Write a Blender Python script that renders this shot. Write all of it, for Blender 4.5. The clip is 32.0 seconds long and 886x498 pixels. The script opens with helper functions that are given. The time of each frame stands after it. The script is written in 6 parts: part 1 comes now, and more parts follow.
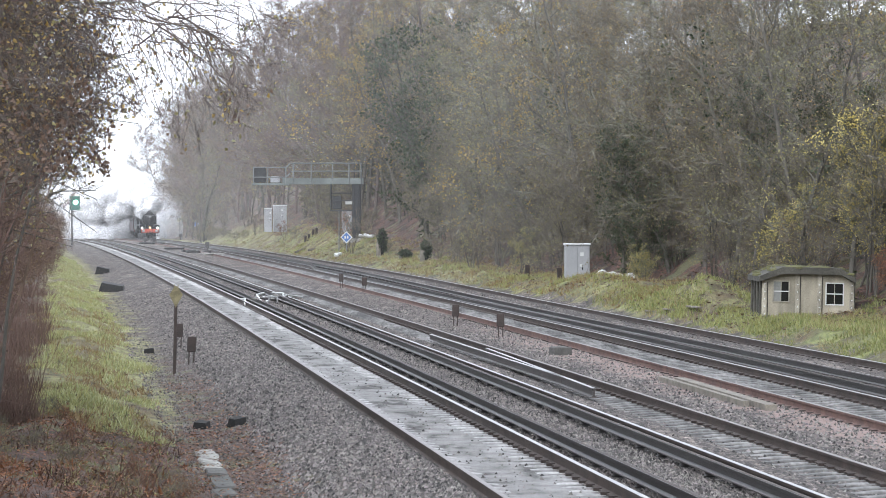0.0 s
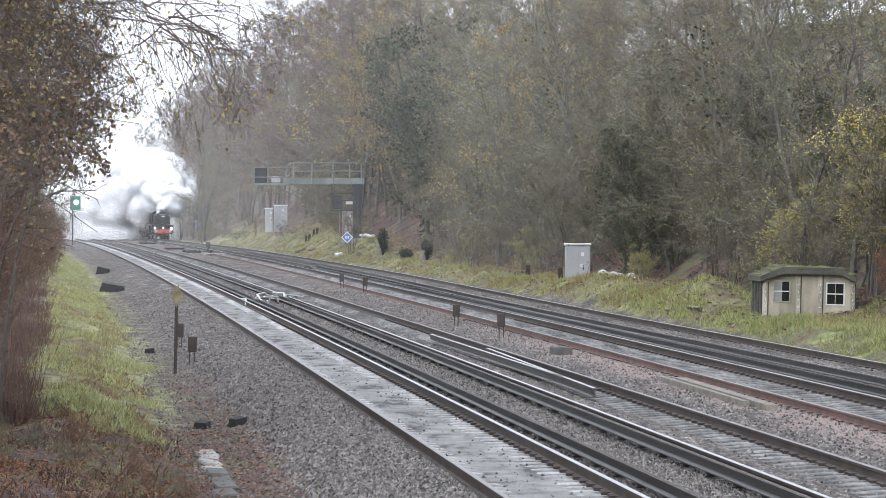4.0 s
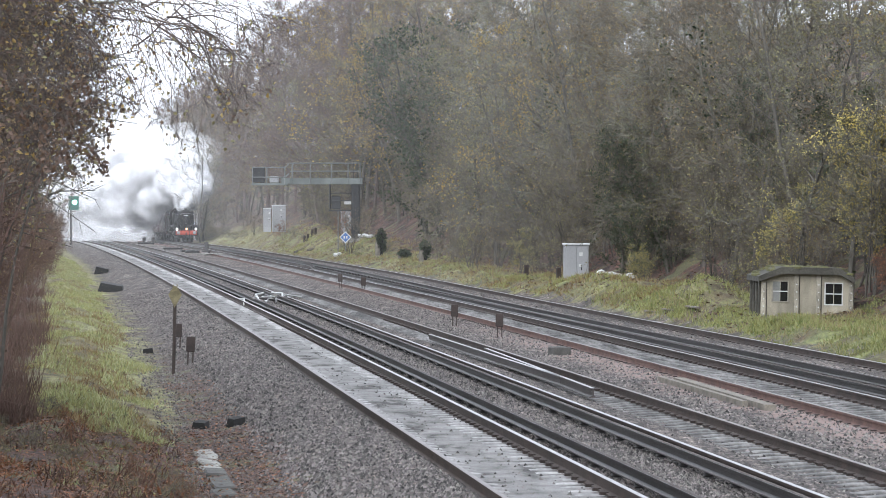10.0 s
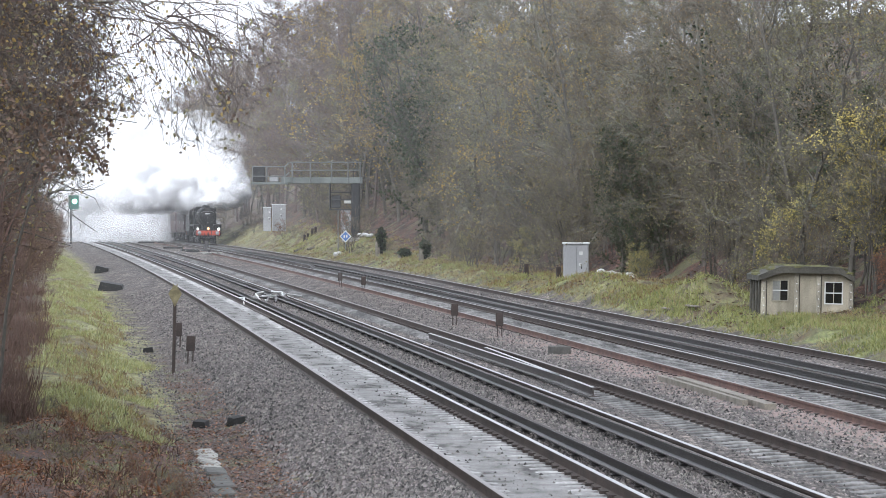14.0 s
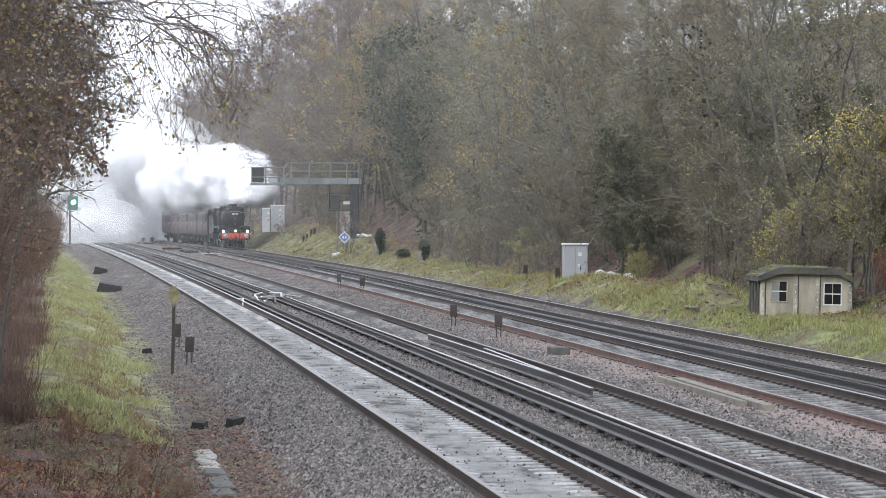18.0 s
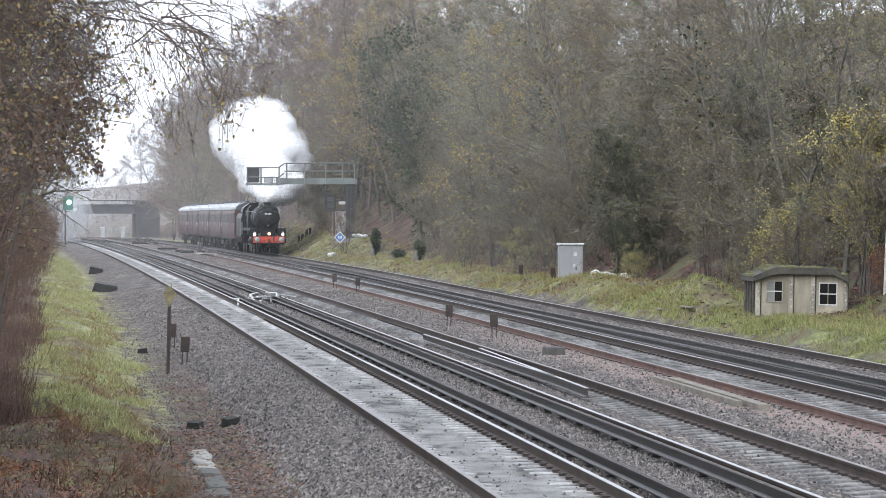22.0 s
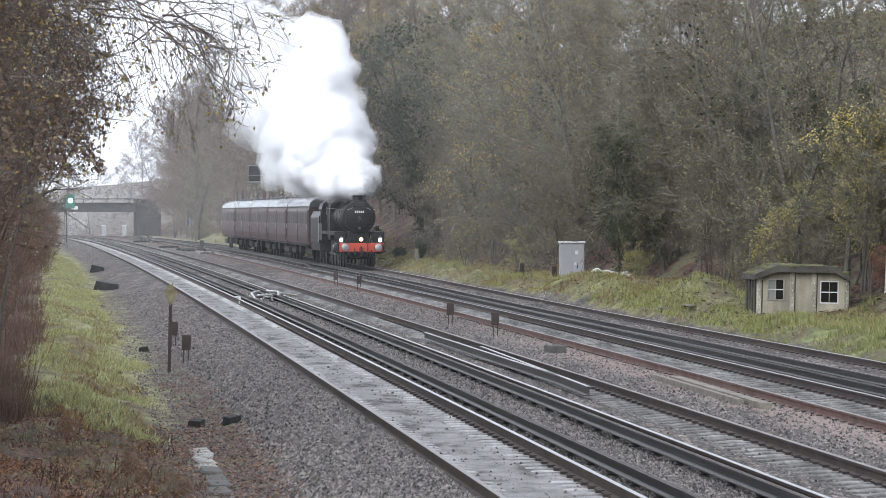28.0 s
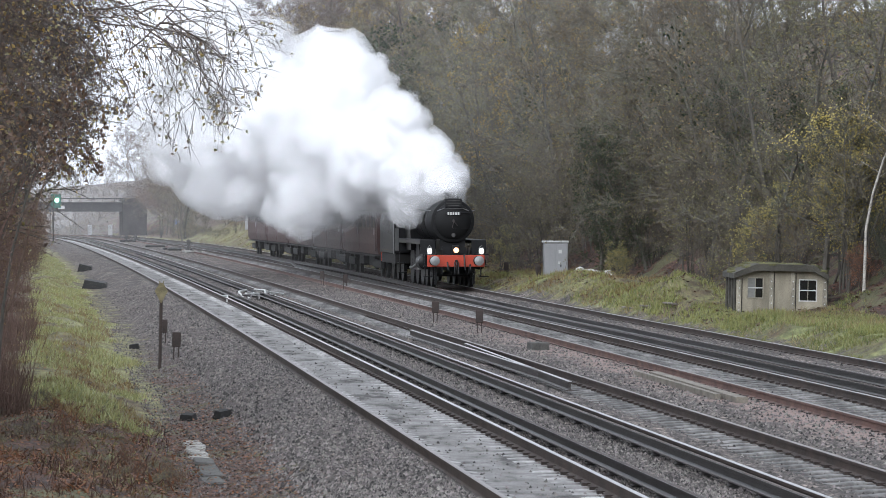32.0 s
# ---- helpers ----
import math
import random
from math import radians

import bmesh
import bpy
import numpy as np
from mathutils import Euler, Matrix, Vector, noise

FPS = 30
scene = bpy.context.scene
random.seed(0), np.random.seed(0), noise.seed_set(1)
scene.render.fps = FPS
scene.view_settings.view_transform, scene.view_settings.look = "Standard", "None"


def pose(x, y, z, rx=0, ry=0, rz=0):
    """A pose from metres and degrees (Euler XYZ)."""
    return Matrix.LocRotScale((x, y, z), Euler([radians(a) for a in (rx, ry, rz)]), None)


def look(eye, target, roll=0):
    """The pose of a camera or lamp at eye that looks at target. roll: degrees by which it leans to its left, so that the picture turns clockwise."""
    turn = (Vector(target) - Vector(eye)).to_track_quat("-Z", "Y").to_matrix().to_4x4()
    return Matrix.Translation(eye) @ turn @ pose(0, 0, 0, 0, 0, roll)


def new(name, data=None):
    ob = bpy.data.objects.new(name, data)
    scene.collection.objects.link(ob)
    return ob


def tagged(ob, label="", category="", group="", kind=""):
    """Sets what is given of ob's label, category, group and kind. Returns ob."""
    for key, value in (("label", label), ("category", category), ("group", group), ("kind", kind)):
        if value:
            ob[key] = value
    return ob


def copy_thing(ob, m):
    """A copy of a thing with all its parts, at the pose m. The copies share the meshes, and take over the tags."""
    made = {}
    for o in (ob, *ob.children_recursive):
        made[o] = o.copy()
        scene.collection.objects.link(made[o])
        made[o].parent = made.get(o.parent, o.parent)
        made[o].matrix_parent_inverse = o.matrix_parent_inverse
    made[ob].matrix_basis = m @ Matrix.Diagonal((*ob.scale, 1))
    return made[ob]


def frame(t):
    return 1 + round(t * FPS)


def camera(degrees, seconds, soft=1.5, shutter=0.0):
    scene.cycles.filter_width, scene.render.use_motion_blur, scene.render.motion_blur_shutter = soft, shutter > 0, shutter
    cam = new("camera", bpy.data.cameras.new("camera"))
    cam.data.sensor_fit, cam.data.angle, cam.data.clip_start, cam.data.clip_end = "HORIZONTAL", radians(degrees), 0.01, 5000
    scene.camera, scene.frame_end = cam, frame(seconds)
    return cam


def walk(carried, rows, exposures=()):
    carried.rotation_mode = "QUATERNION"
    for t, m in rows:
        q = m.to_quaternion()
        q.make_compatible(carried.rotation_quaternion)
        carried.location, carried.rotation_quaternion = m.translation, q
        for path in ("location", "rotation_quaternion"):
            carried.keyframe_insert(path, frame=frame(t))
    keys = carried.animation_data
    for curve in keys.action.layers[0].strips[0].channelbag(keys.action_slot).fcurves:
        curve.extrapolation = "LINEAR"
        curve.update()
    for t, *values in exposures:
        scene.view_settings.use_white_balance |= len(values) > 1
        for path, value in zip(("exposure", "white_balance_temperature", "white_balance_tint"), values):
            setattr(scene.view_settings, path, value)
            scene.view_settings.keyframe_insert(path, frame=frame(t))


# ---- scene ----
LENS = 12.782
EYE_Z = 3.04
cam = camera(LENS, 32.0, 0.85)
# seconds, metres stepped back, yaw, pitch
CAM_ROWS = [
    (0.0, 0.00, 0.000, -0.499),
    (0.5, 0.00, -0.014, -0.524),
    (1.0, 0.00, -0.014, -0.512),
    (1.5, 0.00, -0.021, -0.499),
    (2.0, 0.00, -0.006, -0.499),
    (2.5, 0.00, -0.001, -0.499),
    (3.0, 0.00, -0.014, -0.499),
    (3.5, 0.00, -0.001, -0.499),
    (5.5, 0.00, 0.024, -0.499),
    (6.0, 0.00, 0.036, -0.485),
    (6.5, 0.00, -0.001, -0.499),
    (7.0, 0.00, 0.023, -0.495),
    (7.5, 0.00, 0.009, -0.510),
    (8.0, 0.00, -0.001, -0.512),
    (8.5, 0.00, -0.001, -0.499),
    (9.0, 0.00, 0.074, -0.469),
    (9.5, 0.00, -0.003, -0.499),
    (10.0, 0.00, -0.014, -0.499),
    (10.5, 0.00, -0.014, -0.487),
    (11.0, 0.00, 0.011, -0.487),
    (11.5, 0.00, -0.026, -0.524),
    (12.0, 0.00, -0.026, -0.512),
    (12.5, 0.00, -0.049, -0.487),
    (13.0, 0.00, -0.026, -0.499),
    (13.5, 0.00, -0.012, -0.499),
    (14.0, 0.00, -0.014, -0.512),
    (14.5, 0.00, 0.012, -0.512),
    (16.5, 0.00, -0.014, -0.499),
    (17.0, 0.00, -0.040, -0.501),
    (17.5, 0.00, -0.038, -0.512),
    (18.0, 0.00, -0.029, -0.499),
    (18.5, 0.00, -0.067, -0.512),
    (19.0, 0.00, -0.076, -0.499),
    (19.5, 0.00, -0.089, -0.487),
    (20.0, 0.00, -0.075, -0.499),
    (20.5, 0.00, -0.039, -0.487),
    (21.0, 0.00, -0.051, -0.524),
    (21.5, 0.00, -0.107, -0.499),
    (22.0, 0.00, -0.095, -0.499),
    (22.5, 0.00, -0.039, -0.497),
    (23.0, 0.00, -0.001, -0.499),
    (23.5, 0.00, 0.011, -0.487),
    (24.0, 0.00, -0.000, -0.509),
    (24.5, 0.00, -0.064, -0.512),
    (25.0, 0.00, -0.089, -0.537),
    (25.5, 0.00, -0.064, -0.499),
    (27.5, 0.00, -0.039, -0.527),
    (28.0, 0.00, -0.077, -0.524),
    (28.5, 0.00, -0.059, -0.499),
    (29.0, 0.00, -0.137, -0.522),
    (29.5, 0.00, -0.117, -0.487),
    (30.0, 0.00, -0.126, -0.499),
    (30.5, 0.06, -0.118, -0.510),
    (31.0, 0.26, -0.166, -0.520),
    (31.5, 1.06, -0.203, -0.524),
    (32.0, 1.78, -0.291, -0.530),
]
walk(cam, [(t, pose(0, -b, EYE_Z, 90 + p, 0, w)) for t, b, w, p in CAM_ROWS], [(0.0, 1.22, 6030, 10), (9.0, 1.08, 6030, 10), (18.0, 1.08, 6030, 10), (23.5, 1.12, 6030, 10), (28.0, 0.95, 6030, 10), (32.0, 0.76, 6030, 10)])


# ---- light ----
world = bpy.data.worlds.new("overcast_sky")
scene.world = world
world.use_nodes = True
wn, wl = world.node_tree.nodes, world.node_tree.links
sky = wn.new("ShaderNodeTexSky")
sky.sky_type, sky.sun_disc = "NISHITA", False
sky.sun_elevation, sky.sun_rotation = radians(32), radians(207)
sky.dust_density, sky.air_density = 6.0, 1.4
grey = wn.new("ShaderNodeHueSaturation")
grey.inputs["Saturation"].default_value = 0.12
wl.new(sky.outputs["Color"], grey.inputs["Color"])
wl.new(grey.outputs["Color"], wn["Background"].inputs["Color"])
wn["Background"].inputs["Strength"].default_value = 0.06
# an even white cloud cover over it
cloud, both, cover = wn.new("ShaderNodeBackground"), wn.new("ShaderNodeMixShader"), wn.new("ShaderNodeTexNoise")
cover.inputs["Scale"].default_value = 1.5
tone = wn.new("ShaderNodeValToRGB")
tone.color_ramp.elements[0].color, tone.color_ramp.elements[1].color = (0.84, 0.88, 0.94, 1), (0.97, 1.0, 1.04, 1)
wl.new(cover.outputs["Fac"], tone.inputs[0])
wl.new(tone.outputs[0], cloud.inputs["Color"])
cloud.inputs["Strength"].default_value = 1.02
both.inputs[0].default_value = 0.93
wl.new(wn["Background"].outputs[0], both.inputs[1])
wl.new(cloud.outputs[0], both.inputs[2])
wl.new(both.outputs[0], wn["World Output"].inputs["Surface"])
scene.cycles.transparent_max_bounces, scene.cycles.max_bounces, scene.cycles.diffuse_bounces = 72, 14, 10
sun = new("sun", bpy.data.lights.new("sun", "SUN"))
sun.data.energy, sun.data.angle, sun.data.color = 1.5, radians(50), (1.0, 0.985, 0.96)
sun.matrix_world = look((-35, -70, 48), (0, 0, 0))


# ---- the line of the railway ----
def line_x(y):
    """The inner edge of the first running rail."""
    return -2.06 - 0.0925 * (y - 72) - 2.75e-5 * ((y - 50) ** 2 - 484)


def line_yaw(y):
    """Degrees by which the line turns from the y axis."""
    return math.degrees(math.atan(0.0925 + 5.5e-5 * (y - 50)))


def line_z(y):
    return -1.8 * (max(0.0, y - 380) / 440) ** 2 if y < 900 else -2.52


U_A, U_B = 0.0, 3.46


def u_c(y):
    return 7.25 + 0.0028 * (min(y, 260) - 72)


def u_d(y):
    return 10.42


def rise_d(y):
    """The last track lies a little higher along the middle stretch."""
    return 0.16 * smooth(110, 210, y) * smooth(460, 330, y)


def smooth(a, b, x):
    x = min(1.0, max(0.0, (x - a) / (b - a)))
    return x * x * (3 - 2 * x)


def bump(y, u, y0, u0, sy, su, h):
    return h * math.exp(-((y - y0) / sy) ** 2 - ((u - u0) / su) ** 2)


def ground_z(y, u):
    n = noise.noise(Vector((u * 0.5, y * 0.15, 0))) * 0.12 + noise.noise(Vector((u * 1.3, y * 0.6, 3))) * 0.05
    tuft = noise.noise(Vector((u * 1.7, y * 0.42, 8))) * 0.16 + noise.noise(Vector((u * 3.4, y * 0.9, 5))) * 0.09
    z = -0.15 + tuft * (smooth(-3.0, -3.8, u) + smooth(12.8, 13.8, u))
    z += 0.025 * smooth(-1.0, -0.35, u) * smooth(-0.03, -0.10, u)
    z -= 0.026 * (smooth(0.02, 0.12, u) - smooth(1.38, 1.48, u))
    z -= 0.045 * (smooth(4.15, 4.4, u) - smooth(4.85, 4.95, u))
    c = u_c(y)
    z -= 0.05 * (smooth(c + 0.05, c + 0.2, u) - smooth(c + 1.38, c + 1.48, u))
    z -= 0.26 * smooth(-1.2, -2.6, u)
    z += (0.45 + n * 0.9) * smooth(-2.9, -5.0, u) + 0.8 * smooth(-5.5, -9, u) + 0.9 * smooth(22, 0, y) * smooth(-2.8, -4.2, u)
    w = u - 11 * smooth(400, 620, y) - 8 * smooth(620, 800, y) + 15 * smooth(812, 840, y)
    z += rise_d(y) * smooth(9.3, 10.1, u) + (0.42 + n) * smooth(12.5, 13.9, w) + 0.47 * max(0.0, w - 15.8) * smooth(15.0, 19.0, w)
    z += bump(y, u, 138, 14.6, 13, 1.6, 0.55) + bump(y, u, 112, 16.0, 7, 1.3, 0.25) + bump(y, u, 119, 14.4, 4, 0.9, 0.8)
    z += 1.7 * smooth(190, 300, y) * smooth(13.4, 16.5, w)
    if u > 46:
        z -= 0.42 * (u - 46)
    if u < -10:
        z += 0.15 * (-10 - u) if u > -40 else 4.5
    return z + line_z(y)


def spot(y, u, dz=0.0):
    return Vector((line_x(y) + u, y, ground_z(y, u) + dz))


# ---- materials ----
BASE_SCALE = 0.6  # scales every base colour down against the raised exposure, so steam reads brighter


def shade(name, base, rough=0.8, metal=0.0, spread=0.25, scale=3.0, grain=40.0, bumpy=0.3, tint=None, per=0.0, attr=False, streak=1.0, deep=0.02, spread_out=False):
    """A surface with stains at one scale, grain at another, and relief. per: variation from piece to piece."""
    m = bpy.data.materials.new(name)
    m.use_nodes = True
    nt = m.node_tree
    N, L = nt.nodes, nt.links
    p = N["Principled BSDF"]
    p.inputs["Roughness"].default_value, p.inputs["Metallic"].default_value = rough, metal
    co = N.new("ShaderNodeTexCoord")
    mp = N.new("ShaderNodeMapping")
    mp.inputs["Scale"].default_value = (1, 1, streak)
    if spread_out:  # stains that run on from piece to piece
        mp.inputs["Scale"].default_value = (1, 0.06, 1)
        L.new(N.new("ShaderNodeNewGeometry").outputs["Position"], mp.inputs["Vector"])
    else:
        L.new(co.outputs["Object"], mp.inputs["Vector"])
    big, fine = N.new("ShaderNodeTexNoise"), N.new("ShaderNodeTexNoise")
    big.inputs["Scale"].default_value, big.inputs["Detail"].default_value = scale, 4
    fine.inputs["Scale"].default_value, fine.inputs["Detail"].default_value = grain, 3
    L.new(mp.outputs[0], big.inputs["Vector"])
    L.new(mp.outputs[0], fine.inputs["Vector"])
    ramp = N.new("ShaderNodeValToRGB")
    dark = [c * BASE_SCALE * (1 - spread) for c in base]
    light = [min(1, c * BASE_SCALE * (1 + spread)) for c in (tint or base)]
    ramp.color_ramp.elements[0].position, ramp.color_ramp.elements[0].color = 0.32, (*dark, 1)
    ramp.color_ramp.elements[1].position, ramp.color_ramp.elements[1].color = 0.68, (*light, 1)
    L.new(big.outputs["Fac"], ramp.inputs[0])
    mul = N.new("ShaderNodeMixRGB")
    mul.blend_type = "MULTIPLY"
    mul.inputs[0].default_value = min(1, spread * 2)
    L.new(ramp.outputs[0], mul.inputs[1])
    fr = N.new("ShaderNodeValToRGB")
    fr.color_ramp.elements[0].position, fr.color_ramp.elements[0].color = 0.3, (0.55, 0.55, 0.55, 1)
    fr.color_ramp.elements[1].position, fr.color_ramp.elements[1].color = 0.65, (1.15, 1.15, 1.15, 1)
    L.new(fine.outputs["Fac"], fr.inputs[0])
    L.new(fr.outputs[0], mul.inputs[2])
    out = mul.outputs[0]
    if per:
        info = N.new("ShaderNodeObjectInfo") if not attr else N.new("ShaderNodeNewGeometry")
        hsv = N.new("ShaderNodeHueSaturation")
        mr = N.new("ShaderNodeMapRange")
        mr.inputs[3].default_value, mr.inputs[4].default_value = 1 - per, 1 + per
        L.new(info.outputs["Random" if not attr else "Random Per Island"], mr.inputs[0])
        L.new(mr.outputs[0], hsv.inputs["Value"])
        mh = N.new("ShaderNodeMapRange")
        mh.inputs[3].default_value, mh.inputs[4].default_value = 0.5 - per * 0.06, 0.5 + per * 0.06
        wn_ = N.new("ShaderNodeTexWhiteNoise")
        wn_.noise_dimensions = "1D"
        L.new(info.outputs["Random" if not attr else "Random Per Island"], wn_.inputs["W"])
        L.new(wn_.outputs["Value"], mh.inputs[0])
        L.new(mh.outputs[0], hsv.inputs["Hue"])
        L.new(out, hsv.inputs["Color"])
        out = hsv.outputs[0]
    L.new(out, p.inputs["Base Color"])
    if bumpy:
        b = N.new("ShaderNodeBump")
        b.inputs["Strength"].default_value, b.inputs["Distance"].default_value = bumpy, deep
        L.new(fine.outputs["Fac"], b.inputs["Height"])
        L.new(b.outputs[0], p.inputs["Normal"])
    return m


def leafy(name, base, tint, rough=0.6):
    """Leaves: each leaf its own tone, letting some light through."""
    m = bpy.data.materials.new(name)
    m.use_nodes = True
    nt = m.node_tree
    N, L = nt.nodes, nt.links
    p = N["Principled BSDF"]
    p.inputs["Roughness"].default_value = rough
    geo = N.new("ShaderNodeNewGeometry")
    ramp = N.new("ShaderNodeValToRGB")
    base, tint = [c * BASE_SCALE for c in base], [c * BASE_SCALE for c in tint]
    ramp.color_ramp.elements[0].color, ramp.color_ramp.elements[1].color = (*base, 1), (*tint, 1)
    mid = ramp.color_ramp.elements.new(0.5)
    mid.color = (*[(a + b) / 2 * f for a, b, f in zip(base, tint, (1.15, 1.0, 0.7))], 1)
    L.new(geo.outputs["Random Per Island"], ramp.inputs[0])
    info = N.new("ShaderNodeObjectInfo")
    hsv = N.new("ShaderNodeHueSaturation")
    mr = N.new("ShaderNodeMapRange")
    mr.inputs[3].default_value, mr.inputs[4].default_value = 0.75, 1.3
    L.new(info.outputs["Random"], mr.inputs[0])
    L.new(mr.outputs[0], hsv.inputs["Value"])
    L.new(ramp.outputs[0], hsv.inputs["Color"])
    L.new(hsv.outputs[0], p.inputs["Base Color"])
    tr = N.new("ShaderNodeBsdfTranslucent")
    L.new(hsv.outputs[0], tr.inputs["Color"])
    mix = N.new("ShaderNodeMixShader")
    mix.inputs[0].default_value = 0.35
    L.new(p.outputs[0], mix.inputs[1])
    L.new(tr.outputs[0], mix.inputs[2])
    L.new(mix.outputs[0], N["Material Output"].inputs[0])
    return m


def glow(name, colour, power):
    m = bpy.data.materials.new(name)
    m.use_nodes = True
    p = m.node_tree.nodes["Principled BSDF"]
    p.inputs["Base Color"].default_value = (*colour, 1)
    p.inputs["Emission Color"].default_value = (*colour, 1)
    p.inputs["Emission Strength"].default_value = power
    return m


def vapour(name, cover, rough_scale, low, high, tone=0.95):
    """Steam or mist: white scattering cover, broken by noise, letting the rest of the light pass straight on."""
    m = bpy.data.materials.new(name)
    m.use_nodes = True
    N, L = m.node_tree.nodes, m.node_tree.links
    N.remove(N["Principled BSDF"])
    dif, tra, cle = N.new("ShaderNodeBsdfDiffuse"), N.new("ShaderNodeBsdfTranslucent"), N.new("ShaderNodeBsdfTransparent")
    dif.inputs[0].default_value = tra.inputs[0].default_value = (tone, tone, tone * 1.01, 1)
    a, b = N.new("ShaderNodeMixShader"), N.new("ShaderNodeMixShader")
    a.inputs[0].default_value = 0.5
    # normals bent towards sun and camera imitate light scattered inside the cloud
    geo, even = N.new("ShaderNodeNewGeometry"), N.new("ShaderNodeVectorMath")
    even.operation = "MULTIPLY_ADD"
    even.inputs[1].default_value = (0.22, 0.22, 0.22)
    even.inputs[2].default_value = (-0.14, -0.56, 0.48)
    L.new(geo.outputs["Normal"], even.inputs[0])
    unit = N.new("ShaderNodeVectorMath")
    unit.operation = "NORMALIZE"
    L.new(even.outputs[0], unit.inputs[0])
    L.new(unit.outputs[0], dif.inputs["Normal"])
    L.new(dif.outputs[0], a.inputs[1])
    L.new(tra.outputs[0], a.inputs[2])
    co, no, mr = N.new("ShaderNodeTexCoord"), N.new("ShaderNodeTexNoise"), N.new("ShaderNodeMapRange")
    no.inputs["Scale"].default_value, no.inputs["Detail"].default_value = rough_scale, 5
    mr.inputs[1].default_value, mr.inputs[2].default_value = low, high
    mr.inputs[4].default_value = cover
    L.new(co.outputs["Object"], no.inputs["Vector"])
    L.new(no.outputs["Fac"], mr.inputs[0])
    L.new(mr.outputs[0], b.inputs[0])
    L.new(cle.outputs[0], b.inputs[1])
    L.new(a.outputs[0], b.inputs[2])
    L.new(b.outputs[0], N["Material Output"].inputs[0])
    return m


RUST = shade("rusty_rail_side", (0.075, 0.052, 0.042), 0.75, 0.2, 0.35, 2.0, 60, 0.3)
REDRUST = shade("red_rusty_rail_side", (0.20, 0.115, 0.095), 0.8, 0.1, 0.3, 2.0, 60, 0.3)
STEEL = shade("worn_rail_head", (0.50, 0.49, 0.49), 0.42, 0.6, 0.15, 3.0, 80, 0.1)
DULLHEAD = shade("dull_rail_head", (0.27, 0.24, 0.225), 0.5, 0.6, 0.25, 3.0, 80, 0.1)
THIRD = shade("dark_conductor_steel", (0.055, 0.05, 0.048), 0.45, 0.5, 0.3, 2.0, 60, 0.2)
POT = shade("grey_insulator", (0.05, 0.045, 0.045), 0.6, 0, 0.3, 6, 60, 0.2)
SLEEPER = shade("pale_concrete_sleeper", (0.43, 0.415, 0.405), 0.8, 0, 0.36, 2.2, 12, 0.4, per=0.25, spread_out=True)
SLEEPER_B = shade("grey_concrete_sleeper", (0.20, 0.192, 0.186), 0.85, 0, 0.55, 2.2, 14, 0.4, per=0.3, spread_out=True)
CLIP = shade("rusty_clip", (0.05, 0.035, 0.03), 0.8, 0.2, 0.3, 8, 60, 0.2)
STONE = shade("ballast_stone", (0.19, 0.17, 0.16), 0.85, 0, 0.3, 8, 90, 0.4, per=0.95, attr=True)
BARK = shade("grey_brown_bark", (0.138, 0.124, 0.104), 0.9, 0, 0.35, 2.0, 30, 0.5, per=0.25, streak=0.3)
PALEBARK = shade("pale_lichen_bark", (0.165, 0.155, 0.118), 0.9, 0, 0.35, 1.5, 25, 0.5, per=0.25, streak=0.3)
REDBARK = shade("reddish_brown_stem", (0.17, 0.105, 0.078), 0.8, 0, 0.3, 2.0, 30, 0.3, per=0.25)
# a darker, browner bark for the overhanging tree alone
DARKBARK = shade("dark_brown_bark", (0.13, 0.10, 0.082), 0.85, 0, 0.3, 2.0, 30, 0.3, per=0.3, attr=True)
BIRCH = shade("white_birch_bark", (0.62, 0.58, 0.52), 0.8, 0, 0.3, 3, 12, 0.4, streak=3)
TWIG = shade("brown_twigs", (0.20, 0.174, 0.136), 0.9, 0, 0.3, 1.0, 30, 0.0, per=0.2, attr=True)
PALETWIG = shade("grey_green_twigs", (0.225, 0.215, 0.165), 0.9, 0, 0.3, 1.0, 30, 0.0, per=0.2, attr=True)
DUSKBARK = shade("purple_brown_bark", (0.175, 0.135, 0.12), 0.9, 0, 0.3, 2.0, 30, 0.4, per=0.25, streak=0.3)
DUSKTWIG = shade("purple_brown_twigs", (0.19, 0.14, 0.125), 0.9, 0, 0.3, 1.0, 30, 0.0, per=0.2, attr=True)
REDTWIG = shade("red_brown_twigs", (0.185, 0.115, 0.088), 0.9, 0, 0.3, 1.0, 30, 0.0, per=0.2, attr=True)
L_OCHRE = leafy("ochre_leaves", (0.34, 0.235, 0.075), (0.56, 0.43, 0.155))
L_LIME = leafy("yellow_green_leaves", (0.38, 0.36, 0.10), (0.74, 0.66, 0.22))
L_YELLOW = leafy("bright_yellow_leaves", (0.46, 0.41, 0.13), (0.80, 0.70, 0.27))
L_LITTER = leafy("dark_wet_litter", (0.05, 0.028, 0.024), (0.17, 0.09, 0.065))
L_OLIVE = leafy("olive_leaves", (0.15, 0.15, 0.07), (0.37, 0.345, 0.17))
L_BROWN = leafy("dead_brown_leaves", (0.13, 0.085, 0.05), (0.36, 0.28, 0.15))
L_RUSSET = leafy("russet_leaves", (0.15, 0.065, 0.038), (0.46, 0.21, 0.10))
L_IVY = leafy("dark_ivy_leaves", (0.028, 0.045, 0.022), (0.07, 0.095, 0.045), 0.4)
L_DARKRED = leafy("withered_dark_leaves", (0.10, 0.065, 0.052), (0.27, 0.18, 0.135))
GRASS = leafy("wet_grass_blades", (0.225, 0.27, 0.125), (0.57, 0.60, 0.34))
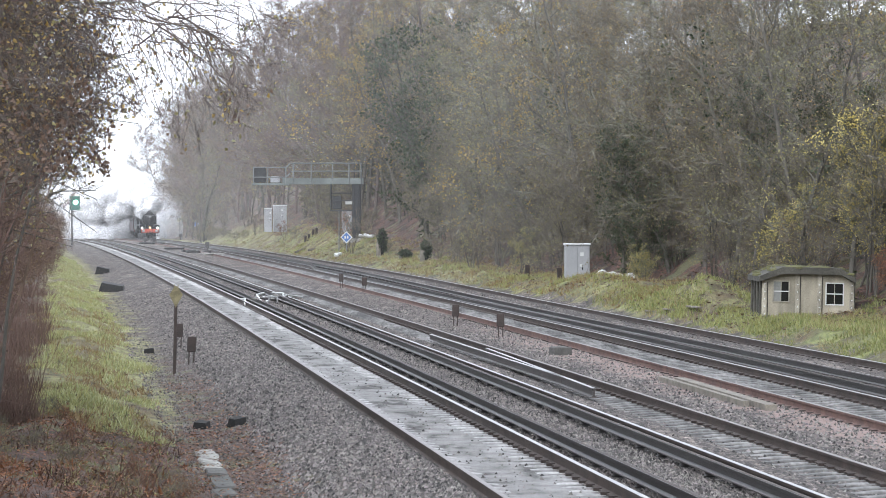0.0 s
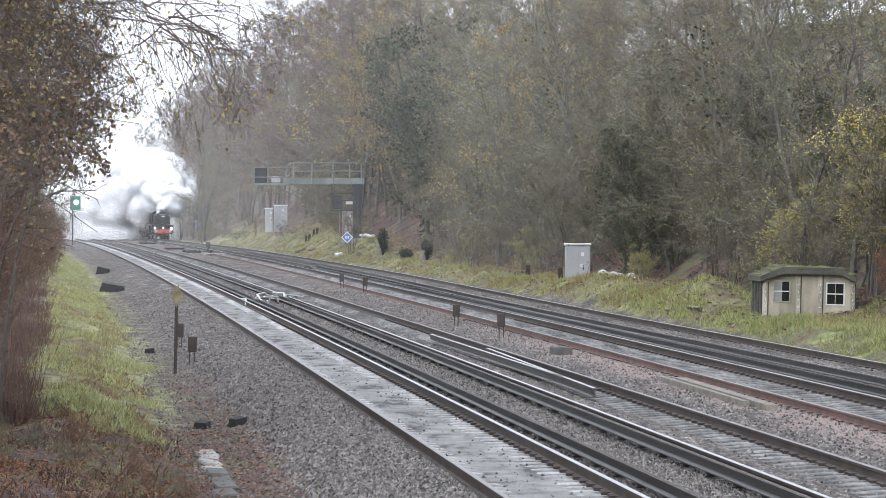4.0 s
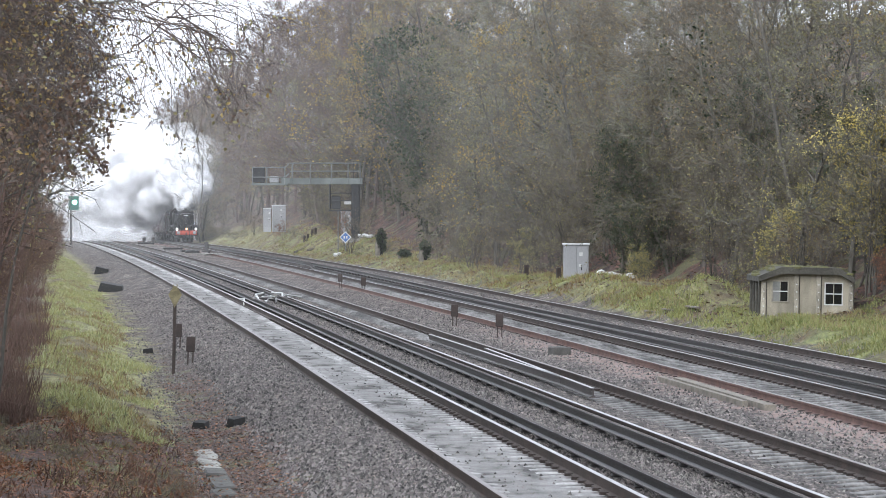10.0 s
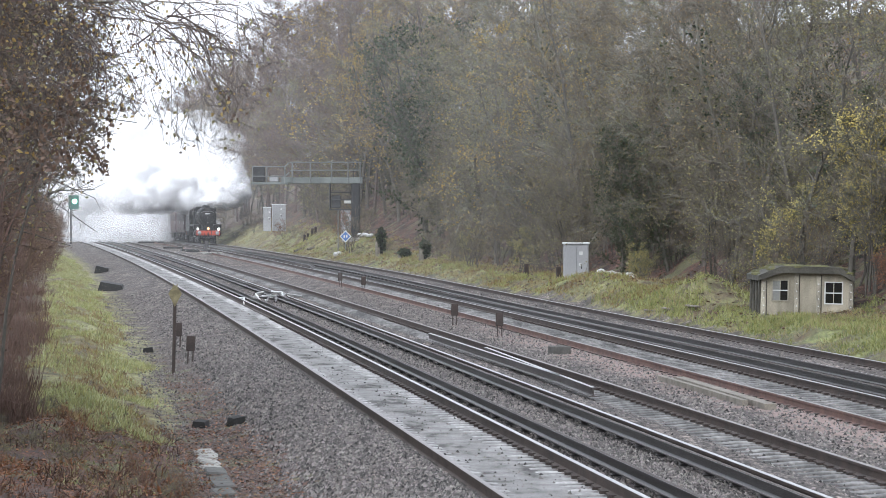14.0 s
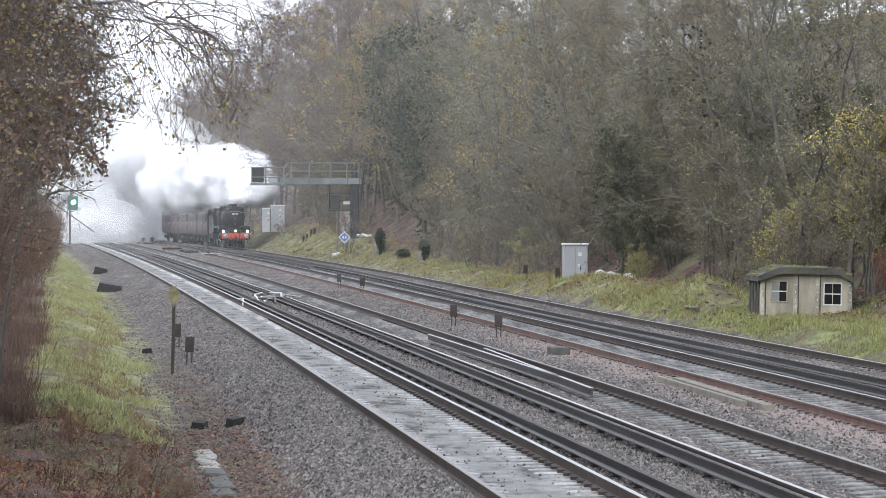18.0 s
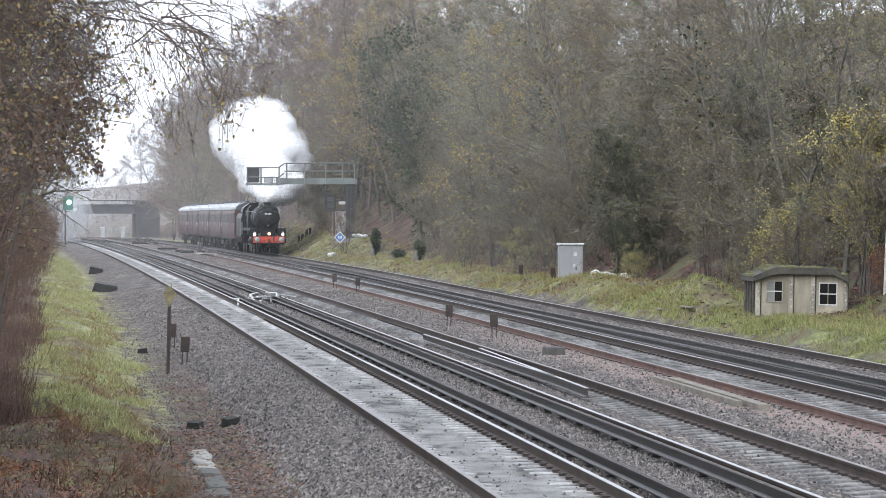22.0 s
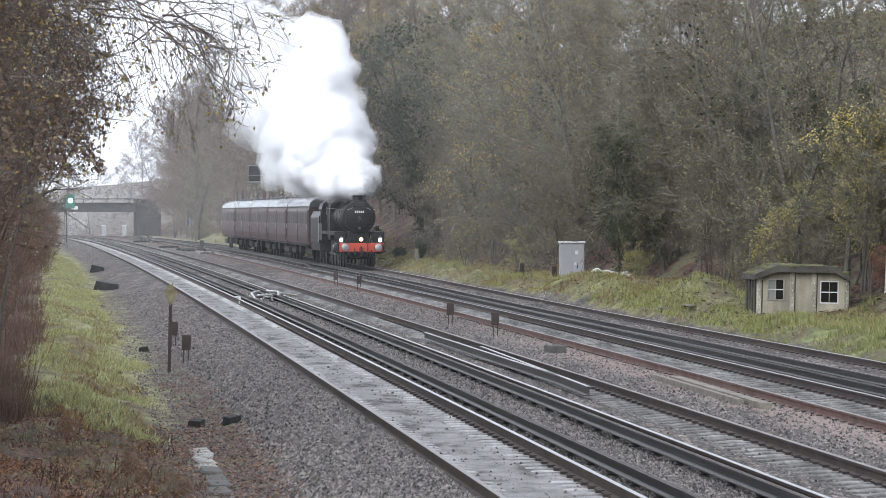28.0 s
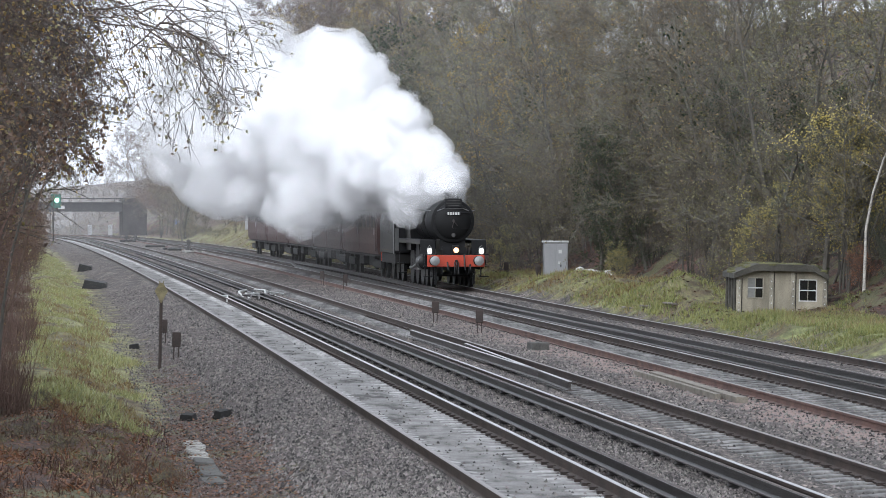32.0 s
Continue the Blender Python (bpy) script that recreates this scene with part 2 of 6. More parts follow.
# deeper green and darker than the verge grass
BANKGRASS = leafy("deep_green_bank_grass", (0.17, 0.22, 0.08), (0.45, 0.47, 0.22))
DRYGRASS = leafy("straw_coloured_grass", (0.28, 0.25, 0.13), (0.52, 0.45, 0.27))
BLACK = shade("black_engine_paint", (0.009, 0.009, 0.0105), 0.42, 0, 0.3, 2, 30, 0.05)
SOOT = shade("sooty_smokebox", (0.011, 0.011, 0.0115), 0.6, 0.0, 0.3, 2, 30, 0.1)
for soot, gloss in ((BLACK, 0.3), (SOOT, 0.2)):
    soot.node_tree.nodes["Principled BSDF"].inputs["Specular IOR Level"].default_value = gloss
RED = shade("red_buffer_beam", (0.62, 0.075, 0.035), 0.4, 0, 0.12, 2, 30, 0.05)
BUFSTEEL = shade("grey_buffer_steel", (0.42, 0.42, 0.42), 0.45, 0.4, 0.2, 3, 40, 0.1)
BRIGHT = shade("bright_steel", (0.6, 0.6, 0.6), 0.3, 0.9, 0.1, 3, 40, 0.05)
MAROON = shade("maroon_coach_paint", (0.085, 0.036, 0.034), 0.5, 0, 0.25, 0.7, 30, 0.03)
ROOF = shade("wet_grey_roof", (0.17, 0.175, 0.19), 0.24, 0.1, 0.2, 0.6, 20, 0.05)
UNDER = shade("sooty_underframe", (0.014, 0.0125, 0.012), 0.7, 0.1, 0.3, 2, 30, 0.2)
CREAM = shade("faded_gangway_cloth", (0.32, 0.28, 0.25), 0.8, 0, 0.2, 3, 40, 0.2)
PLATE = shade("white_plate_paint", (0.75, 0.75, 0.73), 0.5, 0, 0.08, 3, 40, 0.0)
UNDERLINE = shade("faded_lettering", (0.10, 0.095, 0.09), 0.7, 0, 0.2, 3, 40, 0.0)
COAL = shade("coal", (0.012, 0.012, 0.013), 0.5, 0, 0.4, 8, 25, 1.0, deep=0.08)
GALV = shade("galvanised_steel", (0.27, 0.28, 0.27), 0.5, 0.4, 0.2, 2, 40, 0.1)
MAST = shade("dark_grey_mast_paint", (0.05, 0.05, 0.052), 0.6, 0.2, 0.25, 1.2, 40, 0.1)
DECK = shade("grey_green_deck", (0.20, 0.22, 0.21), 0.6, 0.2, 0.2, 1.2, 40, 0.1)
CABINET = shade("light_grey_cabinet", (0.43, 0.43, 0.44), 0.5, 0.1, 0.12, 1.0, 40, 0.05, streak=0.4)
CABTOP = shade("white_cabinet_lid", (0.74, 0.75, 0.75), 0.5, 0, 0.1, 2, 40, 0.05)
CONC = shade("stained_hut_concrete", (0.42, 0.375, 0.285), 0.9, 0, 0.42, 2.2, 110, 0.15, streak=0.3)
CONCPOST = shade("pale_hut_post", (0.44, 0.40, 0.32), 0.9, 0, 0.36, 4.5, 45, 0.35, streak=0.45)
CONCROOF = shade("weathered_roof_concrete", (0.095, 0.088, 0.072), 0.95, 0, 0.4, 2.5, 30, 0.5)
MOSS = shade("roof_moss", (0.14, 0.135, 0.05), 0.95, 0, 0.4, 4, 60, 0.8)
WHITE = shade("white_window_paint", (0.72, 0.71, 0.68), 0.6, 0, 0.12, 4, 40, 0.1)
DARKPANE = shade("dark_window_glass", (0.012, 0.013, 0.014), 0.08, 0, 0.2, 1, 10, 0.0)
COACHPANE = shade("dull_coach_glass", (0.02, 0.021, 0.023), 0.55, 0, 0.25, 1, 10, 0.0)
PALEPANE = shade("greyed_window_board", (0.28, 0.28, 0.26), 0.6, 0, 0.2, 3, 30, 0.1)
DARKPOST = shade("dark_brown_marker_paint", (0.06, 0.042, 0.036), 0.8, 0, 0.3, 4, 40, 0.2)
YELLOWED = shade("weathered_yellow_plate", (0.30, 0.255, 0.14), 0.8, 0, 0.3, 8, 40, 0.2)
PALECONC = shade("pale_concrete_slab", (0.42, 0.405, 0.37), 0.9, 0, 0.4, 5, 40, 0.4)
BLOCK = shade("grey_concrete_block", (0.12, 0.115, 0.105), 0.9, 0, 0.3, 5, 40, 0.4)
OLDRAIL = shade("old_rail_steel", (0.10, 0.085, 0.08), 0.5, 0.4, 0.3, 3, 40, 0.2)
TIMBER = shade("grey_weathered_timber", (0.26, 0.23, 0.19), 0.9, 0, 0.3, 4, 40, 0.4)
BLUE = shade("blue_sign_face", (0.10, 0.20, 0.48), 0.4, 0, 0.1, 3, 40, 0.0)
GREENBOARD = shade("green_board", (0.03, 0.16, 0.12), 0.5, 0, 0.15, 3, 40, 0.0)
BRIDGE = shade("sooty_bridge_steel", (0.045, 0.042, 0.046), 0.7, 0.1, 0.3, 0.4, 8, 0.1)
BRICK = shade("dark_brick_abutment", (0.05, 0.044, 0.045), 0.9, 0, 0.3, 0.5, 8, 0.3)
TRACKDARK = shade("matte_near_black", (0.018, 0.016, 0.015), 0.85, 0, 0.3, 3, 30, 0.3)
LAMP_W = glow("white_headlamp_glow", (1.0, 0.93, 0.85), 9.0)
LAMP_O = glow("warm_headlamp_glow", (1.0, 0.50, 0.22), 1.7)
SIGNAL_G = glow("green_signal_glow", (0.35, 1.0, 0.62), 7.0)
STEAM = vapour("dense_steam", 0.20, 1.2, 0.0, 0.48, 1.0)
LINGER = vapour("lingering_steam", 0.23, 1.5, 0.15, 0.54, 1.0)
THIN = vapour("thin_steam", 0.085, 0.9, 0.2, 0.65, 1.0)
MIST = vapour("thin_mist", 0.046, 0.03, 0.2, 0.75, 0.9)
FARMIST = vapour("far_mist", 0.34, 0.02, 0.15, 0.7, 0.62)


# ---- mesh helpers ----
class Shape:
    """Collects plain pieces and becomes one mesh."""

    def __init__(self):
        self.v, self.f = [], []

    def add(self, verts, faces, m=None):
        k = len(self.v)
        self.v += [tuple(m @ Vector(p)) for p in verts] if m else [tuple(p) for p in verts]
        self.f += [tuple(k + i for i in f) for f in faces]
        return self

    def box(self, x0, x1, y0, y1, z0, z1, m=None, bevel=0.0):
        if bevel <= 0:
            vs = [(x, y, z) for z in (z0, z1) for y in (y0, y1) for x in (x0, x1)]
            return self.add(vs, [(0, 2, 3, 1), (4, 5, 7, 6), (0, 1, 5, 4), (2, 6, 7, 3), (0, 4, 6, 2), (1, 3, 7, 5)], m)
        b = min(bevel, (x1 - x0) * 0.4, (y1 - y0) * 0.4, (z1 - z0) * 0.4)
        rings = []
        for z, i in ((z0, b), (z0 + b, 0), (z1 - b, 0), (z1, b)):
            a, c, d, e = x0 + i, x1 - i, y0 + i, y1 - i
            k = b if not i else b * 0.6
            rings.append([(a + k, d, z), (c - k, d, z), (c, d + k, z), (c, e - k, z), (c - k, e, z), (a + k, e, z), (a, e - k, z), (a, d + k, z)])
        return self.loft(rings, m)

    def loft(self, rings, m=None, caps=True, closed=True):
        n, vs, fs = len(rings[0]), [p for r in rings for p in r], []
        for i in range(len(rings) - 1):
            for j in range(n if closed else n - 1):
                k = (j + 1) % n
                fs.append((i * n + j, i * n + k, (i + 1) * n + k, (i + 1) * n + j))
        if caps:
            fs += [tuple(range(n))[::-1], tuple((len(rings) - 1) * n + j for j in range(n))]
        return self.add(vs, fs, m)

    def lathe(self, axis, profile, n=20, m=None, at=(0, 0, 0)):
        """profile: rows of (distance along the axis, radius)."""
        rings = []
        for a, r in profile:
            ring = []
            for j in range(n):
                c, s = r * math.cos(j * math.tau / n), r * math.sin(j * math.tau / n)
                p = {"x": (a, c, s), "y": (s, a, c), "z": (c, s, a)}[axis]
                ring.append((p[0] + at[0], p[1] + at[1], p[2] + at[2]))
            rings.append(ring)
        return self.loft(rings, m)

    def tube(self, pts, radii, n=6):
        """A tapered tube along points."""
        rings = []
        for i, p in enumerate(pts):
            d = Vector(pts[min(i + 1, len(pts) - 1)]) - Vector(pts[max(i - 1, 0)])
            a = d.orthogonal().normalized()
            b = d.cross(a).normalized()
            r = radii[i] if isinstance(radii, (list, tuple)) else radii
            rings.append([tuple(Vector(p) + r * (math.cos(j * math.tau / n) * a + math.sin(j * math.tau / n) * b)) for j in range(n)])
        return self.loft(rings)

    def mesh(self, name, material, rounded=False):
        me = bpy.data.meshes.new(name)
        me.from_pydata(self.v, [], self.f)
        me.materials.append(material)
        if rounded:
            me.shade_smooth()
            me.set_sharp_from_angle(angle=radians(38))
        me.update()
        return me


def part(name, shape, material, parent=None, label="", rounded=False, at=None):
    ob = new(name, shape if isinstance(shape, bpy.types.Mesh) else shape.mesh(name, material, rounded))
    if parent:
        ob.parent = parent
    if at is not None:
        ob.matrix_basis = at
    if label:
        ob["label"] = label
    return ob


def thing(name, label, category, at=None, group="", kind=""):
    ob = tagged(new(name), label, category, group, kind)
    if at is not None:
        ob.matrix_basis = at
    return ob


def solid(name, shape, material, label, category="", at=None, group="", kind="", rounded=False):
    ob = part(name, shape, material, None, "", rounded, at)
    return tagged(ob, label, category, group, kind)


# ---- ground ----
def ground_material():
    m = bpy.data.materials.new("trackside_ground")
    m.use_nodes = True
    N, L = m.node_tree.nodes, m.node_tree.links
    p = N["Principled BSDF"]
    p.inputs["Roughness"].default_value = 0.9
    co = N.new("ShaderNodeTexCoord")
    at = N.new("ShaderNodeAttribute")
    at.attribute_name = "across"

    def tex(scale, detail=4):
        t = N.new("ShaderNodeTexNoise")
        t.inputs["Scale"].default_value, t.inputs["Detail"].default_value = scale, detail
        L.new(co.outputs["Object"], t.inputs["Vector"])
        return t.outputs["Fac"]

    def ramp(fac, *stops):
        r = N.new("ShaderNodeValToRGB")
        while len(r.color_ramp.elements) < len(stops):
            r.color_ramp.elements.new(0.5)
        for e, (x, c) in zip(r.color_ramp.elements, stops):
            e.position, e.color = x, (*c, 1)
        L.new(fac, r.inputs[0])
        return r.outputs[0]

    def calc(op, a, b):
        n = N.new("ShaderNodeMath")
        n.operation = op
        for k, v in enumerate((a, b)):
            if isinstance(v, (int, float)):
                n.inputs[k].default_value = v
            else:
                L.new(v, n.inputs[k])
        return n.outputs[0]

    def span(x, lo, hi):
        n = N.new("ShaderNodeMapRange")
        n.interpolation_type = "SMOOTHSTEP"
        n.inputs[1].default_value, n.inputs[2].default_value = lo, hi
        L.new(x, n.inputs[0])
        return n.outputs[0]

    def mix(fac, a, b, mode="MIX"):
        n = N.new("ShaderNodeMixRGB")
        n.blend_type = mode
        if isinstance(fac, float):
            n.inputs[0].default_value = fac
        else:
            L.new(fac, n.inputs[0])
        L.new(a, n.inputs[1])
        L.new(b, n.inputs[2])
        return n.outputs[0]

    vor = N.new("ShaderNodeTexVoronoi")
    vor.inputs["Scale"].default_value = 17
    L.new(co.outputs["Object"], vor.inputs["Vector"])
    sep = N.new("ShaderNodeSeparateColor")
    L.new(vor.outputs["Color"], sep.inputs[0])
    stones = ramp(sep.outputs[0], (0.0, (0.05, 0.045, 0.044)), (0.45, (0.17, 0.155, 0.15)), (0.8, (0.30, 0.28, 0.27)), (1.0, (0.52, 0.49, 0.475)))
    # cell edges go near black, painting the shade between the stones
    stones = mix(span(vor.outputs["Distance"], 0.9, 0.35), ramp(tex(3), (0, (0.03, 0.027, 0.026)), (1, (0.05, 0.045, 0.042))), stones)
    stones = mix(0.55, stones, ramp(tex(0.35, 6), (0.3, (0.62, 0.58, 0.56)), (0.7, (1.05, 1.03, 1.02))), "MULTIPLY")
    wob = calc("ADD", at.outputs["Fac"], calc("MULTIPLY", calc("SUBTRACT", tex(0.9, 6), 0.5), 2.2))
    pink = ramp(tex(6), (0.3, (0.30, 0.205, 0.18)), (0.7, (0.46, 0.33, 0.29)))
    dirt = ramp(tex(4, 5), (0.3, (0.05, 0.038, 0.03)), (0.7, (0.20, 0.155, 0.125)))
    def drawn(scale, along, detail=3):
        """Noise stretched along the line; on stones it paints their relief's light and dark."""
        mp = N.new("ShaderNodeMapping")
        mp.inputs["Scale"].default_value = (1, along, 1)
        L.new(co.outputs["Object"], mp.inputs["Vector"])
        t = N.new("ShaderNodeTexNoise")
        t.inputs["Scale"].default_value, t.inputs["Detail"].default_value = scale, detail
        L.new(mp.outputs[0], t.inputs["Vector"])
        return t.outputs["Fac"]

    # painted speckle for the lit tops and dark gaps of standing stones
    stones = mix(1.0, stones, ramp(drawn(13, 0.10), (0.34, (0.42, 0.40, 0.39)), (0.5, (0.95, 0.93, 0.92)), (0.66, (1.75, 1.70, 1.66))), "MULTIPLY")
    stones = mix(0.85, stones, ramp(drawn(5, 0.03, 3), (0.36, (0.5, 0.48, 0.47)), (0.5, (0.95, 0.93, 0.92)), (0.64, (1.5, 1.47, 1.44))), "MULTIPLY")
    stones = mix(0.8, stones, ramp(drawn(1.6, 0.16, 5), (0.36, (0.55, 0.53, 0.52)), (0.64, (1.3, 1.28, 1.26))), "MULTIPLY")
    stones = mix(calc("MULTIPLY", span(wob, -0.2, -1.6), 0.5), stones, mix(0.5, stones, dirt))
    stones = mix(1.0, stones, ramp(tex(0.12, 3), (0.4, (0.97, 0.91, 0.87)), (0.6, (1.08, 1.05, 1.03))), "MULTIPLY")
    bed = calc("MULTIPLY", span(at.outputs["Fac"], 0.05, 0.2), span(at.outputs["Fac"], 1.45, 1.3))
    stones = mix(calc("MULTIPLY", bed, 0.8), stones, ramp(drawn(2.5, 0.3, 5), (0.34, (0.10, 0.096, 0.092)), (0.46, (0.36, 0.35, 0.34)), (0.7, (0.52, 0.51, 0.50))))
    stones = mix(0.85, stones, ramp(tex(1.7, 4), (0.35, (0.62, 0.61, 0.60)), (0.65, (1.0, 1.0, 1.0))), "MULTIPLY")
    band = calc("MULTIPLY", span(wob, 5.9, 6.7), span(wob, 7.6, 7.1))
    rosy = N.new("ShaderNodeAttribute")
    rosy.attribute_name = "rosy"
    stones = mix(calc("MULTIPLY", band, rosy.outputs["Fac"]), stones, mix(0.8, stones, pink))
    turf = ramp(tex(0.7, 6), (0.33, (0.17, 0.12, 0.07)), (0.45, (0.25, 0.22, 0.11)), (0.56, (0.35, 0.345, 0.155)), (0.70, (0.50, 0.47, 0.26)))
    turf = mix(calc("MULTIPLY", span(drawn(1.1, 0.22, 5), 0.52, 0.62), 0.75), turf, ramp(tex(6, 4), (0.3, (0.11, 0.075, 0.055)), (0.7, (0.24, 0.17, 0.11))))
    turf = mix(0.7, turf, ramp(drawn(7, 0.22, 5), (0.36, (0.42, 0.40, 0.36)), (0.5, (0.95, 0.95, 0.9)), (0.64, (1.28, 1.26, 1.2))), "MULTIPLY")
    turf = mix(0.6, turf, ramp(tex(25, 3), (0.3, (0.55, 0.55, 0.5)), (0.7, (1.2, 1.2, 1.1))), "MULTIPLY")
    litter = ramp(tex(5, 6), (0.25, (0.03, 0.02, 0.018)), (0.45, (0.075, 0.043, 0.034)), (0.6, (0.125, 0.062, 0.044)), (0.8, (0.20, 0.11, 0.065)))
    litter = mix(0.6, litter, ramp(tex(30, 3), (0.3, (0.5, 0.5, 0.5)), (0.7, (1.25, 1.15, 1.1))), "MULTIPLY")
    litter = mix(0.9, litter, ramp(drawn(11, 0.15), (0.34, (0.5, 0.48, 0.48)), (0.5, (1.0, 0.95, 0.92)), (0.66, (1.8, 1.55, 1.35))), "MULTIPLY")
    litter = mix(0.9, litter, ramp(drawn(1.3, 0.3, 5), (0.38, (0.45, 0.42, 0.43)), (0.5, (0.95, 0.92, 0.9)), (0.64, (1.45, 1.35, 1.2))), "MULTIPLY")
    moss = ramp(tex(9, 4), (0.3, (0.10, 0.11, 0.045)), (0.7, (0.22, 0.225, 0.10)))
    litter = mix(calc("MULTIPLY", span(tex(0.6, 4), 0.52, 0.60), 0.7), litter, moss)
    scruff = mix(span(tex(0.22, 5), 0.44, 0.56), mix(0.35, turf, litter), turf)
    scruff = mix(0.8, scruff, ramp(tex(0.16, 3), (0.4, (0.74, 0.86, 0.60)), (0.6, (0.98, 0.96, 0.9))), "MULTIPLY")
    right = mix(span(wob, 14.8, 16.4), scruff, litter)
    left = mix(span(wob, -4.9, -6.2), turf, litter)
    col = mix(span(wob, 12.5, 13.1), stones, right)
    col = mix(span(wob, -2.3, -3.0), col, left)
    near = N.new("ShaderNodeAttribute")
    near.attribute_name = "leaf_fall"
    fall = calc("ADD", near.outputs["Fac"], calc("MULTIPLY", calc("SUBTRACT", tex(1.6, 5), 0.5), 1.1))
    col = mix(span(fall, 0.35, 0.7), col, litter)
    # the ground colour takes the same scaling down
    wet = N.new("ShaderNodeMixRGB")
    wet.blend_type = "MULTIPLY"
    wet.inputs[0].default_value, wet.inputs[2].default_value = 1.0, (BASE_SCALE, BASE_SCALE, BASE_SCALE, 1)
    L.new(col, wet.inputs[1])
    L.new(wet.outputs[0], p.inputs["Base Color"])
    b = N.new("ShaderNodeBump")
    b.inputs["Strength"].default_value, b.inputs["Distance"].default_value = 0.9, 0.04
    h = calc("ADD", calc("MULTIPLY", vor.outputs["Distance"], -0.8), tex(30, 3))
    L.new(h, b.inputs["Height"])
    L.new(b.outputs[0], p.inputs["Normal"])
    return m


def build_ground():
    ys = list(range(-60, 30, 10)) + list(range(30, 200, 2)) + list(range(200, 420, 5)) + list(range(420, 1000, 20)) + [1000, 1200, 1600, 2400, 3600]
    us = [-1500, -600, -250, -120, -70, -40, -30, -24, -19, -15, -12] + [-10 + 0.4 * i for i in range(21)] + [-1.5 + 0.1 * i for i in range(105)] + [9.1 + 0.4 * i for i in range(29)] + [21, 22, 24, 26, 29, 32, 36, 40, 46, 55, 70, 100, 180, 400, 1200]
    vs, across, fallen, rosy = [], [], [], []
    for y in ys:
        for u in us:
            z = ground_z(y, max(-60, min(u, 75)))
            vs.append((line_x(min(y, 1600)) + u, y, z))
            across.append(u)
            rosy.append(0.95 * smooth(125, 85, y) + 0.12)
            fallen.append(smooth(67, 56, y) * smooth(-1.3, -2.5, u) + 0.62 * smooth(135, 75, y) * smooth(-1.2, -2.3, u) * smooth(-3.4, -2.7, u))
    n = len(us)
    fs = [(i * n + j, i * n + j + 1, (i + 1) * n + j + 1, (i + 1) * n + j) for i in range(len(ys) - 1) for j in range(n - 1)]
    me = bpy.data.meshes.new("ground")
    me.from_pydata(vs, [], fs)
    me.attributes.new("across", "FLOAT", "POINT").data.foreach_set("value", across)
    me.attributes.new("rosy", "FLOAT", "POINT").data.foreach_set("value", rosy)
    me.attributes.new("leaf_fall", "FLOAT", "POINT").data.foreach_set("value", fallen)
    me.materials.append(ground_material())
    me.shade_smooth()
    tagged(new("ground", me), "grey stone ballast bed between grassy verges and leaf litter banks", "ground", kind="structure")


build_ground()


# ---- railway tracks ----
LINE_YS = [30 + 4 * i for i in range(93)] + [410 + 15 * i for i in range(34)]
FOOT = [(-0.07, -0.159), (0.07, -0.159), (0.07, -0.145), (0.012, -0.128), (0.012, -0.045), (0.035, -0.036), (0.035, -0.006), (-0.035, -0.006), (-0.035, -0.036), (-0.012, -0.045), (-0.012, -0.128), (-0.07, -0.145)]
HEAD = [(-0.033, -0.006), (0.033, -0.006), (0.033, -0.002), (0.024, 0.0), (-0.024, 0.0), (-0.033, -0.002)]
CONDUCTOR = [(-0.07, -0.06), (0.07, -0.06), (0.07, -0.045), (0.022, -0.03), (0.022, 0.03), (0.038, 0.04), (0.038, 0.076), (-0.038, 0.076), (-0.038, 0.04), (-0.022, 0.03), (-0.022, -0.03), (-0.07, -0.045)]


CONTACT = [(-0.026, 0.077), (0.026, 0.077), (0.022, 0.081), (-0.022, 0.081)]
FLANGE = [(-0.082, -0.064), (0.082, -0.064), (0.082, -0.048), (0.072, -0.042), (-0.072, -0.042), (-0.082, -0.048)]


def extrude(profile, u_of, ys):
    return Shape().loft([[(line_x(y) + u_of(y) + a, y, line_z(y) + b + (rise_d(y) if u_of(y) > 9.6 else 0)) for a, b in profile] for y in ys])


def sleeper_shape():
    s = Shape()
    rings = []
    for x, w, z in ((-1.25, 0.10, -0.19), (-1.22, 0.13, -0.165), (-0.45, 0.13, -0.165), (-0.25, 0.115, -0.185), (0.25, 0.115, -0.185), (0.45, 0.13, -0.165), (1.22, 0.13, -0.165), (1.25, 0.10, -0.19)):
        rings.append([(x, -w - 0.015, -0.36), (x, w + 0.015, -0.36), (x, w, z - 0.012), (x, w - 0.015, z), (x, -w + 0.015, z), (x, -w, z - 0.012)])
    return s.loft(rings)


def pot_shape():
    return Shape().lathe("z", [(-0.19, 0.075), (-0.17, 0.08), (-0.13, 0.06), (-0.115, 0.085), (-0.09, 0.055), (-0.07, 0.07), (-0.058, 0.07)], 8)


SLEEPER_MESH = {"pale": sleeper_shape().mesh("sleeper", SLEEPER), "grey": sleeper_shape().mesh("sleeper", SLEEPER_B)}
POT_MESH = pot_shape().mesh("insulator", POT, True)
CLIP_MESH = Shape().box(-0.05, 0.05, -0.045, 0.045, -0.165, -0.13).mesh("rail_clip", CLIP)
TRACKS = []


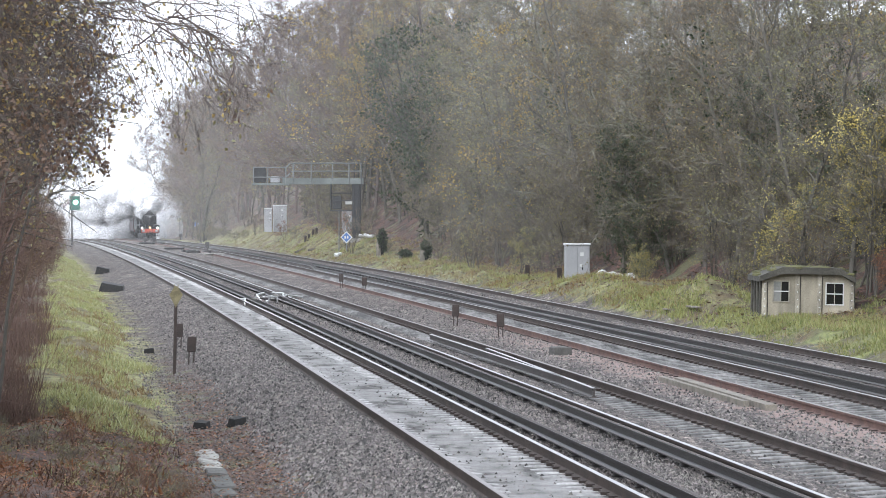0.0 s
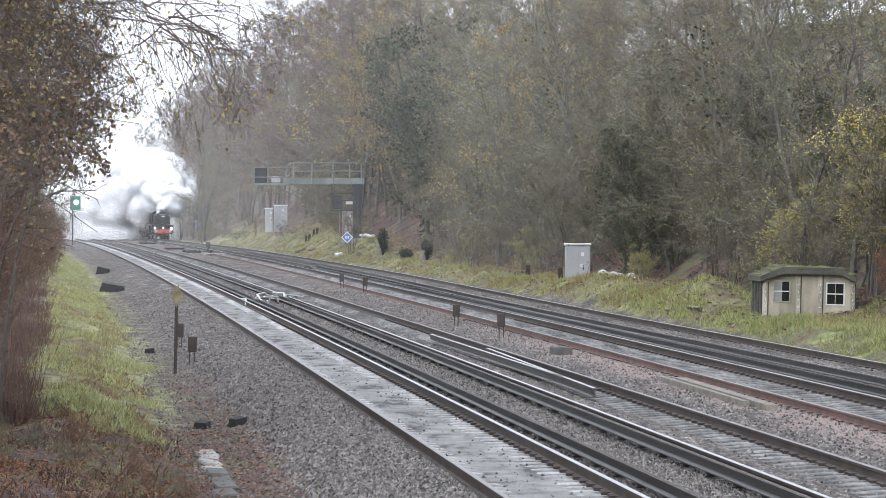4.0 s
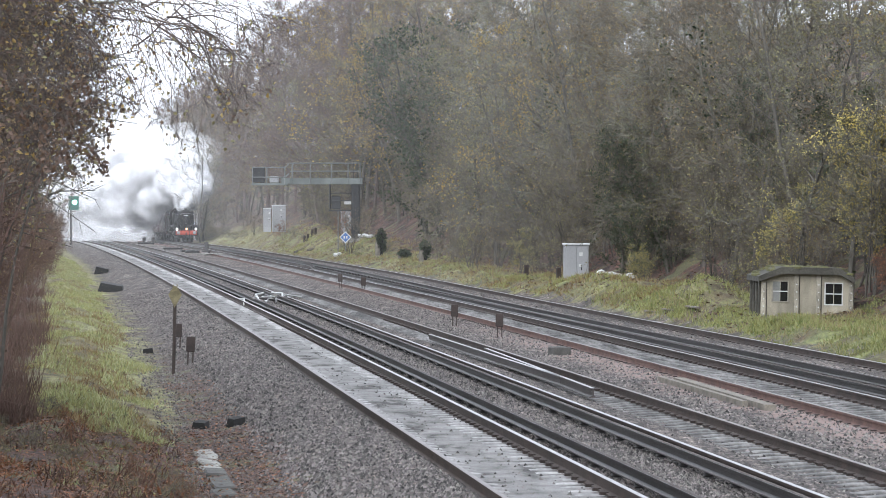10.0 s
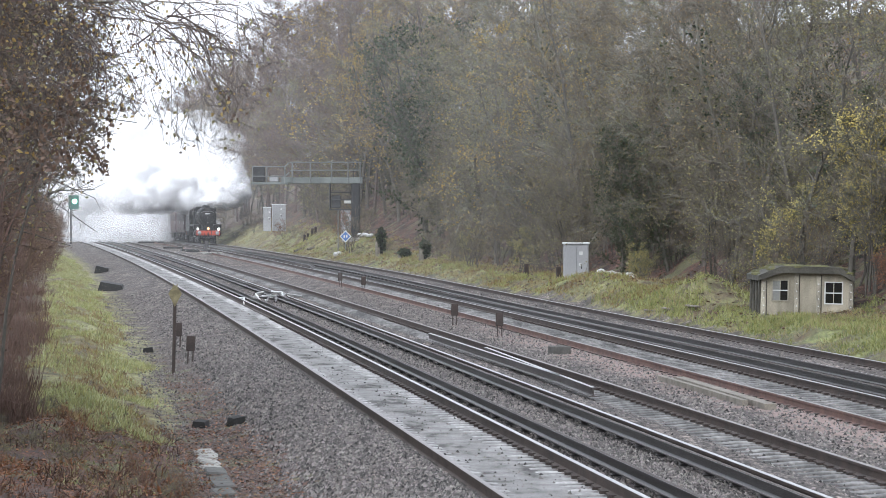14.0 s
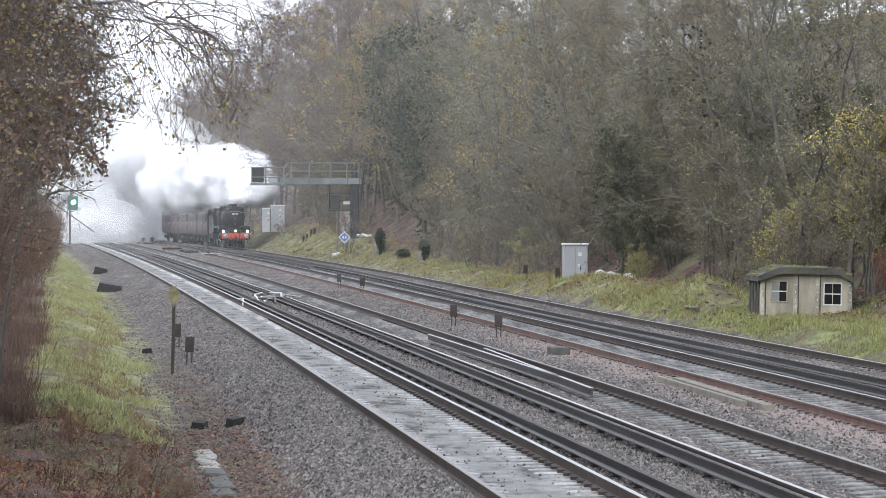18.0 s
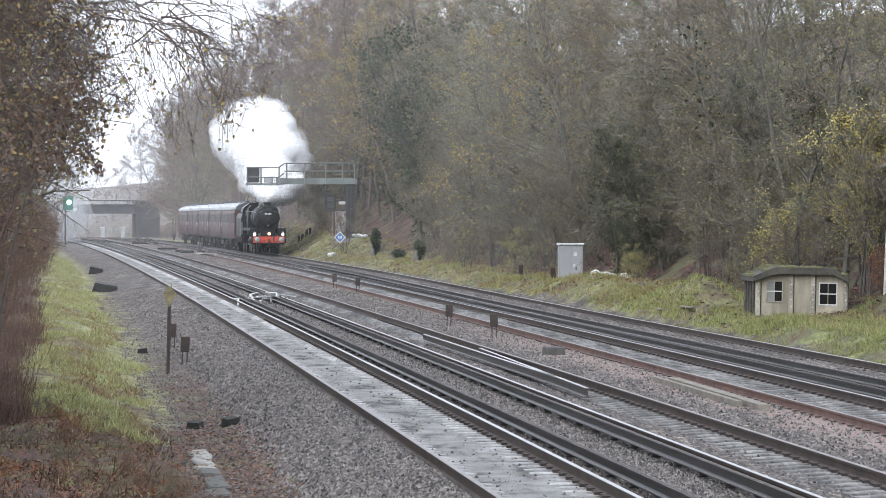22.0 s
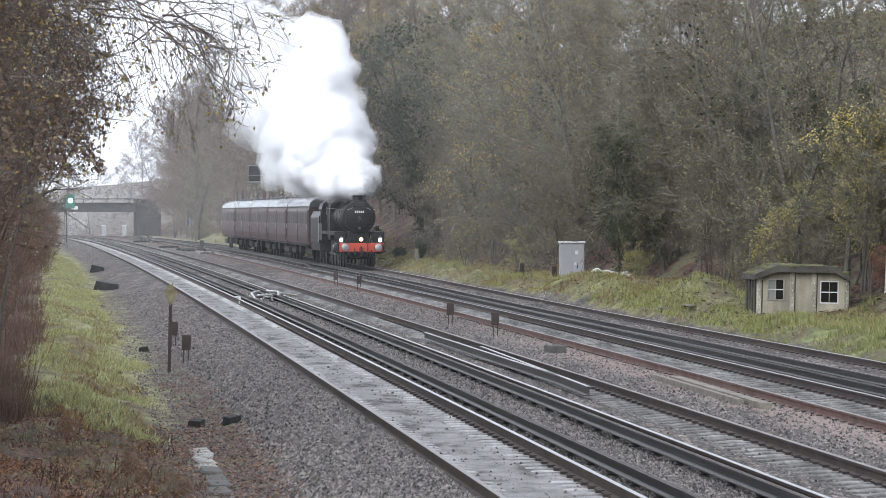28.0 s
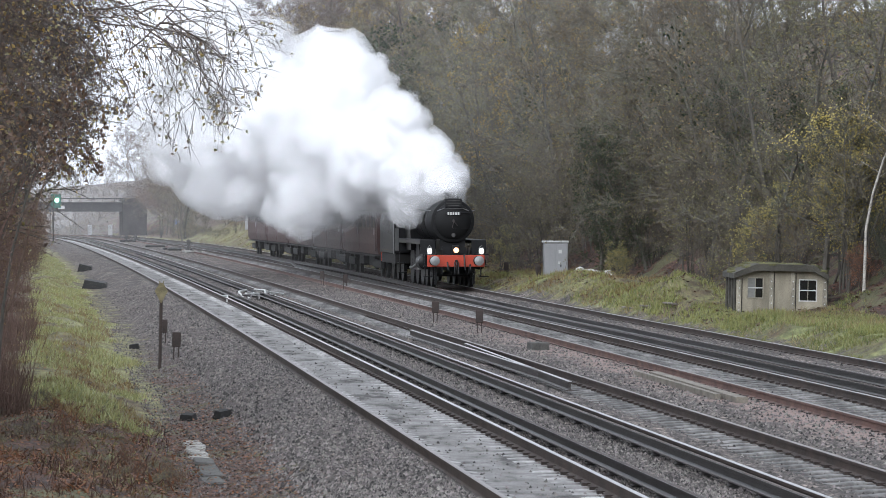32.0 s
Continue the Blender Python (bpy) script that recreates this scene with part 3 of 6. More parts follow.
def build_track(label, u_of, tone, head, side, third):
    track = thing("track", label, "railway track", group="running lines", kind="structure")
    TRACKS.append((track, u_of, tone, third))
    for k in (0.0, 1.505):
        rail = part("running_rail", extrude(FOOT, lambda y: u_of(y) + k, LINE_YS), side if not k else RUST, track)
        dull = (tone in ("rust", "pale") and not k) or (u_of(100) == U_B and k)
        part("rail_head", extrude(HEAD, lambda y: u_of(y) + k, LINE_YS), DULLHEAD if dull else head, rail, "dull rusty running surface" if dull else "polished running surface")
    power = part("conductor_rail", extrude(CONDUCTOR, lambda y: u_of(y) + third, [y for y in LINE_YS if y < 480]), THIRD, track, "dark steel conductor rail on insulators")
    part("contact_face", extrude(CONTACT, lambda y: u_of(y) + third, [y for y in LINE_YS if y < 480]), RUST, power, "rubbed top of the conductor rail")
    part("conductor_foot", extrude(FLANGE, lambda y: u_of(y) + third, [y for y in LINE_YS if y < 480]), OLDRAIL, power, "grey foot of the conductor rail")


build_track("running line with pale concrete sleepers and a conductor rail", lambda y: U_A, "pale", STEEL, RUST, 1.505 + 0.42)
build_track("running line with ballasted grey sleepers and a conductor rail", lambda y: U_B, "grey", STEEL, RUST, -0.42)
build_track("running line with one red rusty rail and a conductor rail", u_c, "rust", STEEL, REDRUST, 1.505 + 0.42)
build_track("running line on which the steam train runs", u_d, "grey", STEEL, RUST, -0.42)


def track_pieces():
    """Sleepers and insulators: near ones one by one, far ones joined."""
    for track, u_of, tone, third in TRACKS:
        me = SLEEPER_MESH["pale" if tone == "pale" else "grey"]
        y, k = 40.0, 0
        far, pots = Shape(), Shape()
        base, basef = [tuple(v.co) for v in me.vertices], [tuple(p.vertices) for p in me.polygons]
        pv, pf = [tuple(v.co) for v in POT_MESH.vertices], [tuple(p.vertices) for p in POT_MESH.polygons]
        while y < (470 if tone == "pale" else 330):
            lift = rise_d(y) if u_of(y) > 9.6 else 0.0
            at = pose(line_x(y) + u_of(y) + 0.752, y, line_z(y) + lift, 0, 0, line_yaw(y) + random.uniform(-0.3, 0.3))
            if y < 165:
                part("sleeper", me, None, track, at=at)
            else:
                far.add(base, basef, at)
            if k % 3 == 0 and y < 300:
                at = pose(line_x(y) + u_of(y) + third, y, line_z(y) + lift)
                if y < 165:
                    part("insulator", POT_MESH, None, track, at=at)
                else:
                    pots.add(pv, pf, at)
            y += 0.65
            k += 1
        tagged(part("sleepers", far, SLEEPER if tone == "pale" else SLEEPER_B, track), kind="stuff")
        tagged(part("insulators", pots, POT, track), kind="stuff")
        clips = Shape()
        cv, cf = [tuple(v.co) for v in CLIP_MESH.vertices], [tuple(p.vertices) for p in CLIP_MESH.polygons]
        y = 40.0
        while y < 120:
            for du in (-0.085, 0.085, 1.42, 1.59)[1 if tone == "pale" else 0:]:
                clips.add(cv, cf, pose(line_x(y) + u_of(y) + du, y, line_z(y), 0, 0, line_yaw(y)))
            y += 0.65
        tagged(part("rail_clips", clips, CLIP, track), kind="stuff")


# ---- trees ----
def rand_dir(r, up=0.0):
    a = r.uniform(0, math.tau)
    z = r.uniform(-1, 1)
    q = math.sqrt(max(0, 1 - z * z))
    return Vector((q * math.cos(a), q * math.sin(a), z + up)).normalized()


def bough(r, p, d, length, n, wander, droop):
    pts, step = [p.copy()], length / n
    for _ in range(n):
        d = (d + rand_dir(r) * wander + Vector((0, 0, droop))).normalized()
        p = p + d * step
        pts.append(p.copy())
    return pts


def leaf(shape, r, p, size):
    d = rand_dir(r)
    a = d.orthogonal().normalized() * size * 0.36
    n = d.cross(a).normalized() * size * 0.12
    t = p + d * size
    m = p + d * size * 0.5
    shape.add([p, m + a + n, t, m - a + n], [(0, 1, 2), (0, 2, 3)])


def twig(shape, r, p, d, length, w):
    a = d.orthogonal().normalized()
    a = (Matrix.Rotation(r.uniform(0, math.pi), 3, d) @ a) * w
    e = p + d * length + rand_dir(r) * length * 0.15
    shape.add([p - a, p + a, e], [(0, 1, 2)])


def grow(seed, height, spread, limbs=20, subs=6, twigs=16, leaves=0.5, leaf_size=0.09, stems=1, low=0.12, rise=0.45, droop=-0.04, lean=(0, 0), twig_len=0.62, twig_w=0.0085, trunk_r=0.16, ivy=0, limb=0.011):
    """Wood, twigs and leaves of one tree or shrub."""
    r = random.Random(seed)
    wood, fine, foliage, climber = Shape(), Shape(), Shape(), Shape()
    for s in range(stems):
        base = Vector((0, 0, -0.3)) if stems == 1 else Vector((r.uniform(-0.5, 0.5), r.uniform(-0.5, 0.5), -0.3))
        out = Vector((r.uniform(-0.3, 0.3), r.uniform(-0.3, 0.3), 0)) * (1 if stems > 1 else 0.25)
        hgt = height * (1 if s == 0 else r.uniform(0.55, 0.98))
        trunk = bough(r, base, (Vector((lean[0], lean[1], 1)) + out).normalized(), hgt + 0.3, 9, 0.17, 0.05)
        tr = trunk_r * (1 if stems == 1 else 0.55)
        wood.tube(trunk, [max(0.012, tr * (1 - i / 9.5) ** 0.8) for i in range(10)], 6)
        for i in range(ivy):
            q = trunk[r.randrange(0, 7)].lerp(trunk[r.randrange(1, 8)], r.random())
            leaf(climber, r, q + rand_dir(r) * r.uniform(0.1, 0.75), 0.16)
        for i in range(max(3, limbs // stems)):
            t = low + (1 - low) * ((i + r.random()) / max(3, limbs // stems)) ** 0.9
            k = min(8, int(t * 9))
            p = trunk[k].lerp(trunk[k + 1], t * 9 - k)
            a = i * 2.4 + r.uniform(-0.5, 0.5) + s
            reach = spread * (0.45 + 0.55 * math.sin(math.pi * min(1, 0.22 + t * 0.8))) * r.uniform(0.65, 1.15)
            d = Vector((math.cos(a), math.sin(a), rise + 0.7 * t)).normalized()
            pts = bough(r, p, d, reach, 5, 0.16, droop)
            r0 = max(limb, tr * 0.32 * (1 - t * 0.75))
            wood.tube(pts, [r0 * (1 - j / 5.6) for j in range(6)], 3)
            for b in range(subs):
                m = r.uniform(0.25, 1.0) * 5
                j = min(4, int(m))
                q = pts[j].lerp(pts[j + 1], m - j)
                d2 = ((pts[j + 1] - pts[j]).normalized() + rand_dir(r, 0.2) * 0.8).normalized()
                sub = bough(r, q, d2, reach * r.uniform(0.22, 0.5), 3, 0.2, droop * 0.7)
                wood.tube([sub[0], sub[1], sub[3]], [r0 * 0.42, r0 * 0.3, min(0.006, r0 * 0.2)], 3)
                for _ in range(twigs):
                    e = sub[r.randrange(0, 3)].lerp(sub[r.randrange(1, 4)], r.random())
                    d3 = ((sub[3] - sub[0]).normalized() + rand_dir(r, 0.15) * 0.95).normalized()
                    ln = twig_len * r.uniform(0.35, 1.0)
                    twig(fine, r, e, d3, ln, twig_w)
                    if r.random() < leaves:
                        leaf(foliage, r, e + d3 * ln * r.uniform(0.4, 1.0), leaf_size * r.uniform(0.7, 1.3))
    return wood, fine, foliage, climber


WOOD_CACHE = {}


def plant(kind, seed, at, group):
    """A tree of one of a few kinds; repeats share their meshes."""
    spec = KINDS[kind]
    key = (kind, seed)
    if key not in WOOD_CACHE:
        wood, fine, foliage, climber = grow(seed * 13 + len(kind), **spec["grow"])
        ob = thing(spec["name"], spec["label"], spec["category"], at, group)
        part("trunk" if spec["category"] == "tree" else "stem_mass", wood, spec["bark"], ob, rounded=True)
        part("brushwood", fine, spec["twig"], ob)
        if foliage.v:
            part("crown", foliage, spec["leaf"], ob, spec["crown"])
        if climber.v:
            part("ivy", climber, L_IVY, ob, "dark green ivy on the trunk")
        WOOD_CACHE[key] = ob
        return ob
    return copy_thing(WOOD_CACHE[key], at)


KINDS = {
    "dusk": dict(name="bare_tree", category="tree", label="leafless purple-brown woodland tree in misty distance", crown="a few last leaves", bark=DUSKBARK, twig=DUSKTWIG, leaf=L_BROWN, grow=dict(height=11.5, spread=4.0, limbs=26, subs=8, twigs=20, leaves=0.2, leaf_size=0.1, trunk_r=0.11)),
    "bare": dict(name="bare_tree", category="tree", label="leafless grey-brown woodland tree on the cutting slope", crown="a few last leaves", bark=BARK, twig=TWIG, leaf=L_BROWN, grow=dict(height=11.5, spread=4.2, limbs=26, subs=8, twigs=20, leaves=0.45, leaf_size=0.07, trunk_r=0.075)),
    "pale": dict(name="lichened_tree", category="tree", label="bare tree with pale lichen-grey limbs on the cutting slope", crown="a few olive leaves", bark=PALEBARK, twig=PALETWIG, leaf=L_OLIVE, grow=dict(height=11.5, spread=5.0, limbs=24, subs=8, twigs=20, leaves=0.4, leaf_size=0.07, rise=0.18, droop=-0.06, trunk_r=0.085, ivy=200)),
    "ochre": dict(name="yellow_tree", category="tree", label="woodland tree with thinning ochre autumn leaves", crown="ochre leaves", bark=BARK, twig=TWIG, leaf=L_OCHRE, grow=dict(height=11, spread=3.6, limbs=22, subs=7, twigs=17, leaves=0.9, leaf_size=0.105, trunk_r=0.12)),
    "olive": dict(name="olive_tree", category="tree", label="woodland tree with sparse olive-brown leaves", crown="olive leaves", bark=BARK, twig=PALETWIG, leaf=L_OLIVE, grow=dict(height=10.5, spread=3.8, limbs=22, subs=7, twigs=18, leaves=0.75, leaf_size=0.085, ivy=120, trunk_r=0.12)),
    "ivied": dict(name="ivy_clad_tree", category="tree", label="tree thickly clad in dark green ivy", crown="dark ivy leaves", bark=BARK, twig=TWIG, leaf=L_IVY, grow=dict(height=10, spread=2.6, limbs=24, subs=6, twigs=14, leaves=1.0, leaf_size=0.15, ivy=900)),
    "lime": dict(name="yellow_green_shrub", category="shrub", label="tall shrub with yellow-green leaves at the wood's edge", crown="yellow-green leaves", bark=BARK, twig=PALETWIG, leaf=L_LIME, grow=dict(height=5.2, spread=2.2, limbs=26, subs=6, twigs=28, leaves=1.0, leaf_size=0.078, stems=4, low=0.1, rise=0.9, trunk_r=0.09)),
    "bramble": dict(name="bramble_bush", category="bush", label="low tangled brown bramble bush with a few green leaves", crown="brown-green leaves", bark=BARK, twig=TWIG, leaf=L_OLIVE, grow=dict(height=2.3, spread=1.9, limbs=24, subs=5, twigs=14, leaves=0.5, leaf_size=0.09, stems=5, low=0.05, rise=0.5, droop=-0.1, trunk_r=0.04, twig_len=0.7)),
    "birch": dict(name="birch_tree", category="tree", label="slender birch with a white trunk at the wood edge", crown="few yellow leaves", bark=BIRCH, twig=TWIG, leaf=L_OCHRE, grow=dict(height=9, spread=1.6, limbs=20, subs=4, twigs=12, leaves=0.3, leaf_size=0.07, trunk_r=0.05, low=0.35)),
    "yellow": dict(name="yellow_shrub", category="shrub", label="tall dense shrub in bright yellow autumn leaf", crown="bright yellow leaves", bark=BARK, twig=PALETWIG, leaf=L_YELLOW, grow=dict(height=5.0, spread=1.9, limbs=28, subs=6, twigs=38, leaves=1.0, leaf_size=0.066, stems=4, low=0.25, rise=0.9, trunk_r=0.09)),
    "thicket": dict(name="tall_thicket", category="shrub", label="tall dense brown twiggy thicket with sparse olive leaves", crown="sparse olive leaves", bark=BARK, twig=TWIG, leaf=L_OLIVE, grow=dict(height=6.4, spread=2.7, limbs=36, subs=6, twigs=17, leaves=0.42, leaf_size=0.075, stems=6, low=0.06, rise=0.75, droop=-0.06, trunk_r=0.07, twig_len=0.7)),
    "scrub": dict(name="scrub_thicket", category="shrub", label="bare brown twiggy scrub at the foot of the wood", crown="withered leaves", bark=BARK, twig=TWIG, leaf=L_BROWN, grow=dict(height=4.6, spread=2.3, limbs=26, subs=6, twigs=15, leaves=0.22, leaf_size=0.09, stems=5, low=0.06, rise=0.9, trunk_r=0.08)),
    "russet": dict(name="russet_shrub", category="shrub", label="shrub with russet withered leaves", crown="russet leaves", bark=REDBARK, twig=REDTWIG, leaf=L_RUSSET, grow=dict(height=3.6, spread=1.8, limbs=22, subs=5, twigs=14, leaves=0.7, leaf_size=0.09, stems=4, low=0.08, rise=0.8, trunk_r=0.05)),
    "hedge": dict(name="hedge_shrub", category="shrub", label="bare reddish-brown twiggy hedge shrub on the grass bank", crown="few brown leaves", bark=REDBARK, twig=REDTWIG, leaf=L_BROWN, grow=dict(height=5.0, spread=1.7, limbs=36, subs=7, twigs=17, leaves=0.2, leaf_size=0.06, stems=6, low=0.05, rise=1.3, trunk_r=0.03, twig_len=0.34, twig_w=0.0045, limb=0.004)),
    "hedgetree": dict(name="hedge_tree", category="tree", label="bare brown hedge tree leaning over the verge", crown="olive and brown leaves", bark=BARK, twig=TWIG, leaf=L_OLIVE, grow=dict(height=8.5, spread=3.2, limbs=28, subs=9, twigs=18, leaves=0.3, leaf_size=0.07, low=0.15, rise=0.35, twig_len=0.42, twig_w=0.006)),
}


def skyline(p, r):
    """The wood's outline falls away towards the bridge: taller trees to the right."""
    top = 3.04 + p.y * (0.0140 + 0.9 * max(-0.010, (p.x - 3.3) / p.y + 0.0777))
    return max(0.4, min(1.8, (top - p.z) / 12.0)) * r.uniform(0.85, 1.05)


def wood_right():
    r = random.Random(5)
    rows = [(17.6, 5.2, 420), (21.0, 6.4, 420), (25.5, 9.0, 430), (31, 9, 330)]
    for u0, step, end in rows:
        y = 92 + r.uniform(0, 4)
        while y < end:
            if y < 165:
                kind = r.choice(["pale", "bare", "bare", "olive"] if u0 < 22 else ["pale", "olive", "bare"])
                if kind == "pale" and y < 128 and u0 < 24:
                    kind = "olive"
            elif y < 212:
                kind = r.choice(["bare", "pale", "olive", "bare", "olive", "ochre"])
            elif y < 265:
                kind = r.choice(["olive", "ivied", "olive", "bare", "ochre"])
            elif y < 345:
                kind = r.choice(["ochre", "olive", "dusk", "bare", "olive"])
            else:
                kind = r.choice(["dusk", "dusk", "dusk", "olive"])
            u = u0 + r.uniform(-1, 1)
            if u0 < 20:
                u += 2.6 * smooth(200, 225, y) * smooth(285, 265, y) + 3.5 * smooth(112, 106, y)
            if kind == "pale":
                u += 1.2
            s = r.uniform(0.85, 1.15) * (1 + 0.5 * smooth(180, 400, y))
            if y > 300:
                s = min(s, skyline(spot(y, u), r))
            at = Matrix.Translation(spot(y, u)) @ pose(0, 0, 0, 0, 0, r.uniform(0, 360)) @ Matrix.Scale(s, 4)
            plant(kind, r.randrange(2 if kind != "bare" else 3), at, "trees of the cutting")
            y += step * r.uniform(0.75, 1.25) * (1 + max(0, y - 200) / 500)
    for y in range(430, 900, 20):
        for u in (13.0 + 0.052 * (y - 430), 18 + 0.054 * (y - 430), 27 + 0.056 * (y - 430)):
            p = spot(y + r.uniform(-5, 5), u + r.uniform(-1.0, 1.5))
            at = Matrix.Translation(p) @ pose(0, 0, 0, 0, 0, r.uniform(0, 360)) @ Matrix.Scale(skyline(p, r), 4)
            kind, seed = r.choice(["dusk", "dusk", "olive", "bare"]), r.randrange(2)
            if u < 25 + 0.055 * (y - 430):
                plant(kind, seed, at, "trees of the cutting")
    for y in range(190, 640, 9):
        u = 14.6 + r.uniform(-0.7, 1.6) + 0.054 * max(0, y - 460)
        at = Matrix.Translation(spot(y, u)) @ pose(0, 0, 0, 0, 0, r.uniform(0, 360)) @ Matrix.Scale(r.uniform(0.35, 0.7) + 0.5 * smooth(330, 480, y), 4)
        plant(r.choice(["bramble", "bramble", "scrub", "russet"]), r.randrange(2), at, "undergrowth of the cutting")
    for k in range(34):
        p = Vector((-122 + 2.6 * k + r.uniform(-1, 1), 862 + r.uniform(-8, 8) + 5 * (k % 3), -2))
        tall = 0.75 + 0.35 * smooth(-90, -76, p.x) + 0.6 * smooth(-74, -62, p.x)
        at = Matrix.Translation(p) @ pose(0, 0, 0, 0, 0, r.uniform(0, 360)) @ Matrix.Scale(tall * r.uniform(0.9, 1.1), 4)
        plant("dusk", r.randrange(2), at, "trees behind the bridge")
    for k in range(28):
        at = Matrix.Translation((-116 + 2.3 * k + r.uniform(-1, 1), 834 + r.uniform(-5, 5), -2.5)) @ pose(0, 0, 0, 0, 0, r.uniform(0, 360)) @ Matrix.Scale(r.uniform(1.0, 1.5), 4)
        plant("scrub", r.randrange(2), at, "scrub beyond the bridge")
    # made-up row of squat ivy trees, darkening the shaded gaps in the wood
    y = 96.0
    while y < 320:
        u = 19.8 + r.uniform(-0.8, 1.2)
        plant("ivied", r.randrange(2), Matrix.Translation(spot(y, u)) @ pose(0, 0, 0, 0, 0, r.uniform(0, 360)) @ Matrix.Diagonal((0.7, 0.7, 0.45, 1)), "dark understorey")
        y += r.uniform(6, 10)
    y = 88.0
    while y < 330:
        kind = r.choice(["bramble", "scrub", "scrub", "thicket", "bramble", "scrub", "thicket"])
        at = Matrix.Translation(spot(y, 16.6 + r.uniform(-0.6, 0.9) + (1.6 if 138 < y < 162 else 0) + 3.2 * smooth(112, 106, y) + 1.6 * smooth(215, 230, y) * smooth(280, 265, y))) @ pose(0, 0, 0, 0, 0, r.uniform(0, 360)) @ Matrix.Scale(r.uniform(0.7, 1.1), 4)
        plant(kind, r.randrange(2), at, "undergrowth of the cutting")
        y += r.uniform(2.6, 4.4) * (1 + max(0, y - 150) / 250)


def curtain():
    """Tall thicket along the wood's edge, before the trunks."""
    r = random.Random(63)
    y = 93.0
    while y < 250:
        u = 18.2 + r.uniform(-0.6, 0.9) + 2.4 * smooth(116, 108, y)
        at = Matrix.Translation(spot(y, u)) @ pose(0, 0, 0, 0, 0, r.uniform(0, 360)) @ Matrix.Scale(r.uniform(0.75, 1.2), 4)
        plant("thicket", r.randrange(3), at, "undergrowth of the cutting")
        y += r.uniform(3.2, 5.6) * (1 + max(0, y - 150) / 160)


def wood_marks():
    """Trees that stand out of the wood by their colour."""
    for kind, k, y, u, s in (("ivied", 0, 150, 16.4, 0.5), ("ivied", 1, 148, 16.9, 0.58), ("ivied", 0, 153, 17.3, 0.62), ("ivied", 1, 146, 17.5, 0.5), ("ivied", 0, 157, 18.6, 0.8), ("ivied", 0, 238, 17.4, 1.35), ("ivied", 1, 234, 18.2, 1.15), ("ivied", 1, 128, 19.0, 0.6), ("ivied", 0, 122, 19.4, 0.55),
                             ("ochre", 0, 300, 18.2, 1.65), ("ochre", 1, 285, 20.0, 1.2), ("olive", 1, 330, 17.5, 1.25), ("ochre", 0, 400, 16.4, 0.75), ("ochre", 1, 262, 18.0, 1.0), ("ochre", 0, 140, 25, 1.1),
                             ("yellow", 0, 110, 17.9, 0.85), ("yellow", 1, 111, 18.25, 0.95), ("yellow", 0, 112, 18.1, 0.95), ("lime", 0, 118, 16.9, 0.55), ("lime", 1, 120, 17.3, 0.6), ("lime", 1, 141, 15.9, 0.45), ("lime", 0, 145, 16.2, 0.4), ("lime", 0, 176, 15.6, 0.7), ("lime", 1, 205, 16.4, 0.7),
                             ("russet", 0, 108.5, 17.9, 0.7), ("russet", 1, 107.5, 17.6, 0.6), ("birch", 0, 107, 17.5, 0.95), ("ivied", 1, 107, 18.3, 0.17), ("ivied", 0, 105.5, 17.9, 0.15)):
        plant(kind, k, Matrix.Translation(spot(y, u)) @ pose(0, 0, 0, 0, 0, y * 37 % 360) @ Matrix.Scale(s, 4), "trees of the cutting")


def hedge_left():
    r = random.Random(9)
    y = 56.0
    while y < 330:
        edge = -6.9 + 1.6 * smooth(70, 260, y)
        at = Matrix.Translation(spot(y, edge + r.uniform(-0.3, 0.3))) @ pose(0, 0, 0, 0, 0, r.uniform(0, 360)) @ Matrix.Scale(r.uniform(0.75, 1.05), 4)
        plant("hedge", r.randrange(3), at, "hedge along the verge")
        y += r.uniform(2.6, 4.2) * (1 + y / 160)
    y = 58.0
    while y < 700:
        edge = -7.8 - 1.6 * smooth(90, 150, y) + 1.0 * smooth(200, 400, y)
        at = Matrix.Translation(spot(y, edge + r.uniform(-0.6, 0.6))) @ pose(0, 0, 0, 0, 0, r.uniform(0, 360)) @ Matrix.Scale(r.uniform(1.0, 1.3) - 0.2 * smooth(90, 150, y), 4)
        plant("hedgetree", r.randrange(3), at, "hedge along the verge")
        y += r.uniform(4, 6.5) * (1 + y / 260)


wood_right()
curtain()
wood_marks()
hedge_left()


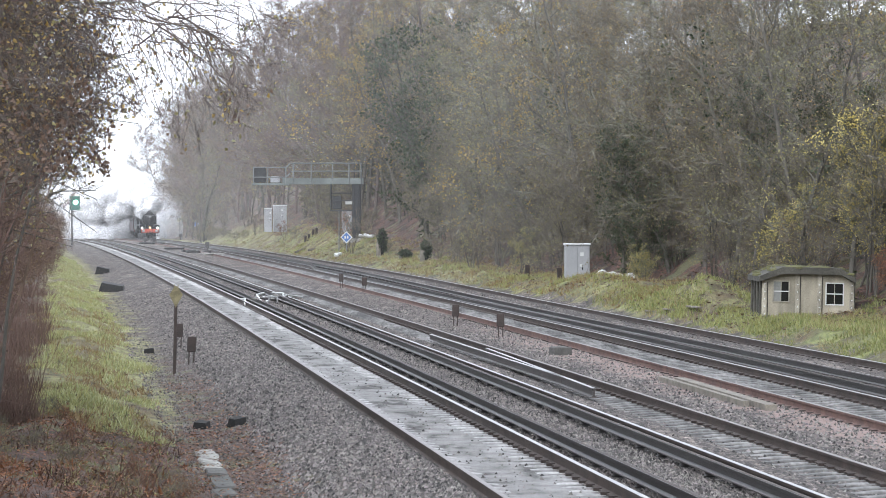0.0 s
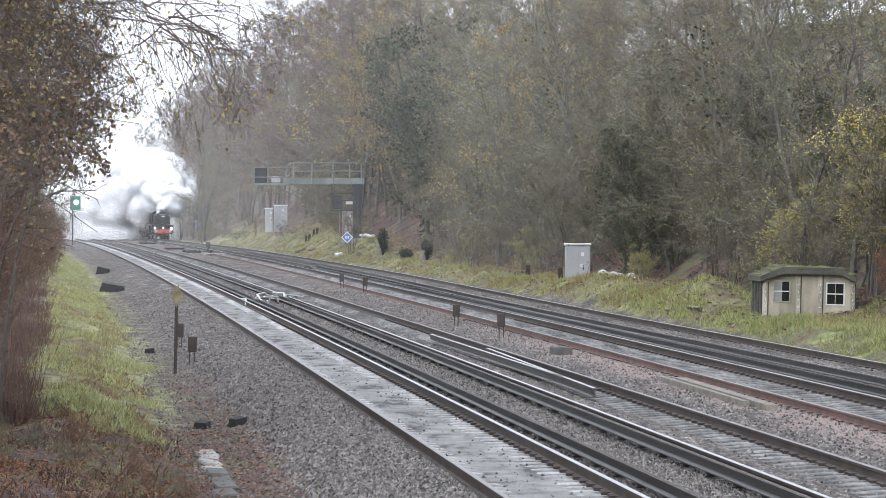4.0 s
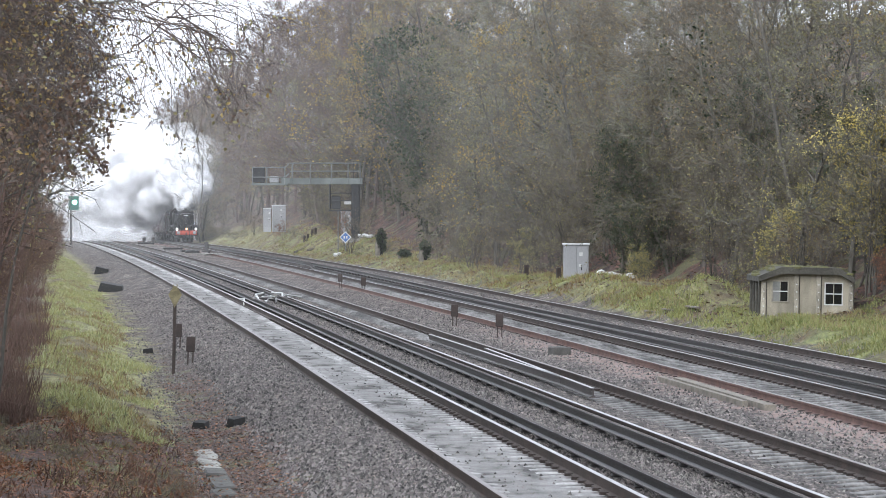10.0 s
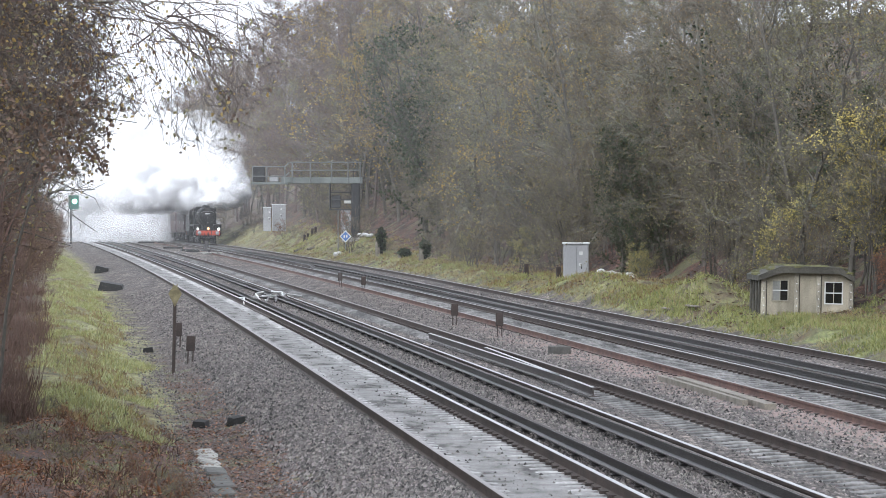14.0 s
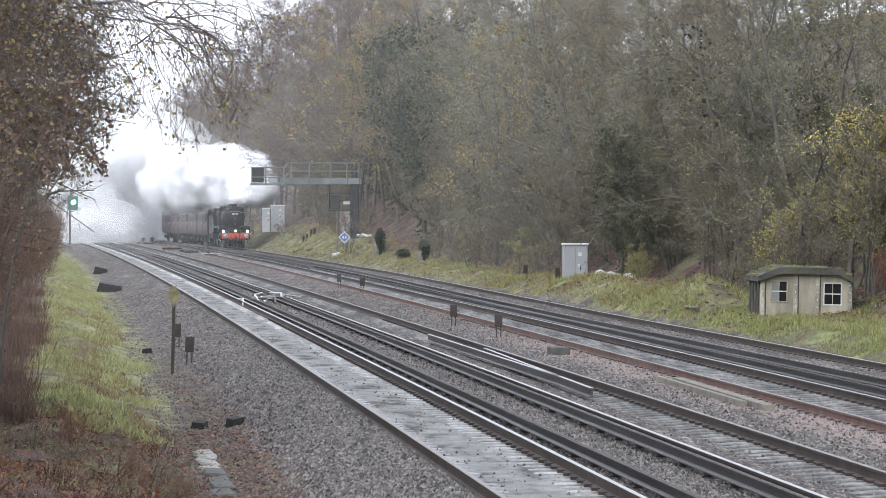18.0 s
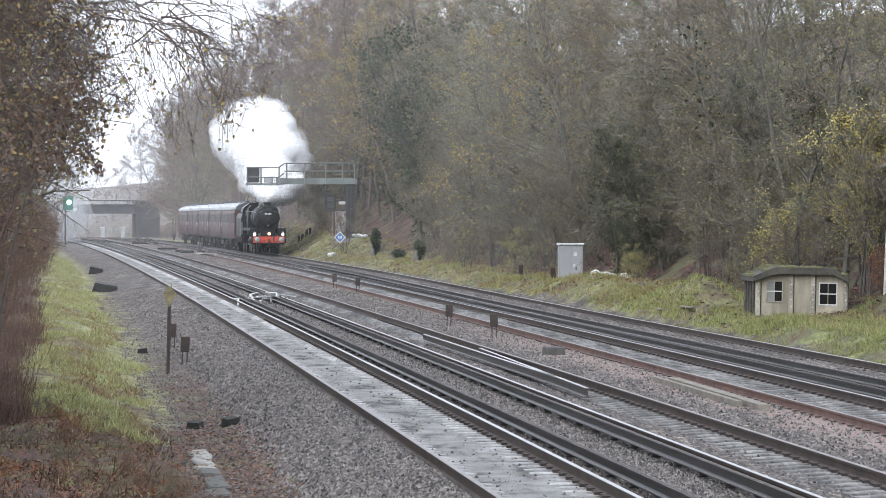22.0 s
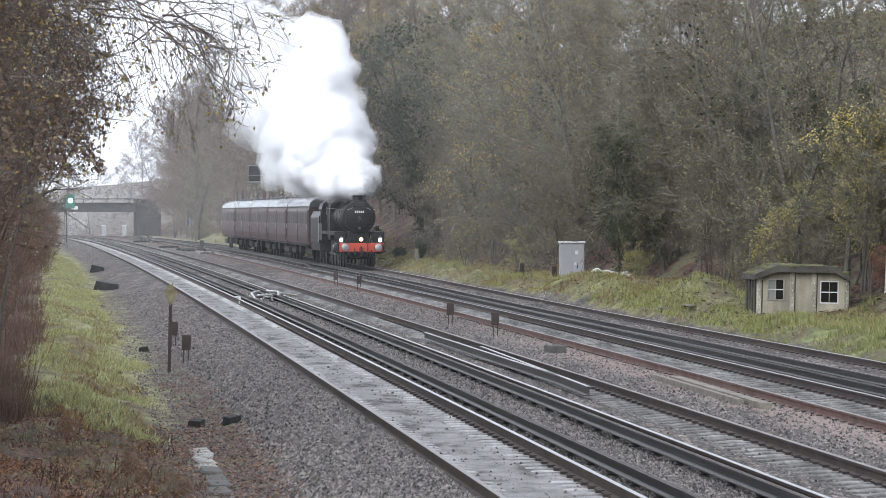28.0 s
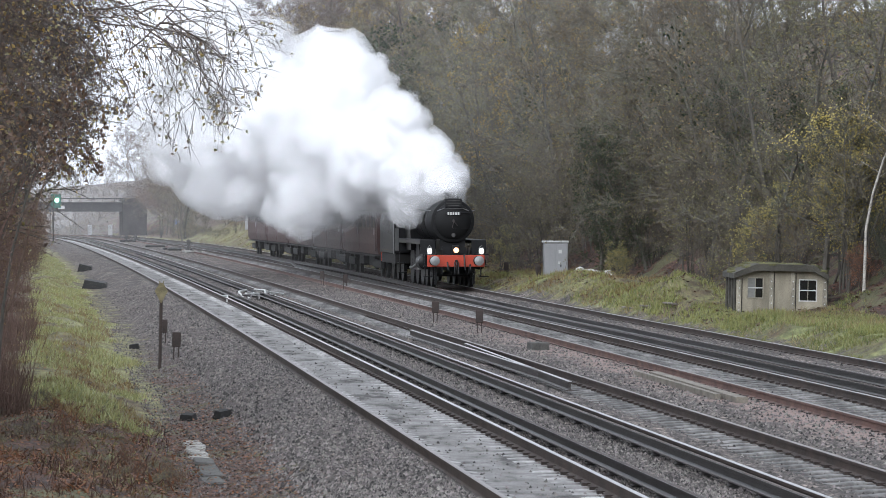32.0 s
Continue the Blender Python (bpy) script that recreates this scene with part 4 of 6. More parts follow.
# ---- trackside things ----
def signal_gantry():
    g = thing("signal_gantry", "grey cantilever signal gantry with railed walkway over the tracks", "signal gantry", pose(-5.72, 262, 0.96))
    part("mast", Shape().box(-0.28, 0.28, -0.28, 0.28, 0.3, 4.2, None, 0.03).box(-0.33, 0.33, -0.33, 0.33, 3.9, 4.15), MAST, g, "dark grey steel mast")
    part("base_plate", Shape().box(-0.9, 0.75, -0.5, 0.5, 0.2, 0.5, None, 0.04), PALECONC, g, "pale concrete foot")
    part("cable_pole", Shape().tube([(-1.15, -0.6, -0.9), (-1.15, -0.6, 2.3)], 0.04, 6), GALV, g, "thin grey pole")
    part("beam", Shape().box(-4.5, 0.45, -0.45, -0.35, 4.08, 4.48, None, 0.01).box(-4.5, 0.45, 0.35, 0.45, 4.08, 4.48, None, 0.01).box(-4.5, 0.45, -0.35, 0.35, 4.1, 4.16), DECK, g)
    part("outer_deck", Shape().box(-6.9, -4.5, -0.5, 0.5, 4.02, 4.16, None, 0.01).box(-4.9, -4.3, -0.5, 0.5, 4.16, 4.5, None, 0.01), DECK, g)
    for y in (-0.5, 0.5):
        for z in (4.95, 5.48):
            part("handrail", Shape().tube([(-4.35, y, z - 0.02), (-4.2, y, z), (0.35, y, z)], 0.035, 6), GALV, g)
        for z in (4.55, 5.2):
            part("handrail", Shape().tube([(-6.85, y, z), (-4.7, y, z), (-4.4, y, z + 0.25)], 0.035, 6), GALV, g)
        for x in (-6.8, -5.9, -4.7, -4.2, -3.0, -1.6, -0.5, 0.3):
            part("post", Shape().tube([(x, y, 4.1), (x, y, 5.45 if x > -4.5 else 5.2)], 0.03, 6), GALV, g)
    head = part("signal_head", Shape().box(-6.8, -6.0, -0.2, 0.2, 4.2, 5.22, None, 0.03), MAST, g, "dark backboard of the signal head")
    part("hood", Shape().lathe("y", [(0.2, 0.14), (0.55, 0.12)], 14, at=(-6.4, 0, 4.75)), BLACK, head)
    part("equipment_box", Shape().box(-5.7, -5.1, -0.2, 0.2, 4.2, 4.6, None, 0.03), CABINET, g)
    cage = part("hanging_cage", Shape().tube([(-1.7, -0.3, 4.1), (-1.7, -0.3, 2.35), (-0.3, -0.3, 2.35)], 0.05, 5).tube([(-1.7, 0.3, 4.1), (-1.7, 0.3, 2.35), (-0.3, 0.3, 2.35)], 0.05, 5).tube([(-1.7, -0.3, 3.5), (-0.3, -0.3, 3.5)], 0.035, 5).tube([(-1.7, -0.3, 3.0), (-0.3, -0.3, 3.0)], 0.03, 5).box(-1.75, -0.3, -0.35, 0.35, 2.3, 2.4), MAST, g)
    part("cage_signal", Shape().box(-1.6, -1.0, -0.15, 0.15, 2.45, 3.3, None, 0.03), MAST, cage, "dark signal backboard")
    part("cage_box", Shape().box(-0.75, -0.3, -0.1, 0.1, 2.75, 2.95, None, 0.02), WHITE, cage)
    lad = part("ladder", Shape().tube([(-0.14, -0.42, 0.6), (-0.14, -0.42, 5.6)], 0.02, 5).tube([(0.14, -0.42, 0.6), (0.14, -0.42, 5.6)], 0.02, 5), MAST, g)
    for k in range(16):
        part("rung", Shape().tube([(-0.14, -0.42, 0.8 + k * 0.3), (0.14, -0.42, 0.8 + k * 0.3)], 0.012, 5), MAST, lad)


def cabinet(name, label, at, w, h, d, legs=0.0, group=""):
    c = thing(name, label, "cabinet", at, group)
    part("body", Shape().box(-w / 2, w / 2, -d / 2, d / 2, legs - 0.4, h - 0.08, None, 0.015), CABINET, c)
    part("lid", Shape().box(-w / 2 - 0.04, w / 2 + 0.04, -d / 2 - 0.05, d / 2 + 0.04, h - 0.08, h, None, 0.02), CABTOP, c, "white sheet metal lid")
    for k, (a, b) in enumerate(((-w / 2 + 0.03, -0.01), (0.01, w / 2 - 0.03))):
        door = part("door", Shape().box(a, b, -d / 2 - 0.02, -d / 2 + 0.005, legs + 0.05, h - 0.13, None, 0.008), CABINET, c)
        if k:
            part("notice", Shape().box(a + 0.09, a + 0.22, -d / 2 - 0.03, -d / 2 - 0.021, h - 0.5, h - 0.36), PLATE, door, "small white notice")
            part("notice", Shape().box(a + 0.07, a + 0.17, -d / 2 - 0.03, -d / 2 - 0.021, h - 0.92, h - 0.82), PLATE, door, "small white notice")
            part("handle", Shape().box(a + 0.16, a + 0.2, -d / 2 - 0.05, -d / 2 - 0.02, h - 1.05, h - 0.94, None, 0.008), BLACK, door)
    return c


def concrete_hut():
    h = thing("lineside_hut", "weathered concrete lineside hut with mossy roof in grass", "hut", pose(9.76, 106, -0.04, 0, 1.2, 1.0))
    part("side_wall", Shape().box(-1.22, -1.14, 0.06, 3.0, -0.4, 1.30), CONC, h)
    part("side_wall", Shape().box(1.14, 1.22, 0.06, 3.0, -0.4, 1.30), CONC, h)
    part("rear_wall", Shape().box(-1.14, 1.14, 2.9, 2.98, -0.4, 1.42), CONC, h)
    # ribs of the left side take the dark roof colour
    for k in range(4):
        part("rib", Shape().box(-1.28, -1.22, 0.2 + k * 0.75, 0.42 + k * 0.75, -0.4, 1.3, None, 0.02), CONCROOF, h, "dark rib on the side wall")
    wins = ((-0.95, -0.49, 0.72, 1.30), (0.47, 0.97, 0.66, 1.27))
    for x0, x1, zt0, zt1 in ((-1.14, -0.95, 1.36, 1.43), (-0.49, -0.34, 1.52, 1.52), (-0.22, 0.25, 1.52, 1.52), (0.38, 0.47, 1.52, 1.52), (0.97, 1.14, 1.47, 1.36)):
        part("wall_panel", Shape().loft([[(x0, y, -0.4), (x1, y, -0.4), (x1, y, zt1), (x0, y, zt0)] for y in (0.0, 0.08)]), CONC, h)
    for (x0, x1, z0, z1), (ta, tb) in zip(wins, ((1.43, 1.52), (1.52, 1.47))):
        part("sill_panel", Shape().box(x0, x1, 0.0, 0.08, -0.4, z0), CONC, h)
        part("lintel_panel", Shape().loft([[(x0, y, z1), (x1, y, z1), (x1, y, tb), (x0, y, ta)] for y in (0.0, 0.08)]), CONC, h)
        w = part("window", Shape().box(x0, x1, -0.02, 0.05, z0, z0 + 0.03).box(x0, x1, -0.02, 0.05, z1 - 0.03, z1).box(x0, x0 + 0.03, -0.02, 0.05, z0 + 0.03, z1 - 0.03).box(x1 - 0.03, x1, -0.02, 0.05, z0 + 0.03, z1 - 0.03), CONCPOST if x0 < 0 else WHITE, h, "white painted window frame")
        mx, mz = (x0 + x1) / 2, (z0 + z1) / 2
        part("glazing_bar", Shape().box(x0 + 0.03, x1 - 0.03, -0.005, 0.02, mz - 0.014, mz + 0.014), WHITE, w)
        part("glazing_bar", Shape().box(mx - 0.008, mx + 0.008, -0.003, 0.018, z0 + 0.03, z1 - 0.03), CONCPOST, w)
        for i in range(2):
            for j in range(2):
                a, b = (x0 + 0.03, mx - 0.008) if i == 0 else (mx + 0.008, x1 - 0.03)
                c, e = (z0 + 0.03, mz - 0.014) if j == 0 else (mz + 0.014, z1 - 0.03)
                part("pane", Shape().box(a, b, 0.02, 0.03, c, e), PALEPANE if (x0 < 0 and i == 0) else DARKPANE, w)
    for x, t in ((-1.22, 1.32), (-0.34, 1.5), (0.25, 1.5), (1.12, 1.3)):
        post = part("post", Shape().box(x, x + 0.12, -0.05, 0.02, -0.4, t, None, 0.01), CONCPOST, h, "pale concrete post")
        for k in range(6):
            part("bolt", Shape().lathe("y", [(-0.075, 0.0), (-0.07, 0.016), (-0.05, 0.018)], 6, at=(x + 0.06, 0, 0.2 + k * 0.2)), PLATE, post)
        # narrow dark strip on the panel, right of each post
        part("stain", Shape().box(x + 0.122, x + 0.15, -0.012, 0.0, -0.4, t - 0.06), CONCROOF, post, "dark strip beside the post")
    roof = [(-1.33, 1.26), (-0.72, 1.48), (0.86, 1.48), (1.26, 1.26), (1.26, 1.40), (0.86, 1.66), (-0.72, 1.66), (-1.33, 1.40)]
    part("roof", Shape().loft([[(x, y, z) for x, z in roof] for y in (-0.22, 3.1)]), CONCROOF, h, "weathered concrete roof slab")
    r = random.Random(2)
    for _ in range(70):
        x, y = r.uniform(-1.3, 1.2), r.uniform(-0.15, 2.8)
        z = 1.66 if -0.72 < x < 0.86 else 1.66 - ((-0.72 - x) * 0.43 if x < 0 else (x - 0.86) * 0.65)
        k = r.uniform(0.06, 0.2)
        part("moss_clump", Shape().lathe("z", [(-0.03, k * 1.1), (0.01, k), (0.03, k * 0.5), (0.04, 0)], 8, pose(x, y, z)), MOSS, h, "yellow-green moss", True)


def marker_peg():
    p = thing("marker_peg", "short dark brown trackside marker on two legs", "trackside marker", group="short markers beside the tracks")
    part("plate", Shape().box(-0.10, 0.10, -0.04, 0.04, 0.26, 0.60, None, 0.012), DARKPOST, p)
    for x in (-0.065, 0.045):
        part("leg", Shape().box(x, x + 0.03, -0.02, 0.02, -0.2, 0.26), DARKPOST, p)
    return p


def trackside():
    signal_gantry()
    concrete_hut()
    cabinet("equipment_cabinet", "light grey double-door equipment cabinet on the grass bank", pose(5.25, 155, 0.30, 0, 0, 4), 0.95, 1.62, 0.55, group="equipment cabinets")
    cabinet("equipment_cabinet", "light grey cabinet on legs above the cutting slope", pose(-13.6, 330, 2.0, 0, 0, 6), 1.1, 1.85, 0.6, group="equipment cabinets")
    cabinet("equipment_cabinet", "smaller light grey cabinet beside another on the slope", pose(-14.5, 328, 2.0, 0, 0, 6), 0.6, 1.6, 0.5, group="equipment cabinets")
    cabinet("equipment_cabinet", "light grey cabinet standing behind the signal gantry mast", pose(-6.75, 278, 1.75, 0, 0, 6), 0.7, 1.6, 0.6, group="equipment cabinets")
    for x, y in ((-54.0, 640), (-51.5, 650)):
        cabinet("equipment_cabinet", "pale far cabinet beside the line near the bridge", pose(x, y, -0.5, 0, 0, 6), 0.7, 1.5, 0.5, group="equipment cabinets")
    first = marker_peg()
    places = [(0.35, 112.8), (1.49, 102.5), (-4.41, 171.6), (-3.23, 161.8), (-6.62, 99.0), (-5.65, 88.6)]
    for k, (x, y) in enumerate(places):
        at = pose(x, y, ground_z(y, x - line_x(y)) + 0.02, random.uniform(-2, 2), random.uniform(-3, 3), random.uniform(-8, 8))
        if k == 0:
            first.matrix_basis = at
        else:
            copy_thing(first, at)
    m = thing("diamond_marker", "weathered yellow diamond plate on a thin brown post", "trackside sign", pose(-5.77, 85, -0.30, 0, 1.2, 0))
    part("post", Shape().box(-0.035, 0.035, -0.03, 0.03, -0.3, 1.45, None, 0.008), DARKPOST, m)
    part("plate", Shape().loft([[(0, y, 1.34), (0.145, y, 1.62), (0.03, y, 1.80), (-0.03, y, 1.80), (-0.145, y, 1.62)] for y in (-0.05, -0.032)]).box(-0.05, -0.03, -0.045, -0.03, 1.78, 1.84).box(0.03, 0.05, -0.045, -0.03, 1.78, 1.84), YELLOWED, m, "weathered yellow plate")
    s = thing("diamond_sign", "blue and white diamond sign on a grey post", "sign", pose(-6.15, 252, 0.98) @ Matrix.Scale(0.7, 4))
    part("post", Shape().box(-0.04, 0.04, 0.0, 0.06, -0.4, 0.8), GALV, s)
    f = part("face", Shape().loft([[(0, y, 0.32), (0.55, y, 0.87), (0, y, 1.42), (-0.55, y, 0.87)] for y in (-0.04, 0.0)]), PLATE, s, "white border")
    part("panel", Shape().loft([[(0, y, 0.43), (0.44, y, 0.87), (0, y, 1.31), (-0.44, y, 0.87)] for y in (-0.05, -0.041)]), BLUE, f, "blue face")
    part("figure_bar", Shape().box(-0.18, -0.04, -0.058, -0.051, 0.76, 1.0).box(0.04, 0.18, -0.058, -0.051, 0.76, 1.0), PLATE, f)
    for x, y in ((-18.0, 430), (-40.0, 640)):
        s2 = thing("diamond_sign", "distant blue and white diamond sign on a post", "sign", pose(x, y, 0.9))
        part("face", Shape().loft([[(0, k, 0.0), (0.6, k, 0.6), (0, k, 1.2), (-0.6, k, 0.6)] for k in (-0.04, 0.0)]), PLATE, s2)
        part("panel", Shape().loft([[(0, k, 0.14), (0.46, k, 0.6), (0, k, 1.06), (-0.46, k, 0.6)] for k in (-0.05, -0.041)]), BLUE, s2)
        part("post", Shape().box(-0.04, 0.04, 0.01, 0.07, -1.8, 0.6), GALV, s2)
    solid("concrete_block", Shape().box(-0.2, 0.2, -0.3, 0.3, 0, 0.2, None, 0.02), BLOCK, "dark grey concrete block with a pale top on ballast", "block", pose(2.67, 90, -0.17, 0, 0, 12))
    # rail lengths and timbers lying between the rails
    for (xa, ya), (xb, yb), h in (((-0.32, 98.9), (2.2, 73.0), 0.05), ((0.97, 88.6), (2.6, 68.0), 0.05)):
        prof = [(-0.07, 0), (0.07, 0), (0.07, 0.014), (0.012, 0.03), (0.012, 0.115), (0.035, 0.123), (0.035, 0.159), (-0.035, 0.159), (-0.035, 0.123), (-0.012, 0.115), (-0.012, 0.03), (-0.07, 0.014)]
        lr = solid("loose_rail", Shape().loft([[(x + a, y, -0.16 + h + b) for a, b in prof] for x, y in ((xa, ya), (xb, yb))]), OLDRAIL, "loose worn length of rail lying on the sleepers", "rail", group="loose rails")
        part("rail_head", Shape().loft([[(x + a, y, -0.158 + h + b) for a, b in ((-0.034, 0.158), (0.034, 0.158), (0.034, 0.162), (-0.034, 0.162))] for x, y in ((xa, ya), (xb, yb))]), STEEL, lr, "worn bright head")
    for dx, w, ya, yb in ((0.0, 0.1, 75.0, 64.3), (-0.32, 0.05, 75.6, 65.5)):
        solid("timber_plank", Shape().loft([[(x - w + dx, y, -0.21), (x + w + dx, y, -0.21), (x + w + dx, y, -0.05), (x - w + dx, y, -0.05)] for x, y in ((4.49, ya), (5.34, yb))]), TIMBER, "grey weathered plank lying on pink ballast", "plank", group="planks on the ballast")
    for x, y, ln, a in ((6.2, 121.0, 2.2, -80), (6.62, 118.4, 2.6, -78), (7.15, 115.4, 1.6, -82)):
        solid("timber_plank", Shape().box(0, ln, -0.06, 0.06, 0, 0.05, None, 0.01), TIMBER, "short grey plank lying at the verge edge", "plank", pose(x, y, ground_z(y, x - line_x(y)) + 0.06, 0, 0, a), "planks on the verge")
    # trough lids by the verge
    for k in range(8):
        y = 57.0 - k * 1.2
        solid("trough_lid", Shape().box(-0.14, 0.14, -0.55, 0.55, 0, 0.09, None, 0.02), PALECONC if k < 4 else BLOCK, "pale concrete cable trough lid" if k < 4 else "mossy concrete cable trough lid", "trough lid", pose(line_x(y) - 2.78 + random.uniform(-0.03, 0.03), y, ground_z(y, -2.72) - random.uniform(0.02, 0.06), 0, random.uniform(-7, 7), line_yaw(y) + random.uniform(-3, 3)), "cable trough lids")
    for x, y in ((-3.87, 63.5), (-3.28, 63.0), (-7.3, 98.2)):
        solid("stone_lump", Shape().loft([[(-0.13, -0.12, -0.04), (0.12, -0.1, -0.04), (0.14, 0.12, -0.04), (-0.1, 0.13, -0.04)], [(-0.12, -0.1, 0.09), (0.1, -0.09, 0.12), (0.11, 0.1, 0.13), (-0.08, 0.1, 0.1)]], Matrix.Scale(1.05, 4)), TRACKDARK, "dark stone lump on the ballast edge", "stone", pose(x, y, ground_z(y, x - line_x(y)) + 0.01, 0, 0, random.uniform(0, 90)), "stone lumps")
    # low near-black slabs at two dark places on the verge
    for x, y, w, l in ((-19.7, 229, 0.45, 2.6), (-14.9, 178, 0.62, 4.5)):
        solid("dark_cover", Shape().loft([[(-w, k, -0.2), (w, k, -0.2), (w * 0.8, k, 0.18), (-w * 0.7, k, 0.34)] for k in (-l / 2, l / 2)]), TRACKDARK, "low dark slab lying on the verge edge", "cover", pose(x, y, ground_z(y, x - line_x(y)) + 0.08, 0, 0, 4), "cover plates")
    # cable jumble at the ramp ends of the conductor rails
    r = random.Random(17)
    j = thing("cable_jumble", "tangle of pale cables at the conductor rail ends", "cables", pose(line_x(143) + 2.5, 143, -0.12))
    for k in range(9):
        y0, x0 = r.uniform(-6, 5), r.uniform(-0.6, 0.5)
        pts = [(x0, y0, 0.0), (x0 + r.uniform(-0.3, 0.3), y0 + 1.5, r.uniform(0.05, 0.22)), (x0 + r.uniform(-0.6, 0.6), y0 + 3, r.uniform(0.05, 0.25)), (x0 + r.uniform(-0.7, 0.7), y0 + 5, 0.0)]
        part("cable", Shape().tube(pts, 0.034, 6), PLATE if k % 3 else OLDRAIL, j, rounded=True)
    for u, y in ((1.925, 141), (3.04, 147)):
        part("ramp_end", Shape().loft([[(line_x(y + d) + u - line_x(143) - 2.5 + a, y + d - 143, z + 0.12) for a, z in ((-0.045, 0.02), (0.045, 0.02), (0.045, 0.1 - q), (-0.045, 0.1 - q))] for d, q in ((-1.6, 0.0), (1.6, 0.06))]), PALECONC, j, "pale ramp end of the conductor rail")
    # low posts, boxes far along the line
    for x, y, h, w in ((-19.3, 324, 1.0, 0.16), (-32.9, 437, 0.75, 0.2), (-31.9, 437, 0.75, 0.2), (-34.5, 520, 0.9, 0.2)):
        p = thing("black_post", "short black post between the tracks", "post", pose(x, y, -0.2 + line_z(y)), "black posts between the tracks")
        part("shaft", Shape().box(-w * 0.6, w * 0.6, -0.08, 0.08, 0, h * 0.6), POT, p)
        part("cap", Shape().box(-w, w, -0.1, 0.1, h * 0.5, h, None, 0.03), POT, p)
    for x, y, w in ((-24.6, 362, 0.9), (-21.6, 338, 0.7), (-20.4, 330, 1.0), (-32.5, 432, 0.7), (-31.0, 430, 0.7)):
        solid("track_box", Shape().box(-w, w, -1.6, 1.6, 0, 0.22, None, 0.03), TRACKDARK, "flat dark equipment box between the rails", "equipment box", pose(x, y, -0.2, 0, 0, 6), "flat boxes between the rails")
    for x, y, a in ((-18.2, 312, 18), (-17.9, 308, -8)):
        solid("pale_board", Shape().box(-0.12, 0.12, -3.2, 3.2, 0, 0.1, None, 0.01), PALECONC, "pale board lying beside the rail", "board", pose(x, y, -0.1, 0, 0, a), "pale boards")
    # right verge
    for x, y, h in ((3.58, 168, 0.55), (4.5, 152, 0.5), (-9.6, 300, 0.5), (-9.9, 301, 0.6), (-10.2, 300, 0.5), (-10.5, 302, 0.55)):
        solid("timber_stub", Shape().box(-0.09, 0.09, -0.08, 0.08, -0.3, h, None, 0.02), DARKPOST, "short dark timber stub on the verge", "stub", pose(x, y, ground_z(y, x - line_x(y)), random.uniform(-5, 5), random.uniform(-6, 6), 10), "timber stubs")
    for x, y, w in ((6.1, 149, 0.55), (6.75, 147, 0.5), (-4.9, 258, 0.7), (-6.9, 255, 0.5)):
        s = Shape()
        for k in range(5):
            s.lathe("z", [(-0.1, 0.1), (0.0, 0.2), (0.08, 0.16), (0.13, 0.0)], 7, pose(r.uniform(-w, w) * 0.7, r.uniform(-0.3, 0.3), r.uniform(0, 0.1), r.uniform(-30, 30), r.uniform(-30, 30)))
        solid("white_rubble", s, PLATE, "small heap of white rubble sacks on the grass", "rubble", pose(x, y, ground_z(y, x - line_x(y)) + 0.16), "rubble heaps")
    for (x, y, h, w) in ((-3.65, 233, 1.6, 0.26), (-0.95, 209, 1.15, 0.24), (-2.2, 222, 0.5, 0.3)):
        t = thing("ivy_stump", "old post overgrown with dark green ivy", "stump", pose(x, y, ground_z(y, x - line_x(y))), "ivy-grown stumps")
        part("post", Shape().box(-0.28, 0.0, -0.12, 0.12, -0.2, h * 0.55, None, 0.03), TIMBER, t)
        s = Shape()
        for k in range(700):
            q = rand_dir(r)
            f = 1 + 0.5 * noise.noise(q * 2.3 + Vector((y, 0, 0)))
            leaf(s, r, Vector((q.x * w * f + 0.08, q.y * w, h * 0.62 + q.z * h * 0.40 * f)), 0.13)
        part("ivy", s, L_IVY, t, "dark ivy leaves")
        part("ivy_core", Shape().lathe("z", [(0.1, 0.1), (h * 0.4, w * 0.55), (h * 0.75, w * 0.6), (h * 0.95, 0.1)], 9, at=(0.05, 0, 0)), TRACKDARK, t)
    for x, y, ln, a in ((-9.6, 283, 7, 40), (-10.8, 290, 5, 65)):
        z = ground_z(y, x - line_x(y)) + 0.15
        solid("fallen_branch", Shape().tube([(0, 0, 0), (ln * 0.4, 0.2, ln * 0.06), (ln, 0, ln * 0.1)], [0.09, 0.07, 0.02], 6), BARK, "fallen branch lying on the bank", "branch", pose(x, y, z, 0, 0, a), "fallen branches")
    # far bridge and signals
    b = thing("road_bridge", "dark steel girder road bridge over the line on brick abutments", "bridge", pose(-83, 800, 0, 0, 0, 7.5), kind="")
    part("girder", Shape().box(-26, 22, -0.3, 0.3, 3.3, 5.0).box(-26, 22, -0.6, 0.6, 3.2, 3.4).box(-26, 22, -0.6, 0.6, 4.95, 5.1), BRIDGE, b, "dark riveted girder")
    part("parapet_rail", Shape().box(-26, 22, -0.15, 0.15, 5.75, 5.95), BRIDGE, b)
    part("bridge_deck", Shape().box(-26, 22, 0.4, 8, 3.6, 4.2), BRIDGE, b)
    for k in range(21):
        part("stiffener", Shape().box(-25.6 + k * 2.3, -25.35 + k * 2.3, -0.5, -0.3, 3.4, 4.95), BRIDGE, b)
    for k in range(11):
        part("rail_post", Shape().box(-25.6 + k * 4.6, -25.4 + k * 4.6, -0.1, 0.1, 5.1, 5.75), BRIDGE, b)
    part("abutment", Shape().box(22, 27, -1.0, 10, -2.4, 6.0, None, 0.1), BRICK, b, "dark brick abutment")
